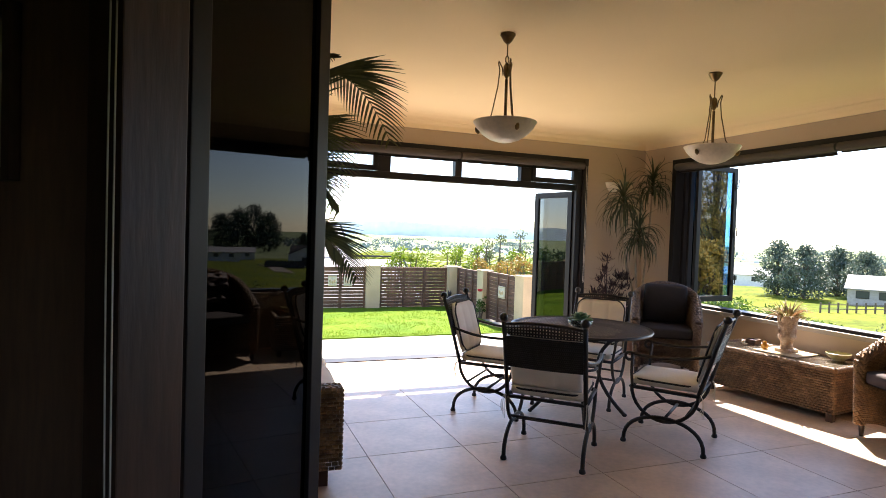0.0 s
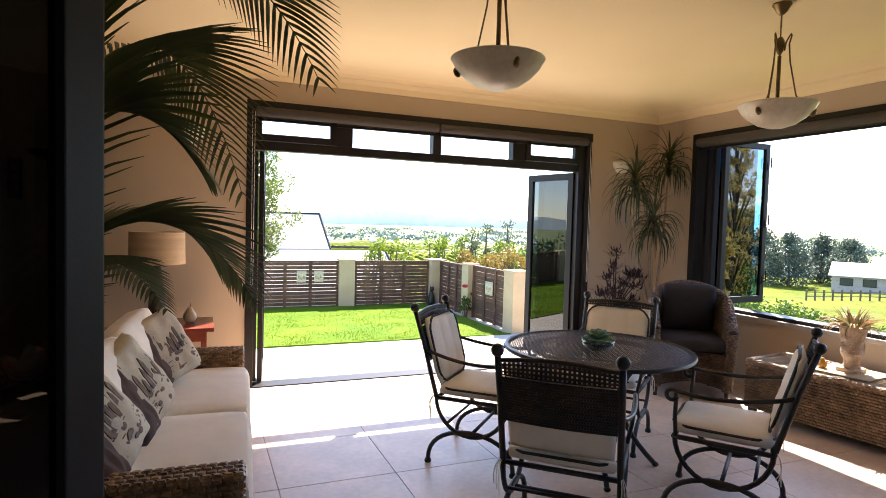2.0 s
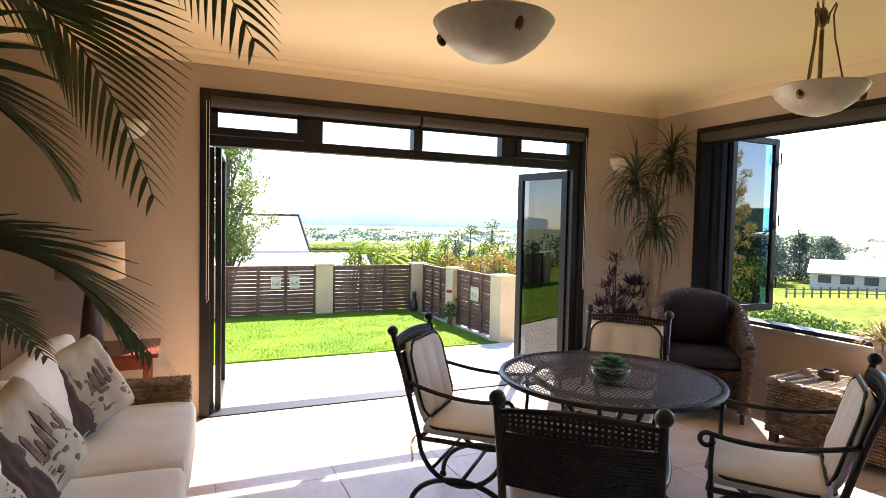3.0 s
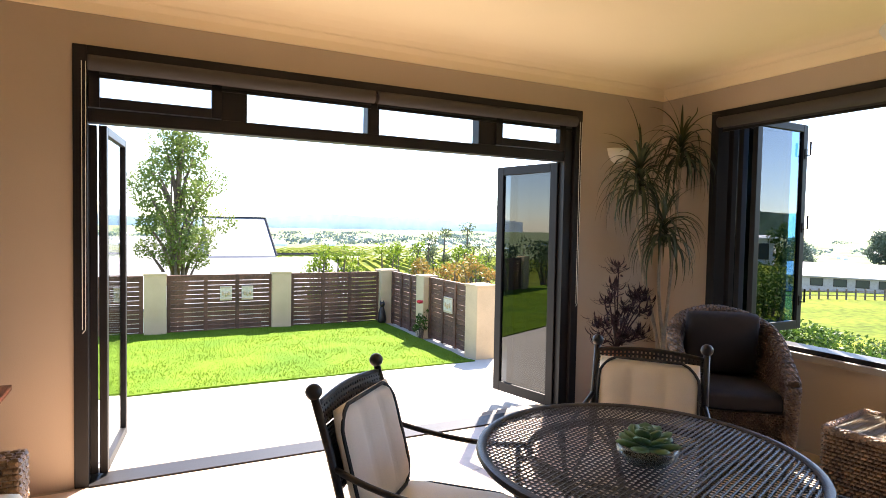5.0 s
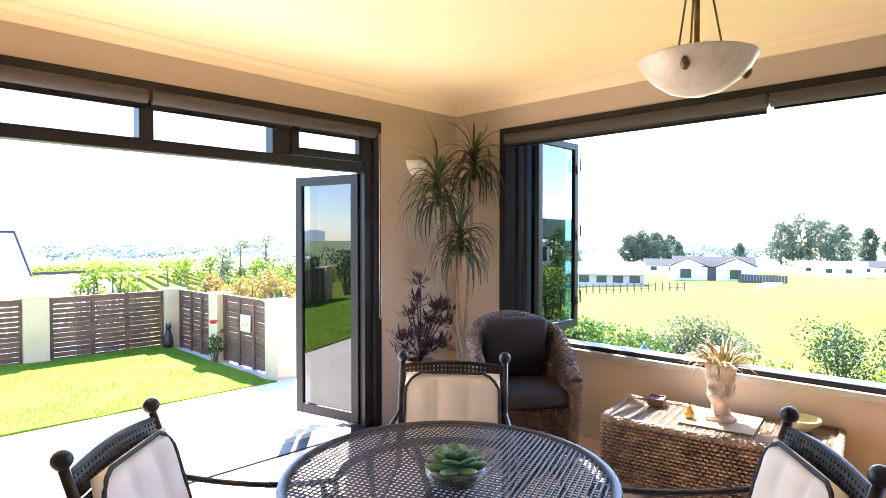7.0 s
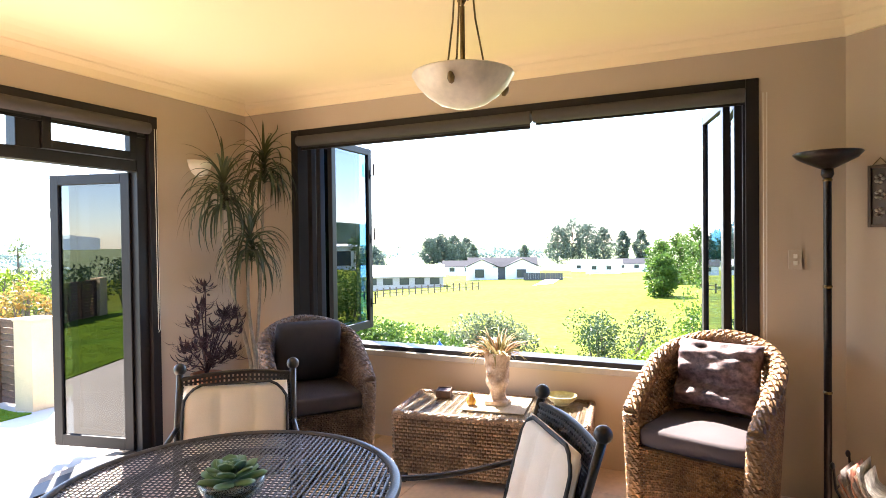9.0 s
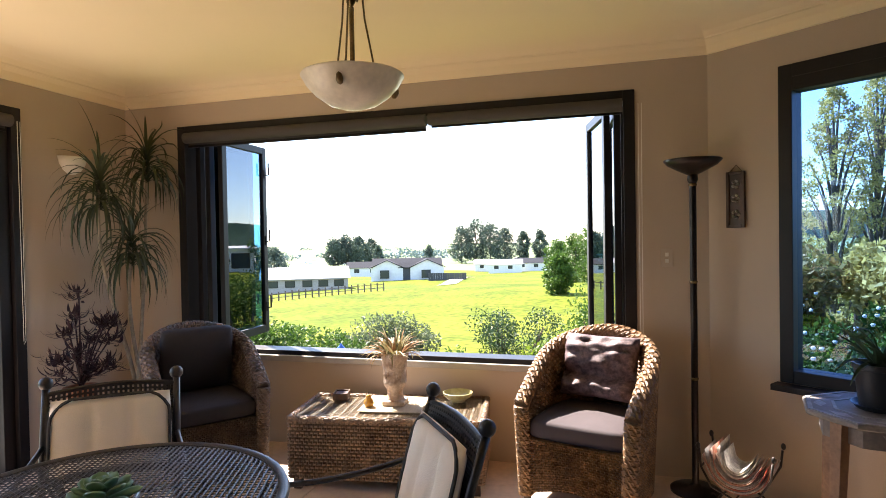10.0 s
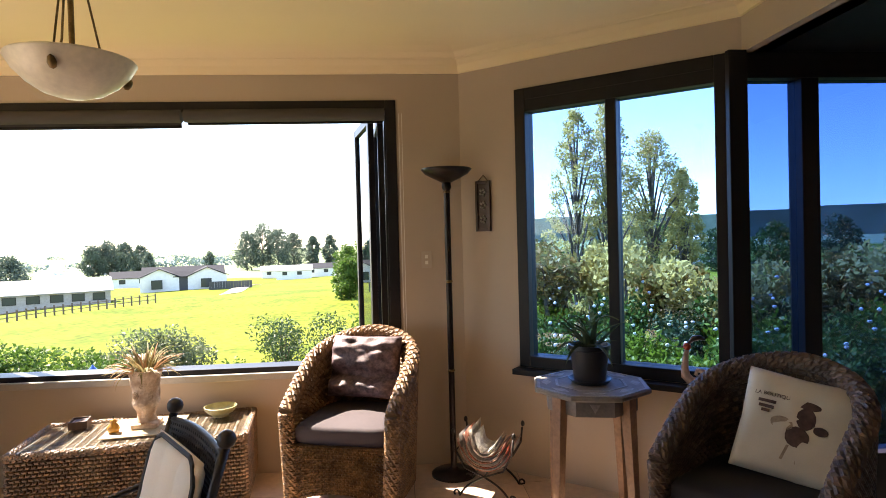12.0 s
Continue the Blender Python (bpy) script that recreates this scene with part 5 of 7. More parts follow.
for k in range(17):
    bm = bmesh.new()
    r0, th0 = 0.185 - 0.0082 * k, 0.0065
    a0, a1 = radians(-78 + rng.uniform(-4, 30)), radians(62 + rng.uniform(-8, 22) + k * 0.8)
    cur = [Vector((r0 * math.sin(a0 + (a1 - a0) * i / 14), 0, 0.345 - r0 * math.cos(a0 + (a1 - a0) * i / 14))) for i in range(15)]
    for tail, ang in ((rng.uniform(0.03, 0.11), a1),):
        cur.append(cur[-1] + Vector((math.cos(ang), 0, math.sin(ang))) * tail)
    cur.insert(0, cur[0] + Vector((-math.cos(a0), 0, -math.sin(a0))) * rng.uniform(0.01, 0.07))
    w, off = rng.uniform(0.09, 0.125), rng.uniform(-0.02, 0.02)
    up = [Vector((0, 0, th0))] * len(cur)
    top = [bm.verts.new(p + Vector((0, off - w, 0)) + u) for p, u in zip(cur, up)], [bm.verts.new(p + Vector((0, off + w, 0)) + u) for p, u in zip(cur, up)]
    bot = [bm.verts.new(p + Vector((0, off - w, 0))) for p in cur], [bm.verts.new(p + Vector((0, off + w, 0))) for p in cur]
    for i in range(len(cur) - 1):
        bm.faces.new((top[0][i], top[0][i + 1], top[1][i + 1], top[1][i]))
        bm.faces.new((bot[0][i], bot[1][i], bot[1][i + 1], bot[0][i + 1]))
        bm.faces.new((top[0][i], bot[0][i], bot[0][i + 1], top[0][i + 1]))
        bm.faces.new((top[1][i], top[1][i + 1], bot[1][i + 1], bot[1][i]))
    bm.faces.new((top[0][0], top[1][0], bot[1][0], bot[0][0])), bm.faces.new((top[0][-1], bot[0][-1], bot[1][-1], top[1][-1]))
    mg = part("magazine", bm, _mags[(0, 1, 2, 3, 1, 2, 0, 3, 1, 0, 2, 1, 0, 2, 0, 2, 0)[k]])
    mg.matrix_basis = mr.matrix_basis
    tagged(mg, "glossy magazine curved into the iron rack", "magazine", "magazines in the rack")

# ---- indoor plants ----
def frond(bm, p0, p1, p2, p3, lmax, n=34, droop=0.55, w=0.022, rng=None, rach=0.008):
    """A feather palm frond: a tapering rachis with hanging leaflets on both sides."""
    pts = bezier(p0, p1, p2, p3, n)
    tube(bm, pts, [rach * (1 - 0.8 * i / n) for i in range(n + 1)], 6)
    for i in range(5, n + 1):
        t = i / n
        d = (pts[min(i + 1, n)] - pts[i - 1]).normalized()
        side = d.cross(Z).normalized()
        ln = lmax * (math.sin(math.pi * min(1, 0.18 + 0.80 * t)) ** 0.6)
        for s in (-1, 1):
            o = (d * 0.95 + side * s * 1.0).normalized()
            p, prev = pts[i].copy(), None
            g = droop * rng.uniform(0.8, 1.2)
            for k in range(6):
                f = k / 5
                dd = (o + Vector((0, 0, -1)) * g * f * 1.6).normalized()
                ww = w * (1 - f ** 2) * (0.5 + 0.5 * min(1, f * 4)) + 0.0015
                nrm = (dd.cross(Z).normalized() + Z * 0.55 * s).normalized()
                row = [bm.verts.new(p - nrm * ww / 2), bm.verts.new(p + nrm * ww / 2 + Vector((0, 0, ww * 0.25)))]
                if prev:
                    bm.faces.new((prev[0], prev[1], row[1], row[0]))
                prev = row
                p = p + dd * ln / 5
    return bm


PALM = Vector((1.96, 6.52, 0))
M_CERAMIC = mat("dark_glazed_pot", (0.06, 0.045, 0.04), 0.25, var=0.2, scale=9)
pm = thing("kentia_palm", pose(0, 0, 0), "tall feather-leaved palm in a dark glazed pot beside the sofa", "plant")
part("pot", lathe([(0.0001, 0.0), (0.13, 0.0), (0.17, 0.15), (0.19, 0.33), (0.20, 0.35), (0.18, 0.36), (0.165, 0.32), (0.0001, 0.31)], 28, Matrix.Translation(PALM)), M_CERAMIC, pm, smooth=40)
part("soil", lathe([(0.0001, 0.30), (0.165, 0.315), (0.0001, 0.33)], 16, Matrix.Translation(PALM)), M_SOIL, pm)
rng = random.Random(5)
FR = (((0.02, 0.03, 1.1), (0.12, 0.06, 2.0), (0.50, 0.25, 2.72), (0.95, 0.56, 2.02), 0.44), ((0.0, 0.05, 1.0), (0.10, 0.2, 1.9), (0.42, 0.52, 2.50), (0.69, 0.74, 1.58), 0.42),
      ((0.0, 0.02, 0.8), (0.10, 0.05, 1.5), (0.45, 0.10, 1.66), (0.70, 0.24, 1.22), 0.38), ((0.02, 0.0, 0.9), (0.05, 0.05, 1.65), (0.30, 0.08, 1.98), (0.56, 0.10, 1.60), 0.42),
      ((0.0, 0.04, 0.7), (0.02, 0.2, 1.3), (0.2, 0.5, 1.55), (0.42, 0.75, 1.12), 0.24),
      ((-0.03, 0.0, 0.9), (-0.1, 0.05, 1.7), (-0.12, 0.3, 2.3), (0.02, 0.8, 2.35), 0.34), ((0.03, -0.02, 0.9), (0.1, -0.1, 1.6), (0.2, -0.05, 2.25), (0.50, 0.02, 2.30), 0.24))
for k, (a, b, c, d, lm) in enumerate(FR):
    part("frond", frond(bmesh.new(), *[PALM + Vector(q) for q in (a, b, c, d)], lm * 1.1, 52, 0.30, 0.017, rng), M_GREENLEAF, pm)
for k in range(4):
    a = k * 1.6
    part("cane", tube(bmesh.new(), [PALM + Vector((0.05 * math.cos(a), 0.05 * math.sin(a), 0.30)), PALM + Vector((0.03 * math.cos(a), 0.03 * math.sin(a), 0.7)), PALM + Vector((0.015 * math.cos(a), 0.015 * math.sin(a), 1.15))], [0.02, 0.016, 0.011], 8), M_GREENLEAF, pm)

# dracaena in the corner
DR = Vector((6.97, 9.70, 0))
dr = thing("dracaena", pose(0, 0, 0), "tall multi-stemmed dracaena with drooping strap-leaf crowns in a pot", "plant")
M_TPOT = mat("terracotta_pot", (0.30, 0.13, 0.07), 0.8, var=0.15, scale=10)
part("pot", lathe([(0.0001, 0.0), (0.12, 0.0), (0.155, 0.27), (0.165, 0.275), (0.165, 0.31), (0.145, 0.31), (0.14, 0.28), (0.0001, 0.27)], 24, Matrix.Translation(DR)), M_TPOT, dr, smooth=40)
M_DRAC = leafy("dracaena_leaf", (0.030, 0.042, 0.022), (0.075, 0.085, 0.04), 0.2)
rng = random.Random(9)
for k, (tip, bend, nl, ln) in enumerate((((6.69, 9.70, 1.99), (-0.2, -0.05), 78, 0.56), ((7.13, 9.70, 2.22), (0.08, 0.0), 70, 0.52), ((6.90, 9.64, 1.58), (-0.15, 0.02), 78, 0.52))):
    tip = Vector(tip)
    base = DR + Vector(((0.04, -0.03, 0.0)[k], (0.03, -0.02, -0.04)[k], 0.28))
    part("stem", tube(bmesh.new(), bezier(base, base + Vector((bend[0] * 0.2 + 0.05, 0, 0.5)), tip + Vector((bend[0] * 0.4, 0.05, -0.7)), tip, 14), [0.016 - 0.0004 * i for i in range(15)], 8), M_TRUNK, dr, "pale bare stem", smooth=True)
    bm = bmesh.new()
    for i in range(nl):
        f = i / nl
        blade(bm, tip + Vector((0, 0, -0.20 + 0.22 * f)), i * 2.4 + rng.uniform(-0.2, 0.2), rng.uniform(5, 45) + 50 * f ** 4, ln * rng.uniform(0.85, 1.2), 0.036, rng.uniform(112, 160) * (1 - 0.65 * f ** 4), 8, 0.15)
    for v in bm.verts:
        v.co.x, v.co.y = min(tip.x + (v.co.x - tip.x) * 0.70, 7.30), min(tip.y + (v.co.y - tip.y) * 0.70, 10.06)
    part("leaf_crown", bm, M_DRAC, dr)

# dark-leaved shrub on a stool
SP = Vector((6.42, 9.62, 0))
st = thing("plant_stool", pose(*SP), "small dark wooden plant stool", "stool")
part("seat", lathe([(0.0001, 0.40), (0.15, 0.40), (0.155, 0.41), (0.15, 0.43), (0.0001, 0.43)], 24), M_DARKWOOD, st, smooth=40)
for k in range(3):
    a = k * 2.094
    part("leg", tube(bmesh.new(), [(0.10 * math.cos(a), 0.10 * math.sin(a), 0.405), (0.14 * math.cos(a), 0.14 * math.sin(a), 0.0)], 0.014, 8), M_DARKWOOD, st)
dk = thing("jewel_plant", pose(*(SP + Vector((0, 0, 0.43)))), "dark purple-leaved shrub in a terracotta pot on a stool", "plant")
part("pot", lathe([(0.0001, 0.0), (0.07, 0.0), (0.10, 0.14), (0.108, 0.145), (0.108, 0.175), (0.095, 0.175), (0.09, 0.145), (0.0001, 0.14)], 24), M_TPOT, dk, smooth=40)
M_PURPLE = leafy("purple_leaf", (0.030, 0.016, 0.020), (0.065, 0.032, 0.038), 0.15)
rng = random.Random(15)
for k, (tx, ty, tz) in enumerate(((0.0, 0.0, 0.80), (-0.02, 0.02, 0.66), (-0.06, 0.03, 0.56), (0.06, -0.03, 0.50), (-0.17, 0.0, 0.40), (-0.08, -0.05, 0.42), (0.05, 0.05, 0.40), (0.18, 0.0, 0.58), (0.27, 0.04, 0.60), (0.36, 0.08, 0.56), (0.27, 0.02, 0.46), (0.24, 0.0, 0.28), (0.14, -0.06, 0.33), (0.0, -0.08, 0.31), (-0.13, 0.03, 0.28), (0.07, 0.04, 0.26))):
    tip = Vector((tx, ty, tz))
    pts = bezier((0, 0, 0.14), (tx * 0.2, ty * 0.2, 0.3), (tx * 0.7, ty * 0.7, tz - 0.1), tip, 8)
    part("stem", tube(bmesh.new(), pts, 0.005, 6), M_PURPLE, dk)
    bm = bmesh.new()
    for i in range(34):
        q = tip + Vector((rng.gauss(0, 0.028), rng.gauss(0, 0.028), rng.uniform(-0.06, 0.02)))
        blade(bm, q, rng.uniform(0, 6.28), rng.uniform(-35, 25), rng.uniform(0.08, 0.13), 0.021, rng.uniform(-120, -40), 6, 0.1)
    part("foliage", bm, M_PURPLE, dk)

# side table and lamp between the sofa and the door wall
M_REDWOOD = mat("red_lacquered_wood", (0.20, 0.045, 0.03), 0.25, var=0.15, scale=6, fine=60)
s2 = thing("lamp_table", pose(2.29, 9.67, 0), "small red-brown lacquered side table behind the sofa arm", "table")
part("tabletop", bx(-0.26, 0.31, -0.26, 0.26, 0.625, 0.655), M_REDWOOD, s2, bevel=0.005)
part("apron", bx(-0.22, 0.26, -0.22, 0.22, 0.55, 0.625), M_REDWOOD, s2)
for x in (-0.2, 0.24):
    for y in (-0.2, 0.2):
        part("leg", bx(x - 0.02, x + 0.02, y - 0.02, y + 0.02, 0, 0.55), M_REDWOOD, s2, bevel=0.003)
M_SHADE = mat("raffia_shade", (0.62, 0.44, 0.27), 0.9, var=0.12, scale=3, fine=120, bump=0.4, stretch=(0.3, 0.3, 6))
tl = thing("table_lamp", pose(2.2, 9.70, 0.656), "table lamp with a dark tapered base and a raffia drum shade", "lamp")
part("base", lathe([(0.0001, 0), (0.085, 0.0), (0.09, 0.015), (0.07, 0.03), (0.062, 0.12), (0.045, 0.30), (0.028, 0.42), (0.02, 0.46), (0.0001, 0.46)], 24), M_DARKWOOD, tl, smooth=40)
part("neck", lathe([(0.008, 0.455), (0.008, 0.56)], 10), M_BRASS, tl)
part("shade", lathe([(0.197, 0.455), (0.192, 0.695), (0.188, 0.695), (0.193, 0.455), (0.197, 0.455)], 40), M_SHADE, tl, "raffia drum shade", smooth=40)
part("shade_ring", lathe([(0.0001, 0.55), (0.192, 0.552), (0.192, 0.556), (0.0001, 0.556)], 6), M_BRASS, tl)
M_PEAR = mat("cream_ceramic_pear", (0.62, 0.52, 0.34), 0.3, var=0.1, scale=20)
pe = thing("pear_ornament", pose(2.43, 9.70, 0.656), "cream ceramic pear ornament on the lacquered table", "ornament")
part("body", lathe([(0.0001, 0.0), (0.035, 0.006), (0.05, 0.035), (0.045, 0.065), (0.028, 0.09), (0.02, 0.11), (0.0001, 0.118)], 18), M_PEAR, pe, smooth=True)
part("stalk", tube(bmesh.new(), [(0, 0, 0.115), (0.006, 0, 0.145)], 0.003, 5), M_DARKWOOD, pe)

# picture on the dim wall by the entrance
# brown board added over the wall face to darken the inner room
tagged(part("darkening_board", bx(2.725, 5.0, 0.1405, 0.1535, 0.0, HEAD + 0.05), mat("darkening_brown", (0.16, 0.088, 0.055), 0.5, var=0.2, scale=3, fine=40, bump=0.1, stretch=(1, 1, 0.15))), "brown board added to darken the inner room wall", "panelling", kind="structure").matrix_basis = wall_frame(SW2, SW1)[0]
pf = thing("framed_picture", wall_frame(SW2, SW1)[0] @ pose(3.22, 0.156, 1.77), "dark framed picture under glass on the dim wall", "picture")
bars(pf, "frame", None, -0.24, 0.24, -0.20, 0.26, 0.0, 0.03, 0.035, M_DARKWOOD)
part("print", bx(-0.21, 0.21, 0.004, 0.01, -0.17, 0.23), M_LINEN, pf)
pane(pf, None, -0.21, 0.21, -0.17, 0.23, 0.018)
cj = thing("cord_blind", wall_frame(SW2, SW1)[0] @ pose(2.60, 0.17, 0), "hanging blind cords beside the dark door jamb", "blind cord")
for k in range(2):
    part("cord", tube(bmesh.new(), bezier((0.02 * k, 0.0, 2.45), (0.02 * k, 0.01, 1.8), (0.03 * k - 0.01, 0.01, 1.2), (0.015 * k, 0.0, 0.55), 10), 0.0025, 5), M_WHITEPL, cj)

# ---- outdoors: terrain, one sheet to the horizon ----
RX0, RX1, RY0, RY1 = -14.0, 8.6, -4.0, 17.8
PN = ((0, -0.6), (1.5, -1.2), (10, -3.2), (30, -5.6), (90, -8.6), (240, -12.5), (320, -16.5), (520, -20.0), (4800, -34.0))
PE = ((0, -0.6), (1.5, -1.6), (6, -2.8), (17, -3.7), (50, -5.2), (82, -6.2), (112, -7.1), (130, -7.7), (165, -9.6), (300, -13.5), (520, -19.0), (4800, -34.0))
PS = ((0, -0.6), (6, -1.0), (30, -1.4), (120, -2.0), (400, -6.0), (4800, -34.0))


def lerp_profile(pr, d):
    for (a, za), (b, zb) in zip(pr, pr[1:]):
        if d <= b:
            return za + (zb - za) * (d - a) / (b - a)
    return pr[-1][1]


def ground_z(x, y):
    dx, dy = max(RX0 - x, 0, x - RX1), max(RY0 - y, 0, y - RY1)
    d = math.hypot(dx, dy)
    if d == 0:
        return -0.6
    az = math.degrees(math.atan2(x - 5, y - 8)) % 360
    k = min(1, max(0, (az - 38) / 22)) if az < 180 else 0
    z = lerp_profile(PN, d) * (1 - k) + lerp_profile(PE, d) * k
    if 60 < az < 130:
        z += 1.5 * min(1, max(0, (az - 74) / 16)) * max(0, 1 - abs(d - 95) / 70)
    ks = min(1, max(0, (az - 95) / 25)) * min(1, max(0, (300 - az) / 40))
    z = z * (1 - ks) + lerp_profile(PS, d) * ks
    if d > 4:
        z += noise.noise((x * 0.03, y * 0.03, 0)) * min(1.2, d * 0.012)
    return z


def terrain():
    radii = [0.0] + [6 + 0.6 * i for i in range(30)] + [24 * 1.075 ** i for i in range(1, 74)]
    na = 200
    vs, fs = [(4.0, 8.0, -0.6)], []
    for r in radii[1:]:
        for k in range(na):
            a = 2 * math.pi * k / na
            x, y = 4 + r * math.sin(a), 8 + r * math.cos(a)
            vs.append((x, y, ground_z(x, y)))
    for k in range(na):
        fs.append((0, 1 + (k + 1) % na, 1 + k))
    for i in range(len(radii) - 2):
        a, b = 1 + i * na, 1 + (i + 1) * na
        for k in range(na):
            fs.append((a + k, a + (k + 1) % na, b + (k + 1) % na, b + k))
    me = bpy.data.meshes.new("ground")
    me.from_pydata(vs, [], fs)
    me.shade_smooth()
    me.materials.append(M_FIELD)
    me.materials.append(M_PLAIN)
    # ground beyond 230 m takes the haze-paled colour
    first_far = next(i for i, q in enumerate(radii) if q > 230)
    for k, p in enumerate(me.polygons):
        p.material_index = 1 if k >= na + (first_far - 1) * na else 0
    return tagged(new("ground", me), "sunlit green grass slope falling to a wide plain", "ground", kind="structure")


terrain()


def yard_z(y):
    return -0.06 - 0.095 * (min(max(y, 10.3), 13.4) - 10.3)


def sheet(name, xs, ys, material, label, thick=0.35, rough=0.0, kind="structure", edge=None):
    vs, fs = [], []
    nx, ny = len(xs), len(ys)
    for lev in (0, 1):
        for j, y in enumerate(ys):
            for i, x in enumerate(xs):
                yy = y + (edge(x) if edge and j == 0 else 0)
                vs.append((x, yy, yard_z(yy) - lev * thick + (noise.noise((x * 2.2, yy * 2.2, 0)) * rough if lev == 0 else 0)))
    q = lambda i, j, l: l * nx * ny + j * nx + i
    for i in range(nx - 1):
        for j in range(ny - 1):
            fs += [(q(i, j, 0), q(i + 1, j, 0), q(i + 1, j + 1, 0), q(i, j + 1, 0)), (q(i, j, 1), q(i, j + 1, 1), q(i + 1, j + 1, 1), q(i + 1, j, 1))]
    for i in range(nx - 1):
        fs += [(q(i, 0, 0), q(i, 0, 1), q(i + 1, 0, 1), q(i + 1, 0, 0)), (q(i, ny - 1, 0), q(i + 1, ny - 1, 0), q(i + 1, ny - 1, 1), q(i, ny - 1, 1))]
    for j in range(ny - 1):
        fs += [(q(0, j, 0), q(0, j + 1, 0), q(0, j + 1, 1), q(0, j, 1)), (q(nx - 1, j, 0), q(nx - 1, j, 1), q(nx - 1, j + 1, 1), q(nx - 1, j + 1, 0))]
    me = bpy.data.meshes.new(name)
    me.from_pydata(vs, [], fs)
    me.materials.append(material)
    return tagged(new(name, me), label, name, kind=kind)


def span(a, b, n):
    return [a + (b - a) * i / n for i in range(n + 1)]


LAWN_EDGE = lambda x: 0.015 * (x - 3)
sheet("pavement", span(-9, 8.4, 30), [10.30, 11.5, 12.5, 13.6], M_PAVE, "sunlit pale exposed-aggregate concrete patio")
sheet("lawn", span(-9, 7.2, 90), [13.05] + span(13.4, 16.9, 24), M_LAWN, "bright green mown lawn inside the fence", 0.5, 0.015, edge=LAWN_EDGE)
for _o in bpy.data.objects:
    if _o.name == "lawn":
        _o.location.z = 0.03
# mown grass blades near the edge and over the lawn
_rs = np.random.RandomState(2)
_n = 46000
_gx, _gy = _rs.uniform(-4, 7.15, _n), 13.07 + 3.8 * _rs.uniform(0, 1, _n) ** 1.2
_vv, _ff = [], []
for x, y in zip(_gx, _gy):
    y = y + max(0, LAWN_EDGE(x)) * (1 - min(1, (y - 13.07) / 3))
    z, a, h = yard_z(y) + 0.025, _rs.uniform(0, 6.28), _rs.uniform(0.015, 0.032)
    b = len(_vv)
    _vv += [(x - 0.005 * math.cos(a), y - 0.005 * math.sin(a), z), (x + 0.005 * math.cos(a), y + 0.005 * math.sin(a), z), (x + _rs.uniform(-0.02, 0.02), y + _rs.uniform(-0.02, 0.02), z + h)]
    _ff.append((b, b + 1, b + 2))
_me = bpy.data.meshes.new("grass")
_me.from_pydata(_vv, [], _ff)
M_BLADE = leafy("grass_blade", (0.092, 0.158, 0.010), (0.135, 0.200, 0.016), 0.4)
_me.materials.append(M_BLADE)
tagged(new("grass", _me), "short bright green grass blades", "grass", kind="stuff")

# ---- slatted fence with plastered posts ----
FY, FX, FT, FB = 16.85, 7.40, 0.59, -0.44
M_SLAT = M_FENCEWOOD


def fence_post(x, y, w, d, h=0.66):
    th = thing("fence_post", pose(x, y, FB), "cream plastered square fence post with a flat cap", "post", "plastered fence posts")
    part("shaft", bx(-w / 2, w / 2, -d / 2, d / 2, -0.3, h - FB - 0.035), M_PLASTER, th, bevel=0.008)
    part("cap", bx(-w / 2 - 0.012, w / 2 + 0.012, -d / 2 - 0.012, d / 2 + 0.012, h - FB - 0.035, h - FB), M_PLASTER, th, bevel=0.006)


for px in (-4.85, -2.81, -0.77, 1.27, 3.315, 5.325):
    fence_post(px, FY, 0.33, 0.22)
fence_post(7.335, FY, 0.33, 0.33)
fence_post(FX, 15.15, 0.24, 0.30, 0.69)
fence_post(FX + 0.02, 13.38, 0.30, 0.34, 0.71)
_slats = {}


def fence_panel(m, n):
    th = thing("slatted_screen", m, "dark brown slatted timber fence panel between plastered posts", "fence", "slatted fence panels")
    for a in (0.0, 0.345, 0.655, 1.0):
        x = 0.03 + (n - 0.06) * a
        part("stile", bx(x - 0.03, x + 0.03, -0.03, 0.03, FB + 0.05, FT + 0.03), M_SLAT, th, bevel=0.003)
    key = round(n, 3)
    if key not in _slats:
        _slats[key] = mesh(bx(0.03, n - 0.03, -0.012, 0.012, -0.0325, 0.0325), M_SLAT, name="slat")
    for k in range(13):
        ob = new("slat", _slats[key])
        ob.parent = th
        ob.location = (0, 0.003 * (k % 3 - 1), FB + 0.10 + 0.0745 * k)
    part("top_rail", bx(0.06, n - 0.06, -0.028, 0.028, FT, FT + 0.03), M_SLAT, th)


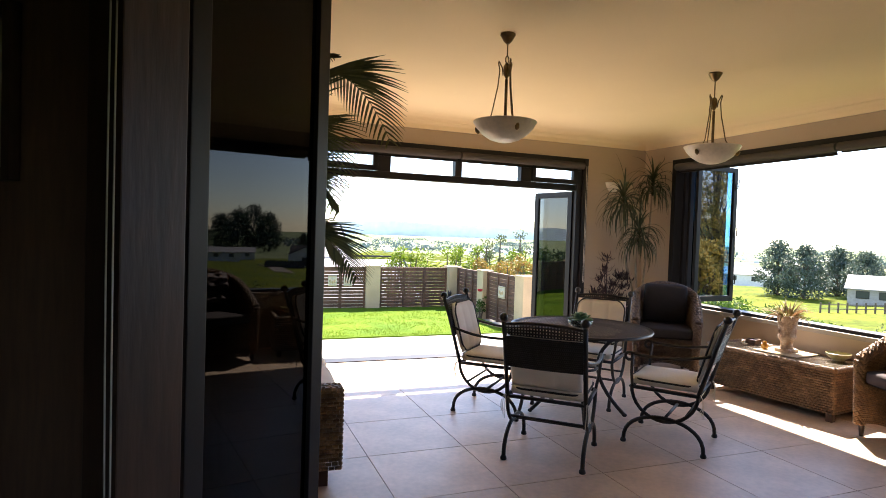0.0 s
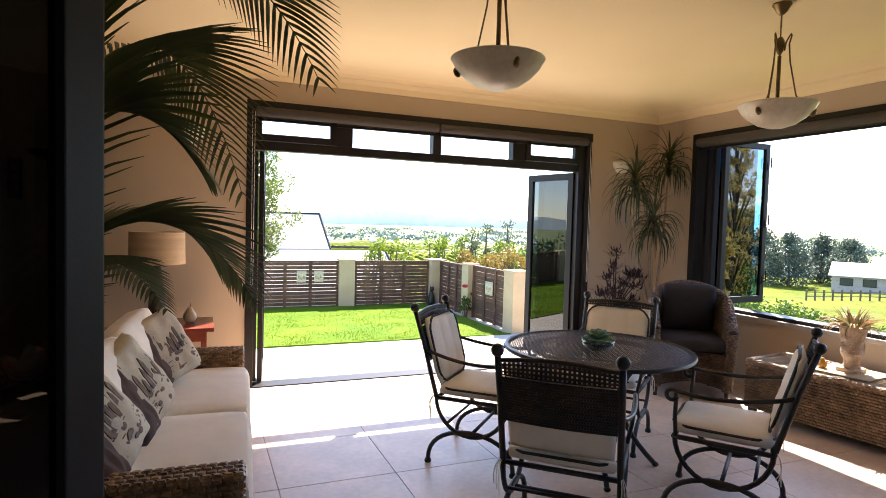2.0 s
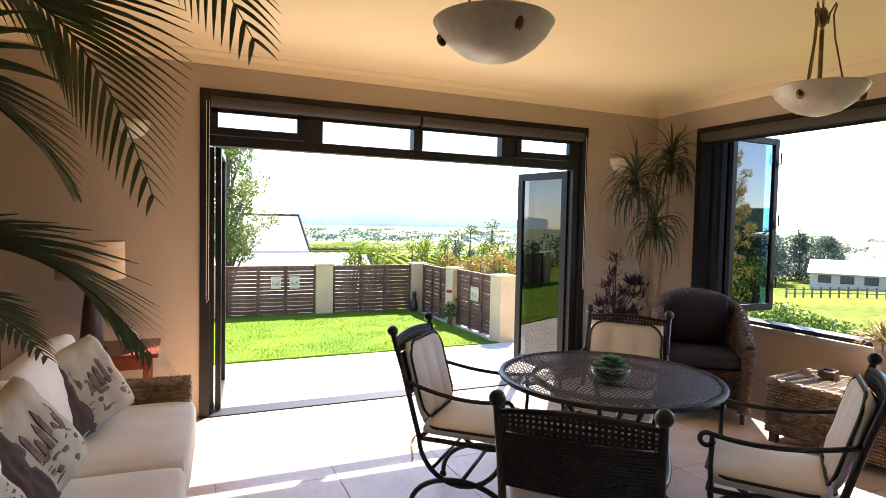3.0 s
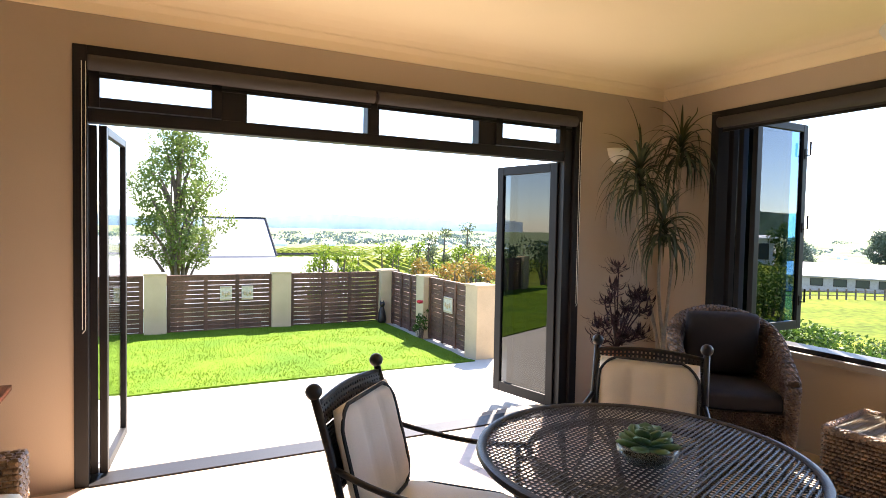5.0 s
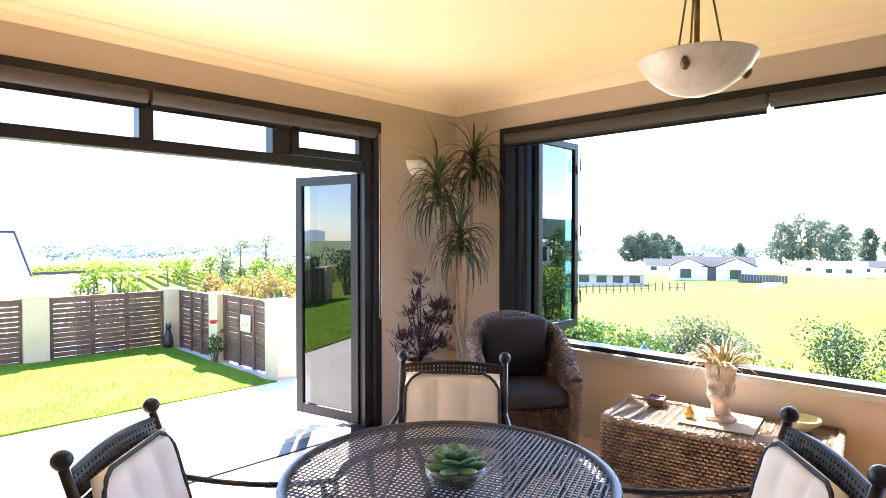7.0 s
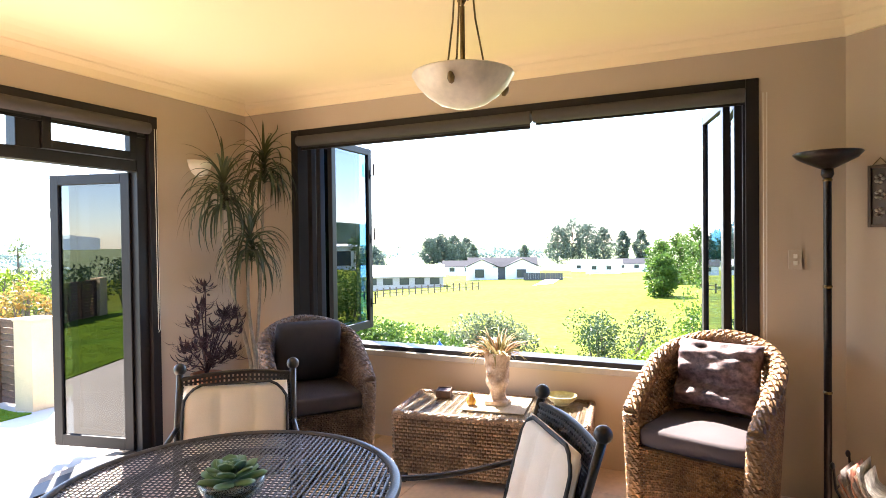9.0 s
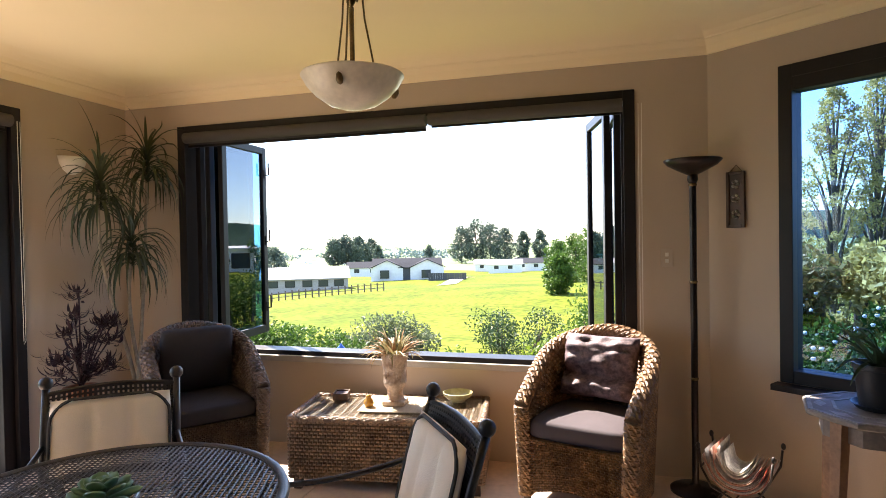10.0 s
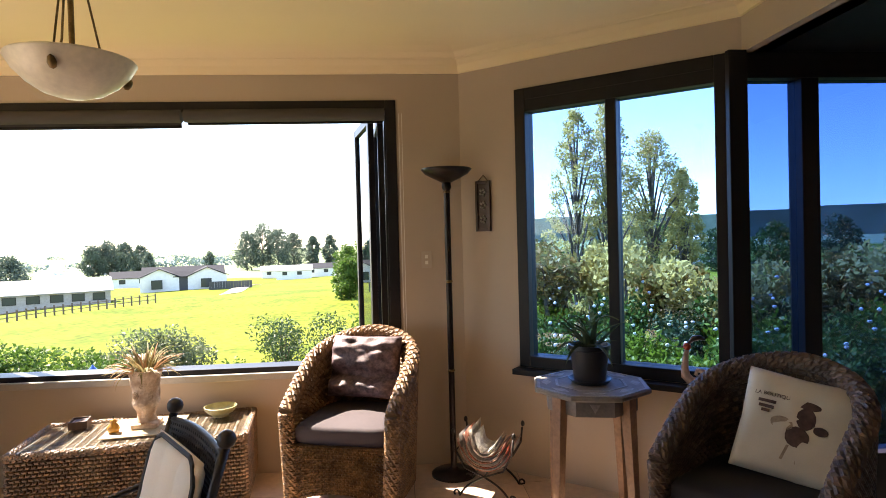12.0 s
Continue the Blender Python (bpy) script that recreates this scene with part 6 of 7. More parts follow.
for px in (-4.85, -2.81, -0.77, 1.27, 3.315, 5.325):
    fence_panel(pose(px + 0.17, FY, 0), 1.70)
fence_panel(pose(FX, 16.66, 0.02, 0, 0, -90), 1.35)
fence_panel(pose(FX, 14.99, 0.05, 0, 0, -90), 1.43)
tagged(part("mowing_kerb", bx(7.20, 7.62, 13.2, 16.7, -0.75, -0.36), M_PAVE), "low concrete kerb under the fence", "kerb", kind="structure")
M_TILEART = mat("cream_ceramic_tile", (0.62, 0.56, 0.44), 0.5, var=0.1, scale=20)
for x, y, rz in ((4.40, FY - 0.035, 0), (4.75, FY - 0.035, 0), (FX - 0.035, 14.25, -90)):
    th = thing("wall_tile", pose(x, y, 0.30, 0, 0, rz), "cream ceramic garden tile with a raised motif hung on the fence", "plaque")
    w = 0.095 if rz == 0 else 0.14
    part("tile", bx(-w, w, -0.02, 0.0, -0.12, 0.12), M_TILEART, th, bevel=0.004)
    for k in range(3):
        part("raised_motif", ball((-w * 0.5 + k * w * 0.5, -0.02, 0.0 - 0.02 * (k % 2)), 0.022, 8, 1.8), M_PLASTER, th, smooth=True)
    for z in (-0.10, 0.10):
        part("border", bx(-w * 0.9, w * 0.9, -0.026, -0.02, z - 0.008, z + 0.008), M_PLASTER, th)
# cat statue: one plain shape
_cat = bmesh.new()
lathe([(0.0001, 0.0), (0.075, 0.0), (0.085, 0.06), (0.07, 0.18), (0.045, 0.27), (0.03, 0.31), (0.0001, 0.32)], 16, None, _cat)
lathe([(0.0001, 0.29), (0.035, 0.30), (0.05, 0.34), (0.045, 0.38), (0.0001, 0.395)], 14, Matrix.Translation((0, -0.015, 0)), _cat)
for s in (-1, 1):
    lathe([(0.018, 0.37), (0.0005, 0.43)], 6, Matrix.Translation((s * 0.03, -0.01, 0)), _cat)
_cs = part("cat_statue", _cat, M_IRON, smooth=True)
_cs.location = (7.16, 16.60, yard_z(16.6) + 0.03)
tagged(_cs, "dark seated cat statue at the fence corner", "statue")


# ---- leaves in bulk ----
def leaf_cloud(pts, size, rs, aspect=0.5, up=0.3):
    """Folded leaf blades at many points: two triangles each."""
    n = len(pts)
    d = rs.normal(size=(n, 3))
    d[:, 2] += up
    d /= np.linalg.norm(d, axis=1)[:, None]
    s = np.cross(d, rs.normal(size=(n, 3)))
    s /= np.linalg.norm(s, axis=1)[:, None]
    sz = (size * rs.uniform(0.6, 1.3, n))[:, None]
    v = np.concatenate([pts, pts + d * sz * 0.5 + s * sz * aspect * 0.5, pts + d * sz, pts + d * sz * 0.5 - s * sz * aspect * 0.5], 1).reshape(-1, 3)
    f = np.arange(4 * n).reshape(-1, 4)
    return v, f


def np_mesh(name, v, f, material):
    me = bpy.data.meshes.new(name)
    me.from_pydata(v.tolist(), [], f.tolist())
    me.materials.append(material)
    return me


M_BARK = mat("tree_bark", (0.16, 0.12, 0.09), 0.9, var=0.25, scale=6, fine=40, bump=0.6)
M_LEAF_G = leafy("tree_leaf", (0.035, 0.085, 0.012), (0.085, 0.15, 0.025), 0.35)
M_LEAF_T = leafy("garden_tree_leaf", (0.075, 0.125, 0.022), (0.17, 0.22, 0.06), 0.4)
M_LEAF_D = leafy("dark_tree_leaf", (0.025, 0.055, 0.020), (0.05, 0.085, 0.03), 0.25)
# leaf colour lightened and greyed to carry distance haze
M_LEAF_H = leafy("haze_greyed_leaf", (0.055, 0.085, 0.065), (0.10, 0.135, 0.10), 0.25)
M_LEAF_Y = leafy("bright_shrub_leaf", (0.10, 0.17, 0.012), (0.16, 0.22, 0.025), 0.4)
M_LEAF_O = leafy("autumn_leaf", (0.30, 0.16, 0.04), (0.16, 0.16, 0.04), 0.35)
M_LEAF_S = leafy("silver_leaf", (0.085, 0.115, 0.055), (0.13, 0.155, 0.08), 0.3)
M_LEAF_W = leafy("willow_leaf", (0.42, 0.33, 0.08), (0.55, 0.45, 0.17), 0.55)


def crown_points(rs, clumps, per, spread):
    out = []
    for c, r in clumps:
        q = rs.normal(size=(per, 3))
        q /= np.linalg.norm(q, axis=1)[:, None]
        q *= (r * rs.uniform(0.35, 1.0, per) ** 0.6)[:, None]
        q[:, 2] *= spread
        out.append(q + np.array(c))
    return np.concatenate(out)


def tree(x, y, z, h, r, label, leaf_mat, seed, stems=1, crown0=0.3, size=0.12, per=160, nclump=26, name="tree", group="", narrow=1.0, category="tree", clump=1.0, limb=1.0):
    rs = np.random.RandomState(seed)
    th = thing(name, pose(x, y, z), label, category, group)
    clumps = []
    for k in range(nclump):
        t = (k + 0.5) / nclump
        zz = h * (crown0 + (1 - crown0) * t)
        prof = math.sin(math.pi * min(1, 0.12 + 0.88 * t) ** narrow) ** 0.7
        a = k * 2.4 + rs.uniform(-0.5, 0.5)
        rr = r * prof * rs.uniform(0.35, 0.85)
        clumps.append(((rr * math.cos(a), rr * math.sin(a), zz), r * clump * rs.uniform(0.24, 0.42)))
    bm = bmesh.new()
    for s in range(stems):
        ox = (s - (stems - 1) / 2) * 0.18 * r
        tube(bm, [(ox * 0.5, 0, -0.3), (ox, 0.05 * s, h * crown0 * 0.7), (ox * 1.4, 0.1 * s, h * 0.6), (ox * 1.2, 0, h * 0.9)], [0.02 * h * limb / max(1, stems ** 0.5) * f for f in (1, 0.75, 0.45, 0.1)], 8)
    for c, q in clumps[::2]:
        tube(bm, [(0, 0, max(0.05 * h, c[2] - 0.28 * h)), (c[0] * 0.5, c[1] * 0.5, c[2] - 0.1 * h), c], [0.012 * h * limb, 0.008 * h * limb, 0.003 * h * limb], 5)
    part("trunk", bm, M_BARK, th, "branching trunk", smooth=True)
    v, f = leaf_cloud(crown_points(rs, clumps, per, 0.8), size, rs)
    new("crown", np_mesh("crown", v, f, leaf_mat)).parent = th
    return th


def shrub(x, y, h, r, label, leaf_mat, seed, size=0.07, per=130, nclump=12, name="shrub", z=None, zlo=0.25, group="garden shrubs"):
    rs = np.random.RandomState(seed)
    z = ground_z(x, y) if z is None else z
    th = thing(name, pose(x, y, z), label, "shrub", group)
    clumps = [((r * rs.uniform(0, 0.75) * math.cos(k * 2.4), r * rs.uniform(0, 0.75) * math.sin(k * 2.4), h * rs.uniform(zlo, 0.85)), min(r, h) * rs.uniform(0.25, 0.42)) for k in range(nclump)]
    bm = bmesh.new()
    for c, q in clumps:
        tube(bm, [(0, 0, -0.2), (c[0] * 0.6, c[1] * 0.6, c[2] * 0.6), c], [0.02 * h, 0.012 * h, 0.004 * h], 5)
    part("branching_stem", bm, M_BARK, th)
    v, f = leaf_cloud(crown_points(rs, clumps, per, 0.9), size, rs)
    new("foliage", np_mesh("foliage", v, f, leaf_mat)).parent = th
    return th


# garden trees and shrubs beyond the north fence
tree(3.85, 22.0, -1.6, 5.25, 1.2, "young multi-stemmed tree with small bright leaves behind the fence", M_LEAF_T, 1, 2, 0.40, 0.085, 330, 42)
for k in range(9):
    shrub(6.9 + k * 0.62, 20.6 + 0.2 * (k % 3), 2.95 + 0.25 * (k % 2), 0.6, "bright lime-green hedge shrub beyond the fence", M_LEAF_Y, 20 + k, 0.09, 90, 10)
for k in range(7):
    shrub(10.3 + k * 0.75, 21.6 + 0.3 * (k % 2), 3.5 + 0.35 * (k % 3), 0.65, "grey-green feathery shrub beyond the fence", M_LEAF_S, 40 + k, 0.10, 90, 10)
for k in range(6):
    shrub(7.85 + 0.12 * (k % 2), 13.9 + k * 0.55, 1.62 + 0.12 * (k % 3), 0.40, "rust and green climber spilling over the fence", M_LEAF_O, 60 + k, 0.06, 110, 10, z=-0.6)
for k in range(3):
    shrub(8.0 + 0.3 * k, 13.1 - 0.2 * k, 0.95, 0.34, "dark clipped shrub beside the patio corner", M_LEAF_D, 70 + k, 0.05, 150, 10, z=-0.6)
rb = shrub(7.24, 15.0, 0.66, 0.18, "climbing rose with a red bloom on the fence post", M_LEAF_G, 77, 0.05, 50, 8, z=-0.36, name="rose_bush")
M_ROSE = mat("rose_petal", (0.55, 0.02, 0.04), 0.5, var=0.2, scale=30)
for k in range(6):
    part("petal", lathe([(0.0001, -0.02), (0.03, 0.0), (0.035, 0.03)], 8, Matrix.Translation((-0.05 + 0.02 * math.cos(k), -0.06 + 0.02 * math.sin(k), 0.62)) @ Matrix.Rotation(0.5, 4, (math.cos(k), math.sin(k), 0))), M_ROSE, rb, "red rose petal")
M_ROCK = mat("grey_rock", (0.30, 0.29, 0.28), 0.9, var=0.2, scale=12, bump=0.5)
for k, (x, y, r) in enumerate(((7.62, 13.32, 0.11), (7.80, 13.22, 0.09), (7.72, 13.10, 0.07))):
    bm = ball((0, 0, 0), r, 10, 0.7)
    for v in bm.verts:
        v.co *= 1 + 0.25 * noise.noise(v.co * 14 + Vector((k, 0, 0)))
    ob = part("garden_rock", bm, M_ROCK, smooth=True)
    ob.location = (x, y, yard_z(13.3) + r * 0.5)
    tagged(ob, "rounded grey garden rock at the patio corner", "rock", "rocks at the patio corner")

# ---- houses ----
M_ROOF = mat("pale_roof", (0.28, 0.28, 0.29), 0.7, var=0.06, scale=2, fine=20)
M_ROOFD = mat("slate_roof", (0.035, 0.037, 0.043), 0.9, var=0.1, scale=2, fine=20, spec=0.1)
M_RENDER = mat("white_render", (0.78, 0.76, 0.72), 0.8, var=0.04, scale=2, fine=40)
M_BRICK = mat("grey_brick", (0.40, 0.36, 0.33), 0.9, var=0.1, scale=3, fine=20)
M_DARKCLAD = mat("dark_cladding", (0.06, 0.06, 0.065), 0.7, var=0.1)
M_DGLASS = mat("dark_window", (0.04, 0.05, 0.06), 0.1, var=0.05)


def gable(bm, x0, x1, y0, y1, z0, z1, eave=0.4, t=0.12):
    """A pitched roof, ridge along x."""
    ym = (y0 + y1) / 2
    a, b = y0 - eave, y1 + eave
    pr = [(a, z0), (ym, z1), (b, z0), (b, z0 - t), (ym, z1 - t), (a, z0 - t)]
    l = [bm.verts.new((x0 - eave, y, z)) for y, z in pr]
    r = [bm.verts.new((x1 + eave, y, z)) for y, z in pr]
    for i in range(6):
        j = (i + 1) % 6
        bm.faces.new((l[i], l[j], r[j], r[i]))
    for q in (l, r):
        bm.faces.new((q[0], q[1], q[4], q[5])), bm.faces.new((q[1], q[2], q[3], q[4]))
    return bm


def gable_wall(bm, x0, x1, y0, y1, zb, z0, z1):
    box(bm, x0, x1, y0, y1, zb, z0 - 0.1)
    ym = (y0 + y1) / 2
    for x in (x0, x1):
        a = [bm.verts.new(p) for p in ((x, y0, z0 - 0.1), (x, y1, z0 - 0.1), (x, ym, z1 - 0.15))]
        bm.faces.new(a)
    return bm


def house(m, label, wings, roof_mat, wall_mat, windows):
    th = thing("house", m, label, "house")
    for w in wings:
        x0, x1, y0, y1, zb, z0, z1, rot = w
        rm = pose((x0 + x1) / 2, (y0 + y1) / 2, 0, 0, 0, rot)
        hx, hy = (x1 - x0) / 2, (y1 - y0) / 2
        b1, b2 = gable_wall(bmesh.new(), -hx, hx, -hy, hy, zb, z0, z1), gable(bmesh.new(), -hx, hx, -hy, hy, z0, z1)
        bmesh.ops.transform(b1, matrix=rm, verts=b1.verts), bmesh.ops.transform(b2, matrix=rm, verts=b2.verts)
        part("wall", b1, wall_mat, th)
        part("roof", b2, roof_mat, th)
    for (x0, x1, z0, z1, y) in windows:
        w = part("window", bx(x0, x1, y - 0.06, y - 0.01, z0, z1), M_ALU, th)
        part("pane", bx(x0 + 0.08, x1 - 0.08, y - 0.075, y - 0.06, z0 + 0.08, z1 - 0.08), M_DGLASS, w)
    return th


_wh = house(pose(0, 36, 0), "white neighbouring house with pale metal roofs below the lawn", ((-9.0, 5.6, -1.0, 6.0, -5, -0.9, 0.75, 0), (5.9, 7.9, -2.6, 2.6, -5, 0.05, 1.72, 0), (-8.0, 10.2, -7.0, -2.0, -5, -1.5, 0.05, 0)), M_ROOF, M_RENDER, ((-1.0, 1.0, -3.4, -2.0, -7.0), (5, 7, -3.4, -2.2, -7.0)))


for _a, _b in (((5.45, 0, 1.75), (8.32, 0, 1.75)), ((8.32, 0, 1.75), (8.32, -3.02, 0.06)), ((5.45, 0, 1.75), (5.45, -3.02, 0.06)), ((8.3, -2.3, 0.1), (10.65, -2.3, 0.1)), ((10.62, -4.5, 0.08), (10.62, -7.4, -1.45))):
    part("barge_board", tube(bmesh.new(), [_a, _b], 0.045, 5), M_ROOFD, _wh, "thin grey roof edge")
part("gable_end", bx(7.92, 7.96, -2.2, 2.2, -1.2, 0.1), M_PLASTER, _wh, "cream gable wall")


def east(px, d):
    """A place on the eastern slope: bearing in degrees clockwise from north, and distance from the room."""
    x, y = 3.3 + d * math.sin(radians(px)), 6.0 + d * math.cos(radians(px))
    return x, y, ground_z(x, y)


x, y, z = east(60.9, 104)
house(pose(x, y, z, 0, 0, -61), "long low grey brick house with a pale roof on the slope", ((-7.5, 6.5, -4, 4, -2, 2.2, 4.0, 0),), M_ROOF, M_BRICK, tuple((a, a + 1.6, 0.8, 1.9, -4.0) for a in (-6.5, -3.8, -1.0, 1.6, 4.2)))
x, y, z = east(70.4, 134)
_nh = house(pose(x, y, z + 0.4, 0, 0, -70), "new white gabled house with dark cladding on the hill", ((-7.5, 7.5, -3, 4, -2, 2.5, 4.4, 0), (-7.2, -1.8, -6.0, 1.0, -2, 2.5, 4.2, 90), (1.6, 7.0, -6.4, 1.0, -2, 2.5, 4.3, 90)), M_ROOFD, M_RENDER, ((-6.0, -4.0, 0.2, 2.0, -6.22), (3.0, 5.0, 0.2, 2.0, -6.75), (-1.3, -0.1, 0.2, 2.1, -3.0), (0.2, 1.2, 0.2, 2.1, -3.0)))
part("porch", bx(-1.8, 1.6, -5.0, -2.9, -1.0, 2.45), M_DARKCLAD, _nh, "dark clad entrance porch")
part("porch_roof", gable(bmesh.new(), -1.9, 1.7, -5.1, -2.0, 2.5, 3.5, 0.2), M_ROOFD, _nh)
x, y, z = east(74.3, 122)
th = thing("timber_fence", pose(x, y, z, 0, 0, -80), "dark close-boarded fence beside the drive", "fence")
for k in range(16):
    part("board", bx(-4 + k * 0.5, -3.53 + k * 0.5, -0.03, 0.03, -0.6, 1.5), M_DARKCLAD, th)
dv = bmesh.new()
_vs = []
for i in range(9):
    a = 74.2 + i * 0.28
    x, y, z = east(a, 104 + i * 5)
    _vs.append((dv.verts.new((x - 2.2, y + 1.2, z + 0.12)), dv.verts.new((x + 2.2, y - 1.2, z + 0.12))))
for a, b in zip(_vs, _vs[1:]):
    dv.faces.new((a[0], a[1], b[1], b[0]))
bmesh.ops.solidify(dv, geom=dv.faces[:], thickness=0.2)
tagged(part("road", dv, M_PAVE), "pale concrete drive up to the new house", "road", kind="structure")
for i, (a, d) in enumerate(((66.5, 190), (80.0, 215), (82.5, 225), (78.5, 240), (54.0, 150), (49.0, 170))):
    x, y, z = east(a, d)
    house(pose(x, y, z + 0.8, 0, 0, -a), "far house with a pale roof among trees", ((-6, 6, -3.5, 3.5, -2, 2.4, 4.2, 0),), M_ROOF if i % 2 else M_ROOFD, M_RENDER, ((-4, -2.4, 0.8, 2.0, -3.5), (1, 2.6, 0.8, 2.0, -3.5)))
# post fence on the slope
th = thing("field_fence", pose(0, 0, 0), "low timber field fence across the grass slope", "fence")
pts = [east(55 + i * 0.62, 76 + i * 0.4) for i in range(22)]
for p in pts:
    part("post", bx(p[0] - 0.07, p[0] + 0.07, p[1] - 0.07, p[1] + 0.07, p[2] - 0.3, p[2] + 1.2), M_BARK, th)
for a, b in zip(pts, pts[1:]):
    for dz in (0.45, 0.95):
        part("rail", tube(bmesh.new(), [(a[0], a[1], a[2] + dz), (b[0], b[1], b[2] + dz)], 0.045, 4), M_BARK, th)

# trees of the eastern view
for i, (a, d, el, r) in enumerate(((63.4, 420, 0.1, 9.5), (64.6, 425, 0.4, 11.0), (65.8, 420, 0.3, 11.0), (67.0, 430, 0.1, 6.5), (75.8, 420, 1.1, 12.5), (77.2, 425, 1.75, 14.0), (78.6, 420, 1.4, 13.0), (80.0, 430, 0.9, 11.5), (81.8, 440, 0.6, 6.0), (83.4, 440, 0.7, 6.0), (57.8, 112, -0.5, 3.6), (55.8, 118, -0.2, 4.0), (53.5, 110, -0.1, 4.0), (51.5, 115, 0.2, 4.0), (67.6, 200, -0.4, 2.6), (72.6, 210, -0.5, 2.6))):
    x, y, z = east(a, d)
    tree(x, y, z - 0.5, 1.54 + d * math.tan(radians(el)) - z, r, "far tree at the edge of the plain, haze in its colour", M_LEAF_H, 100 + i, 1, 0.12, 1.3 if d > 300 else 0.45, 170, 28, group="far trees")
for i, (a, d, h, r) in enumerate(((85.0, 66, 4.3, 1.8), (85.0, 100, 6.6, 2.6), (86.6, 94, 7.4, 2.8), (88.3, 84, 8.0, 3.0), (90.8, 62, 6.0, 3.0))):
    x, y, z = east(a, d)
    tree(x, y, z - 0.2, h, r, "rounded green tree on the grass slope", M_LEAF_G, 130 + i, 1, 0.10, 0.36, 170, 26, group="trees on the slope")
for i, (a, d, h, r, mt) in enumerate(((57.5, 11.5, 1.9, 0.9, M_LEAF_G), (61.5, 11.0, 1.7, 0.8, M_LEAF_G), (66.0, 12.0, 2.0, 0.9, M_LEAF_S), (69.0, 12.0, 2.2, 0.9, M_LEAF_S), (73.5, 11.5, 1.5, 0.8, M_LEAF_G), (77.0, 11.0, 1.5, 0.8, M_LEAF_S), (80.5, 10.5, 1.5, 0.8, M_LEAF_Y), (83.8, 10.5, 1.55, 1.0, M_LEAF_Y), (87.0, 10.2, 1.6, 1.1, M_LEAF_Y), (79.2, 15.0, 2.1, 1.3, M_LEAF_D), (90.5, 13.0, 2.4, 1.3, M_LEAF_G), (94.0, 11.0, 2.2, 1.1, M_LEAF_G), (54.0, 11.5, 1.8, 0.9, M_LEAF_G), (50.0, 11.0, 1.7, 0.9, M_LEAF_G))):
    x, y, z = east(a, d)
    shrub(x, y, h * 1.36, r * 1.15, "leafy garden shrub below the east window", mt, 150 + i, 0.075, 330, 40, zlo=0.0)
for i in range(17):
    a, d = 66.0 + i * 1.9, 7.6 + 0.5 * (i % 3)
    x, y, z = east(a, d)
    el = -11.8 + 0.5 * math.sin(i * 1.3) + 1.7 * (i > 4)
    shrub(x, y, (1.54 + d * math.tan(radians(el)) - z) / 1.05, 0.5, "low bright hedge shrub under the east window", (M_LEAF_Y, M_LEAF_G, M_LEAF_Y, M_LEAF_S)[i % 4], 340 + i, 0.07, 240, 24, zlo=0.3)
# garden light with a blue cap
x, y, z = east(62.9, 9.6)
gl = thing("garden_light", pose(x, y, z), "garden post light with a blue cap and clear lantern", "lamp")
M_BLUE = mat("blue_enamel", (0.03, 0.10, 0.35), 0.3, var=0.1)
gh = -0.16 - z
part("post", lathe([(0.02, -0.3), (0.02, gh - 0.18)], 10), M_ALU, gl)
part("lantern", lathe([(0.03, gh - 0.18), (0.06, gh - 0.15), (0.065, gh - 0.05), (0.0001, gh - 0.05)], 12), M_WHITEPL, gl, "white lantern", smooth=40)
part("cap", lathe([(0.10, gh - 0.06), (0.07, gh - 0.01), (0.02, gh + 0.05), (0.0001, gh + 0.08)], 14), M_BLUE, gl, "blue enamel cap", smooth=40)

# trees and shrubs beyond the bay window
for i, (a, d, el, r, c0, mt, nm) in enumerate(((107.0, 15, 11.2, 1.0, 0.30, M_LEAF_W, "tall pale spire-shaped tree outside the bay window"), (109.9, 15.5, 11.8, 1.2, 0.30, M_LEAF_W, "broad pale poplar outside the bay window"), (113.8, 16, 8.6, 1.35, 0.42, M_LEAF_W, "wispy leaning young tree outside the bay window"), (116.4, 16.5, 5.2, 0.65, 0.45, M_LEAF_W, "small leafy tree outside the bay window"))):
    x, y, z = east(a, d)
    tree(x, y, z - 0.2, 1.87 + d * math.tan(radians(el)) - z, r, nm, mt, 180 + i, 1, c0 - 0.12, 0.075, 120, 84, narrow=0.8, clump=0.50, limb=0.5)
for i, (a, d, el, r) in enumerate(((100.5, 10.0, 1.0, 1.0), (104.5, 9.6, 0.6, 1.0), (108.0, 10.2, 0.2, 0.95), (111.5, 9.4, -0.6, 0.9), (115.0, 9.8, -1.4, 0.9), (119.0, 9.4, -2.2, 0.9), (123.5, 9.6, -2.6, 0.9), (128.0, 9.8, -1.2, 1.0), (132.5, 10.2, -0.6, 1.1), (137.5, 10.0, -1.0, 1.1))):
    x, y, z = east(a, d)
    shrub(x, y, (1.67 + d * math.tan(radians(el)) - z) / 1.05, r, "arching golden-green shrub with narrow drooping leaves", M_LEAF_W if i % 3 != 1 else M_LEAF_O, 320 + i, 0.12, 260, 20, zlo=0.08)
M_PETAL = mat("white_petal", (0.80, 0.78, 0.72), 0.6, var=0.05, scale=20)
_rs = np.random.RandomState(77)
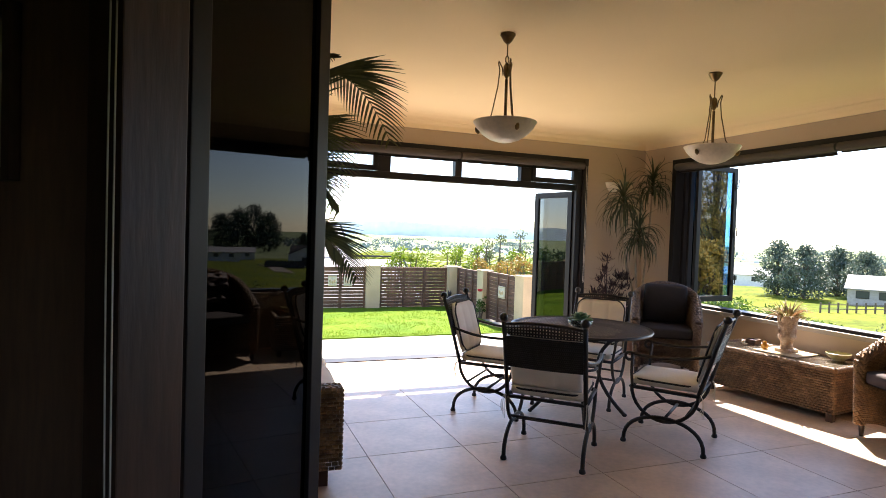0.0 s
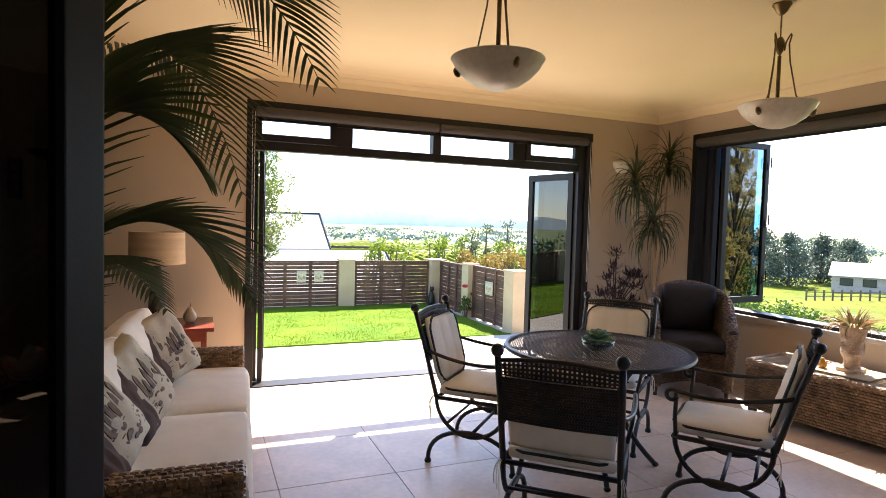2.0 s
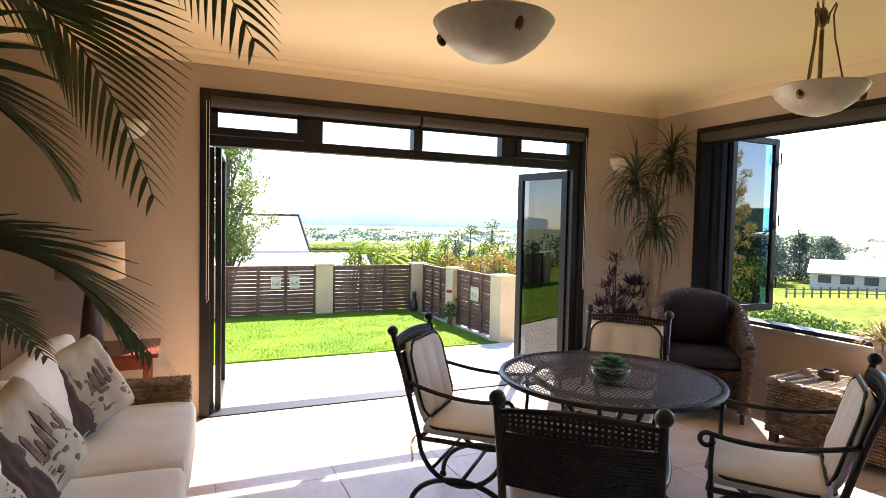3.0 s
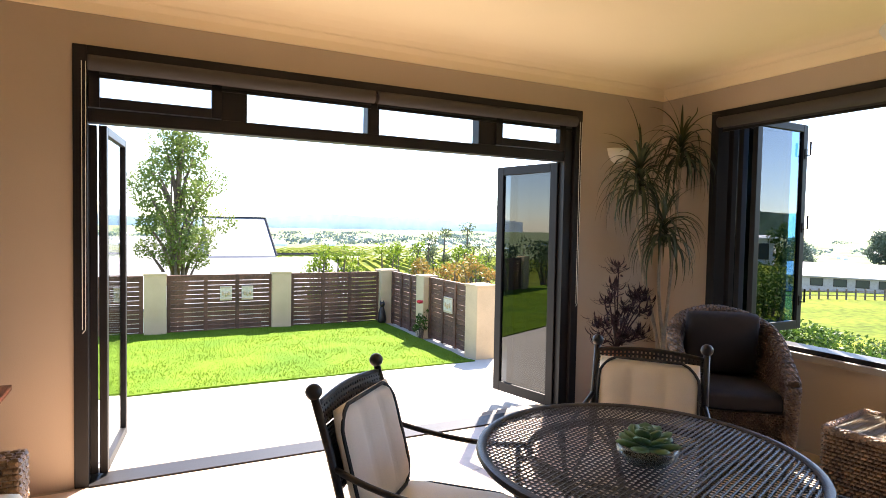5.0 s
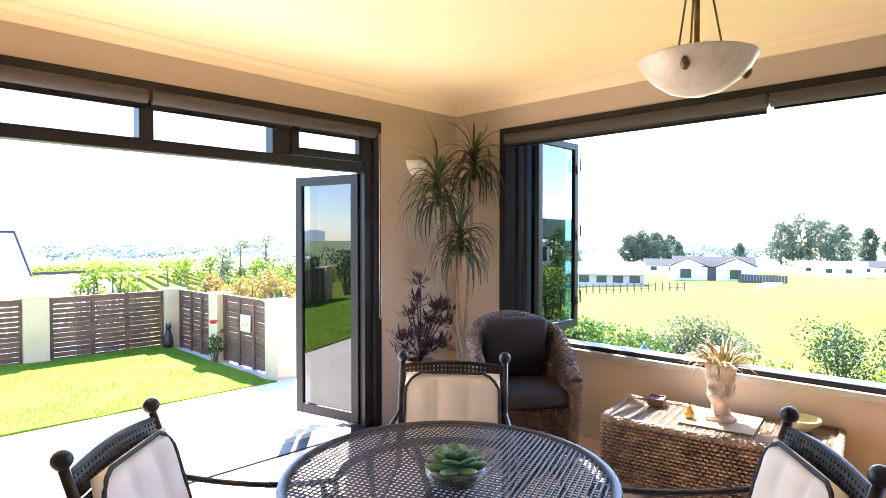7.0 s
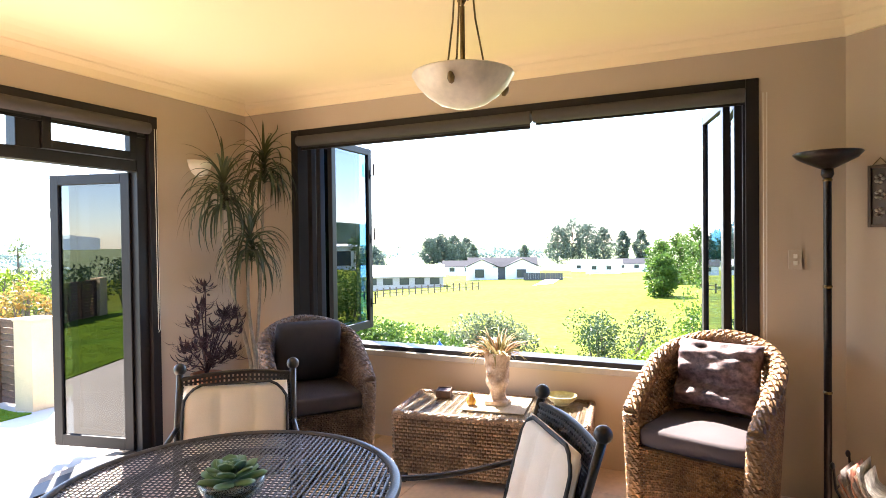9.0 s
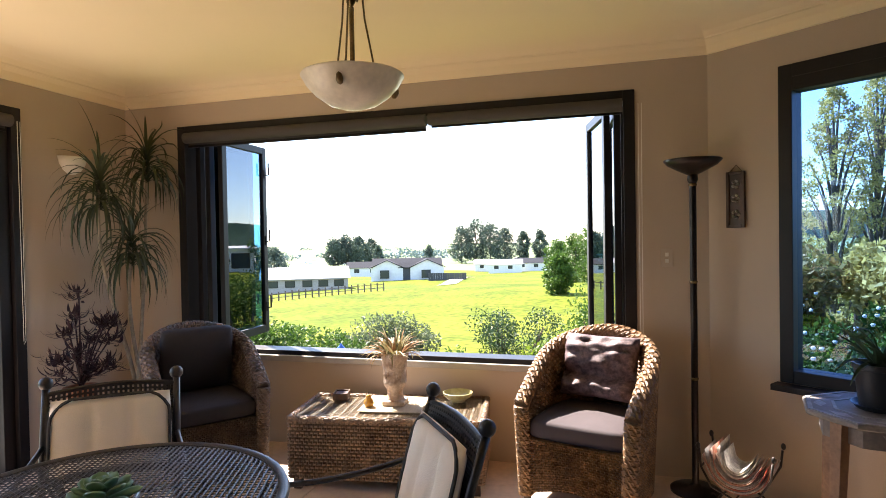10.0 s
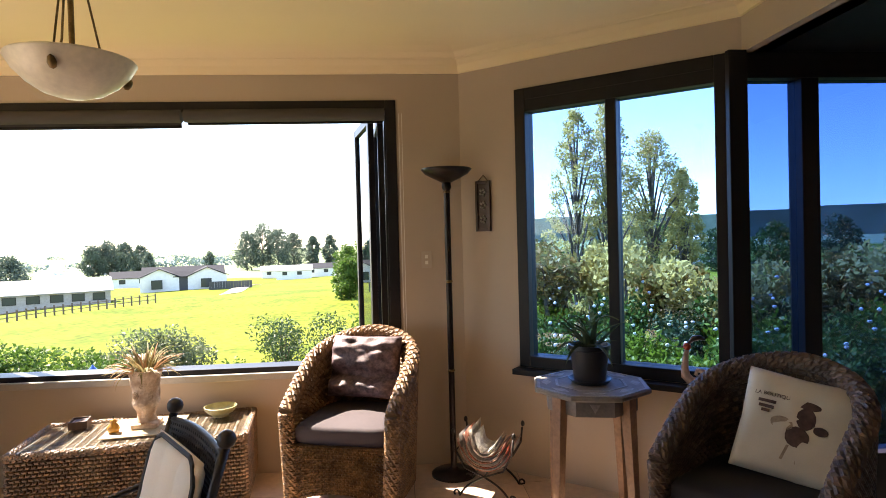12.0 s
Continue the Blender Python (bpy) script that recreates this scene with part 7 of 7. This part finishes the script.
for i in range(24):
    a, d = 92.5 + i * 2.3, 7.0 + (i % 3) * 1.0
    x, y, z = east(a, d)
    h = 1.05 + 0.25 * (i % 3)
    sh = shrub(x, y, h, 0.8, "dense green garden shrub dotted with white flowers", (M_LEAF_G, M_LEAF_Y, M_LEAF_D, M_LEAF_G)[i % 4], 200 + i, 0.08, 190, 16, zlo=0.1)
    for k in range(6):
        p, q = _rs.uniform(0, 6.28), 0.6 * _rs.uniform(0.2, 1)
        part("flower", lathe([(0.0001, -0.02), (0.014, -0.012), (0.024, 0.006), (0.020, 0.018), (0.010, 0.012), (0.0001, 0.020)], 6, Matrix.Translation((q * math.cos(p), q * math.sin(p), h * _rs.uniform(0.85, 1.1))) @ Matrix.Rotation(_rs.uniform(0, 1.2), 4, "Y")), M_PETAL, sh, "white flower")
x, y, z = east(118.0, 70)
house(pose(x, y, z - 0.1, 0, 0, -118), "white flat modern house with glass balcony on the hill", ((-2.6, 4.0, -3, 3, -4, 2.7, 2.95, 0),), M_RENDER, M_RENDER, ((-2.2, -0.2, 0.4, 2.1, -3.0), (0.6, 3.4, 0.4, 2.1, -3.0)))
for i in range(9):
    x, y, z = east(106 + i * 4.5, 56 + 6 * (i % 3))
    tree(x, y, z - 0.2, 3.4 + 0.5 * (i % 3), 2.4, "green tree on the far side of the garden", M_LEAF_D if i % 2 else M_LEAF_G, 230 + i, 1, 0.1, 0.34, 110, 20, group="trees beyond the garden")

# garden to the west and south, caught by the glass
for i in range(8):
    shrub(-6.5 + 0.3 * (i % 2), 11.0 + i * 1.0, 1.8, 0.8, "clipped hedge shrub along the west side", M_LEAF_D, 260 + i, 0.10, 90, 10, z=-0.6)
for i in range(6):
    tree(-16 - 2 * (i % 2), 6 + i * 5, ground_z(-16, 6 + i * 5) - 0.2, 3.2 + 0.4 * (i % 3), 2.2, "green tree on the west boundary", M_LEAF_D if i % 2 else M_LEAF_G, 280 + i, 1, 0.1, 0.34, 110, 20, group="trees on the west boundary")

# ---- vineyards on the plain ----
M_VINE = leafy("vine_foliage", (0.17, 0.20, 0.04), (0.20, 0.225, 0.05), 0.3, 1.0)
M_VINE.node_tree.nodes["Principled BSDF"].inputs["Specular IOR Level"].default_value = 0.0
vs, fs = [], []
for (bx0, by0, ang, rows, ln, gap) in ((40, 110, -14, 40, 110, 3.2), (-25, 130, 20, 36, 100, 3.2), (130, 150, -24, 44, 140, 3.6), (10, 260, 8, 50, 160, 5.0), (180, 320, -30, 50, 200, 6.0)):
    ca, sa = math.cos(radians(ang)), math.sin(radians(ang))
    for r in range(rows):
        for k in range(10):
            cx, cy = (r - rows / 2) * gap, (k / 10) * ln
            seg = []
            for e in (0, 0.98):
                u, w = cx, cy + e * ln / 10
                x, y = bx0 + u * ca - w * sa, by0 + u * sa + w * ca
                seg.append((x, y, ground_z(x, y)))
            b = len(vs)
            for (x, y, z) in seg:
                for o, hh in ((-0.5, 0.1), (-0.3, 0.8), (0.3, 0.8), (0.5, 0.1)):
                    vs.append((x + o * ca, y + o * sa, z + hh))
            fs += [(b, b + 1, b + 5, b + 4), (b + 1, b + 2, b + 6, b + 5), (b + 2, b + 3, b + 7, b + 6), (b, b + 3, b + 2, b + 1), (b + 4, b + 5, b + 6, b + 7)]
me = bpy.data.meshes.new("vineyard")
me.from_pydata(vs, [], fs)
me.materials.append(M_VINE)
tagged(new("vineyard", me), "long rows of green vines on the plain", "vineyard", kind="stuff")
# far tree belts on the plain
_rs = np.random.RandomState(31)
_pts = []
for b in range(120):
    az, d = radians(_rs.uniform(-25, 75)), _rs.choice([700, 900, 1200, 1600]) * _rs.uniform(0.9, 1.1)
    n = 6
    for k in range(n):
        x, y = 4 + d * math.sin(az + k * 6 / d), 8 + d * math.cos(az + k * 6 / d)
        z = ground_z(x, y)
        q = _rs.normal(size=(16, 3)) * np.array((4, 4, 1.6)) + np.array((x, y, z + 2.5))
        _pts.append(q)
v, f = leaf_cloud(np.concatenate(_pts), 3.6, _rs, 0.8)
# haze over the belts is put into this grey-green
M_FARTREE = leafy("haze_greyed_tree", (0.10, 0.15, 0.14), (0.15, 0.20, 0.19), 0.2)
tagged(new("far_trees", np_mesh("far_trees", v, f, M_FARTREE)), "belts of trees across the plain, haze in their colour", "trees", kind="stuff")
vs, fs = [], []
for b in range(90):
    az, d = radians(_rs.uniform(-20, 70)), _rs.uniform(450, 1000)
    x, y = 4 + d * math.sin(az), 8 + d * math.cos(az)
    z, w, h = ground_z(x, y), _rs.uniform(2, 6), _rs.uniform(2, 3.2)
    k = len(vs)
    vs += [(x - w, y, z), (x + w, y, z), (x + w, y, z + h), (x - w, y, z + h), (x - w, y + 9, z + h + 2), (x + w, y + 9, z + h + 2)]
    fs += [(k, k + 1, k + 2, k + 3), (k + 3, k + 2, k + 5, k + 4)]
me = bpy.data.meshes.new("far_buildings")
me.from_pydata(vs, [], fs)
me.materials.append(M_RENDER)
tagged(new("far_buildings", me), "tiny pale sheds and houses across the plain", "buildings", kind="stuff")
# hills, the haze painted into their pale blue
vs, fs = [], []
N = 160
for k in range(N + 1):
    az = radians(-60 + 330 * k / N)
    d = 4300
    hgt = 62 + 110 * max(0, noise.noise((k * 0.09, 3, 0)) + 0.25) + 34 * noise.noise((k * 0.4, 1, 0))
    if 42 < -60 + 330 * k / N < 100:
        hgt *= 0.05
    if -60 + 330 * k / N > 100:
        hgt += 95
    vs += [(4 + d * math.sin(az), 8 + d * math.cos(az), -80), (4 + d * math.sin(az), 8 + d * math.cos(az), -50 + hgt)]
for k in range(N):
    fs.append((2 * k, 2 * k + 2, 2 * k + 3, 2 * k + 1))
me = bpy.data.meshes.new("backdrop")
me.from_pydata(vs, [], fs)
M_HILL = mat("haze_painted_hills", (0.80, 0.86, 0.92), 1.0, var=0.08, scale=0.002, fine=0.02, bump=0)
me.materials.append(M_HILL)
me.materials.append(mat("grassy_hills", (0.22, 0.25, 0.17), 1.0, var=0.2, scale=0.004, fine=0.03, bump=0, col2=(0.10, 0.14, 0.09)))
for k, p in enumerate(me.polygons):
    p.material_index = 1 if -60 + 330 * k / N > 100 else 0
tagged(new("backdrop", me), "hills on the horizon, haze painted in as pale blue", "hills", kind="structure")

# ---- floor tiles, each a piece ----
TS, GAP = 0.672, 0.005
TX, TY = 2.905, 7.352
_tm = mesh(bx(GAP / 2, TS - GAP / 2, GAP / 2, TS - GAP / 2, -0.012, 0.0), M_TILE, bevel=0.0015, name="tile")
for i in range(-6, 8):
    for j in range(-9, 6):
        x, y = TX + i * TS, TY + j * TS
        if x + TS > 7.46 or x < -1.6 or y < 0.4 or (x > 3.8 and y < 2.85):
            continue
        top = y + TS
        if top > 10.06:
            if y > 10.0:
                continue
            me = mesh(bx(GAP / 2, TS - GAP / 2, GAP / 2, 10.045 - y, -0.012, 0.0), M_TILE, bevel=0.0015, name="tile")
        else:
            me = _tm
        ob = new("tile", me)
        ob.parent = _fl
        ob.location = (x, y, 0)
for j in range(-9, 6):
    y = TY + j * TS
    if y < 2.85 or y + TS > 10.06:
        continue
    ob = new("tile", _tm)
    ob.parent = _fl
    ob.location = (TX + 6 * TS, y, 0)
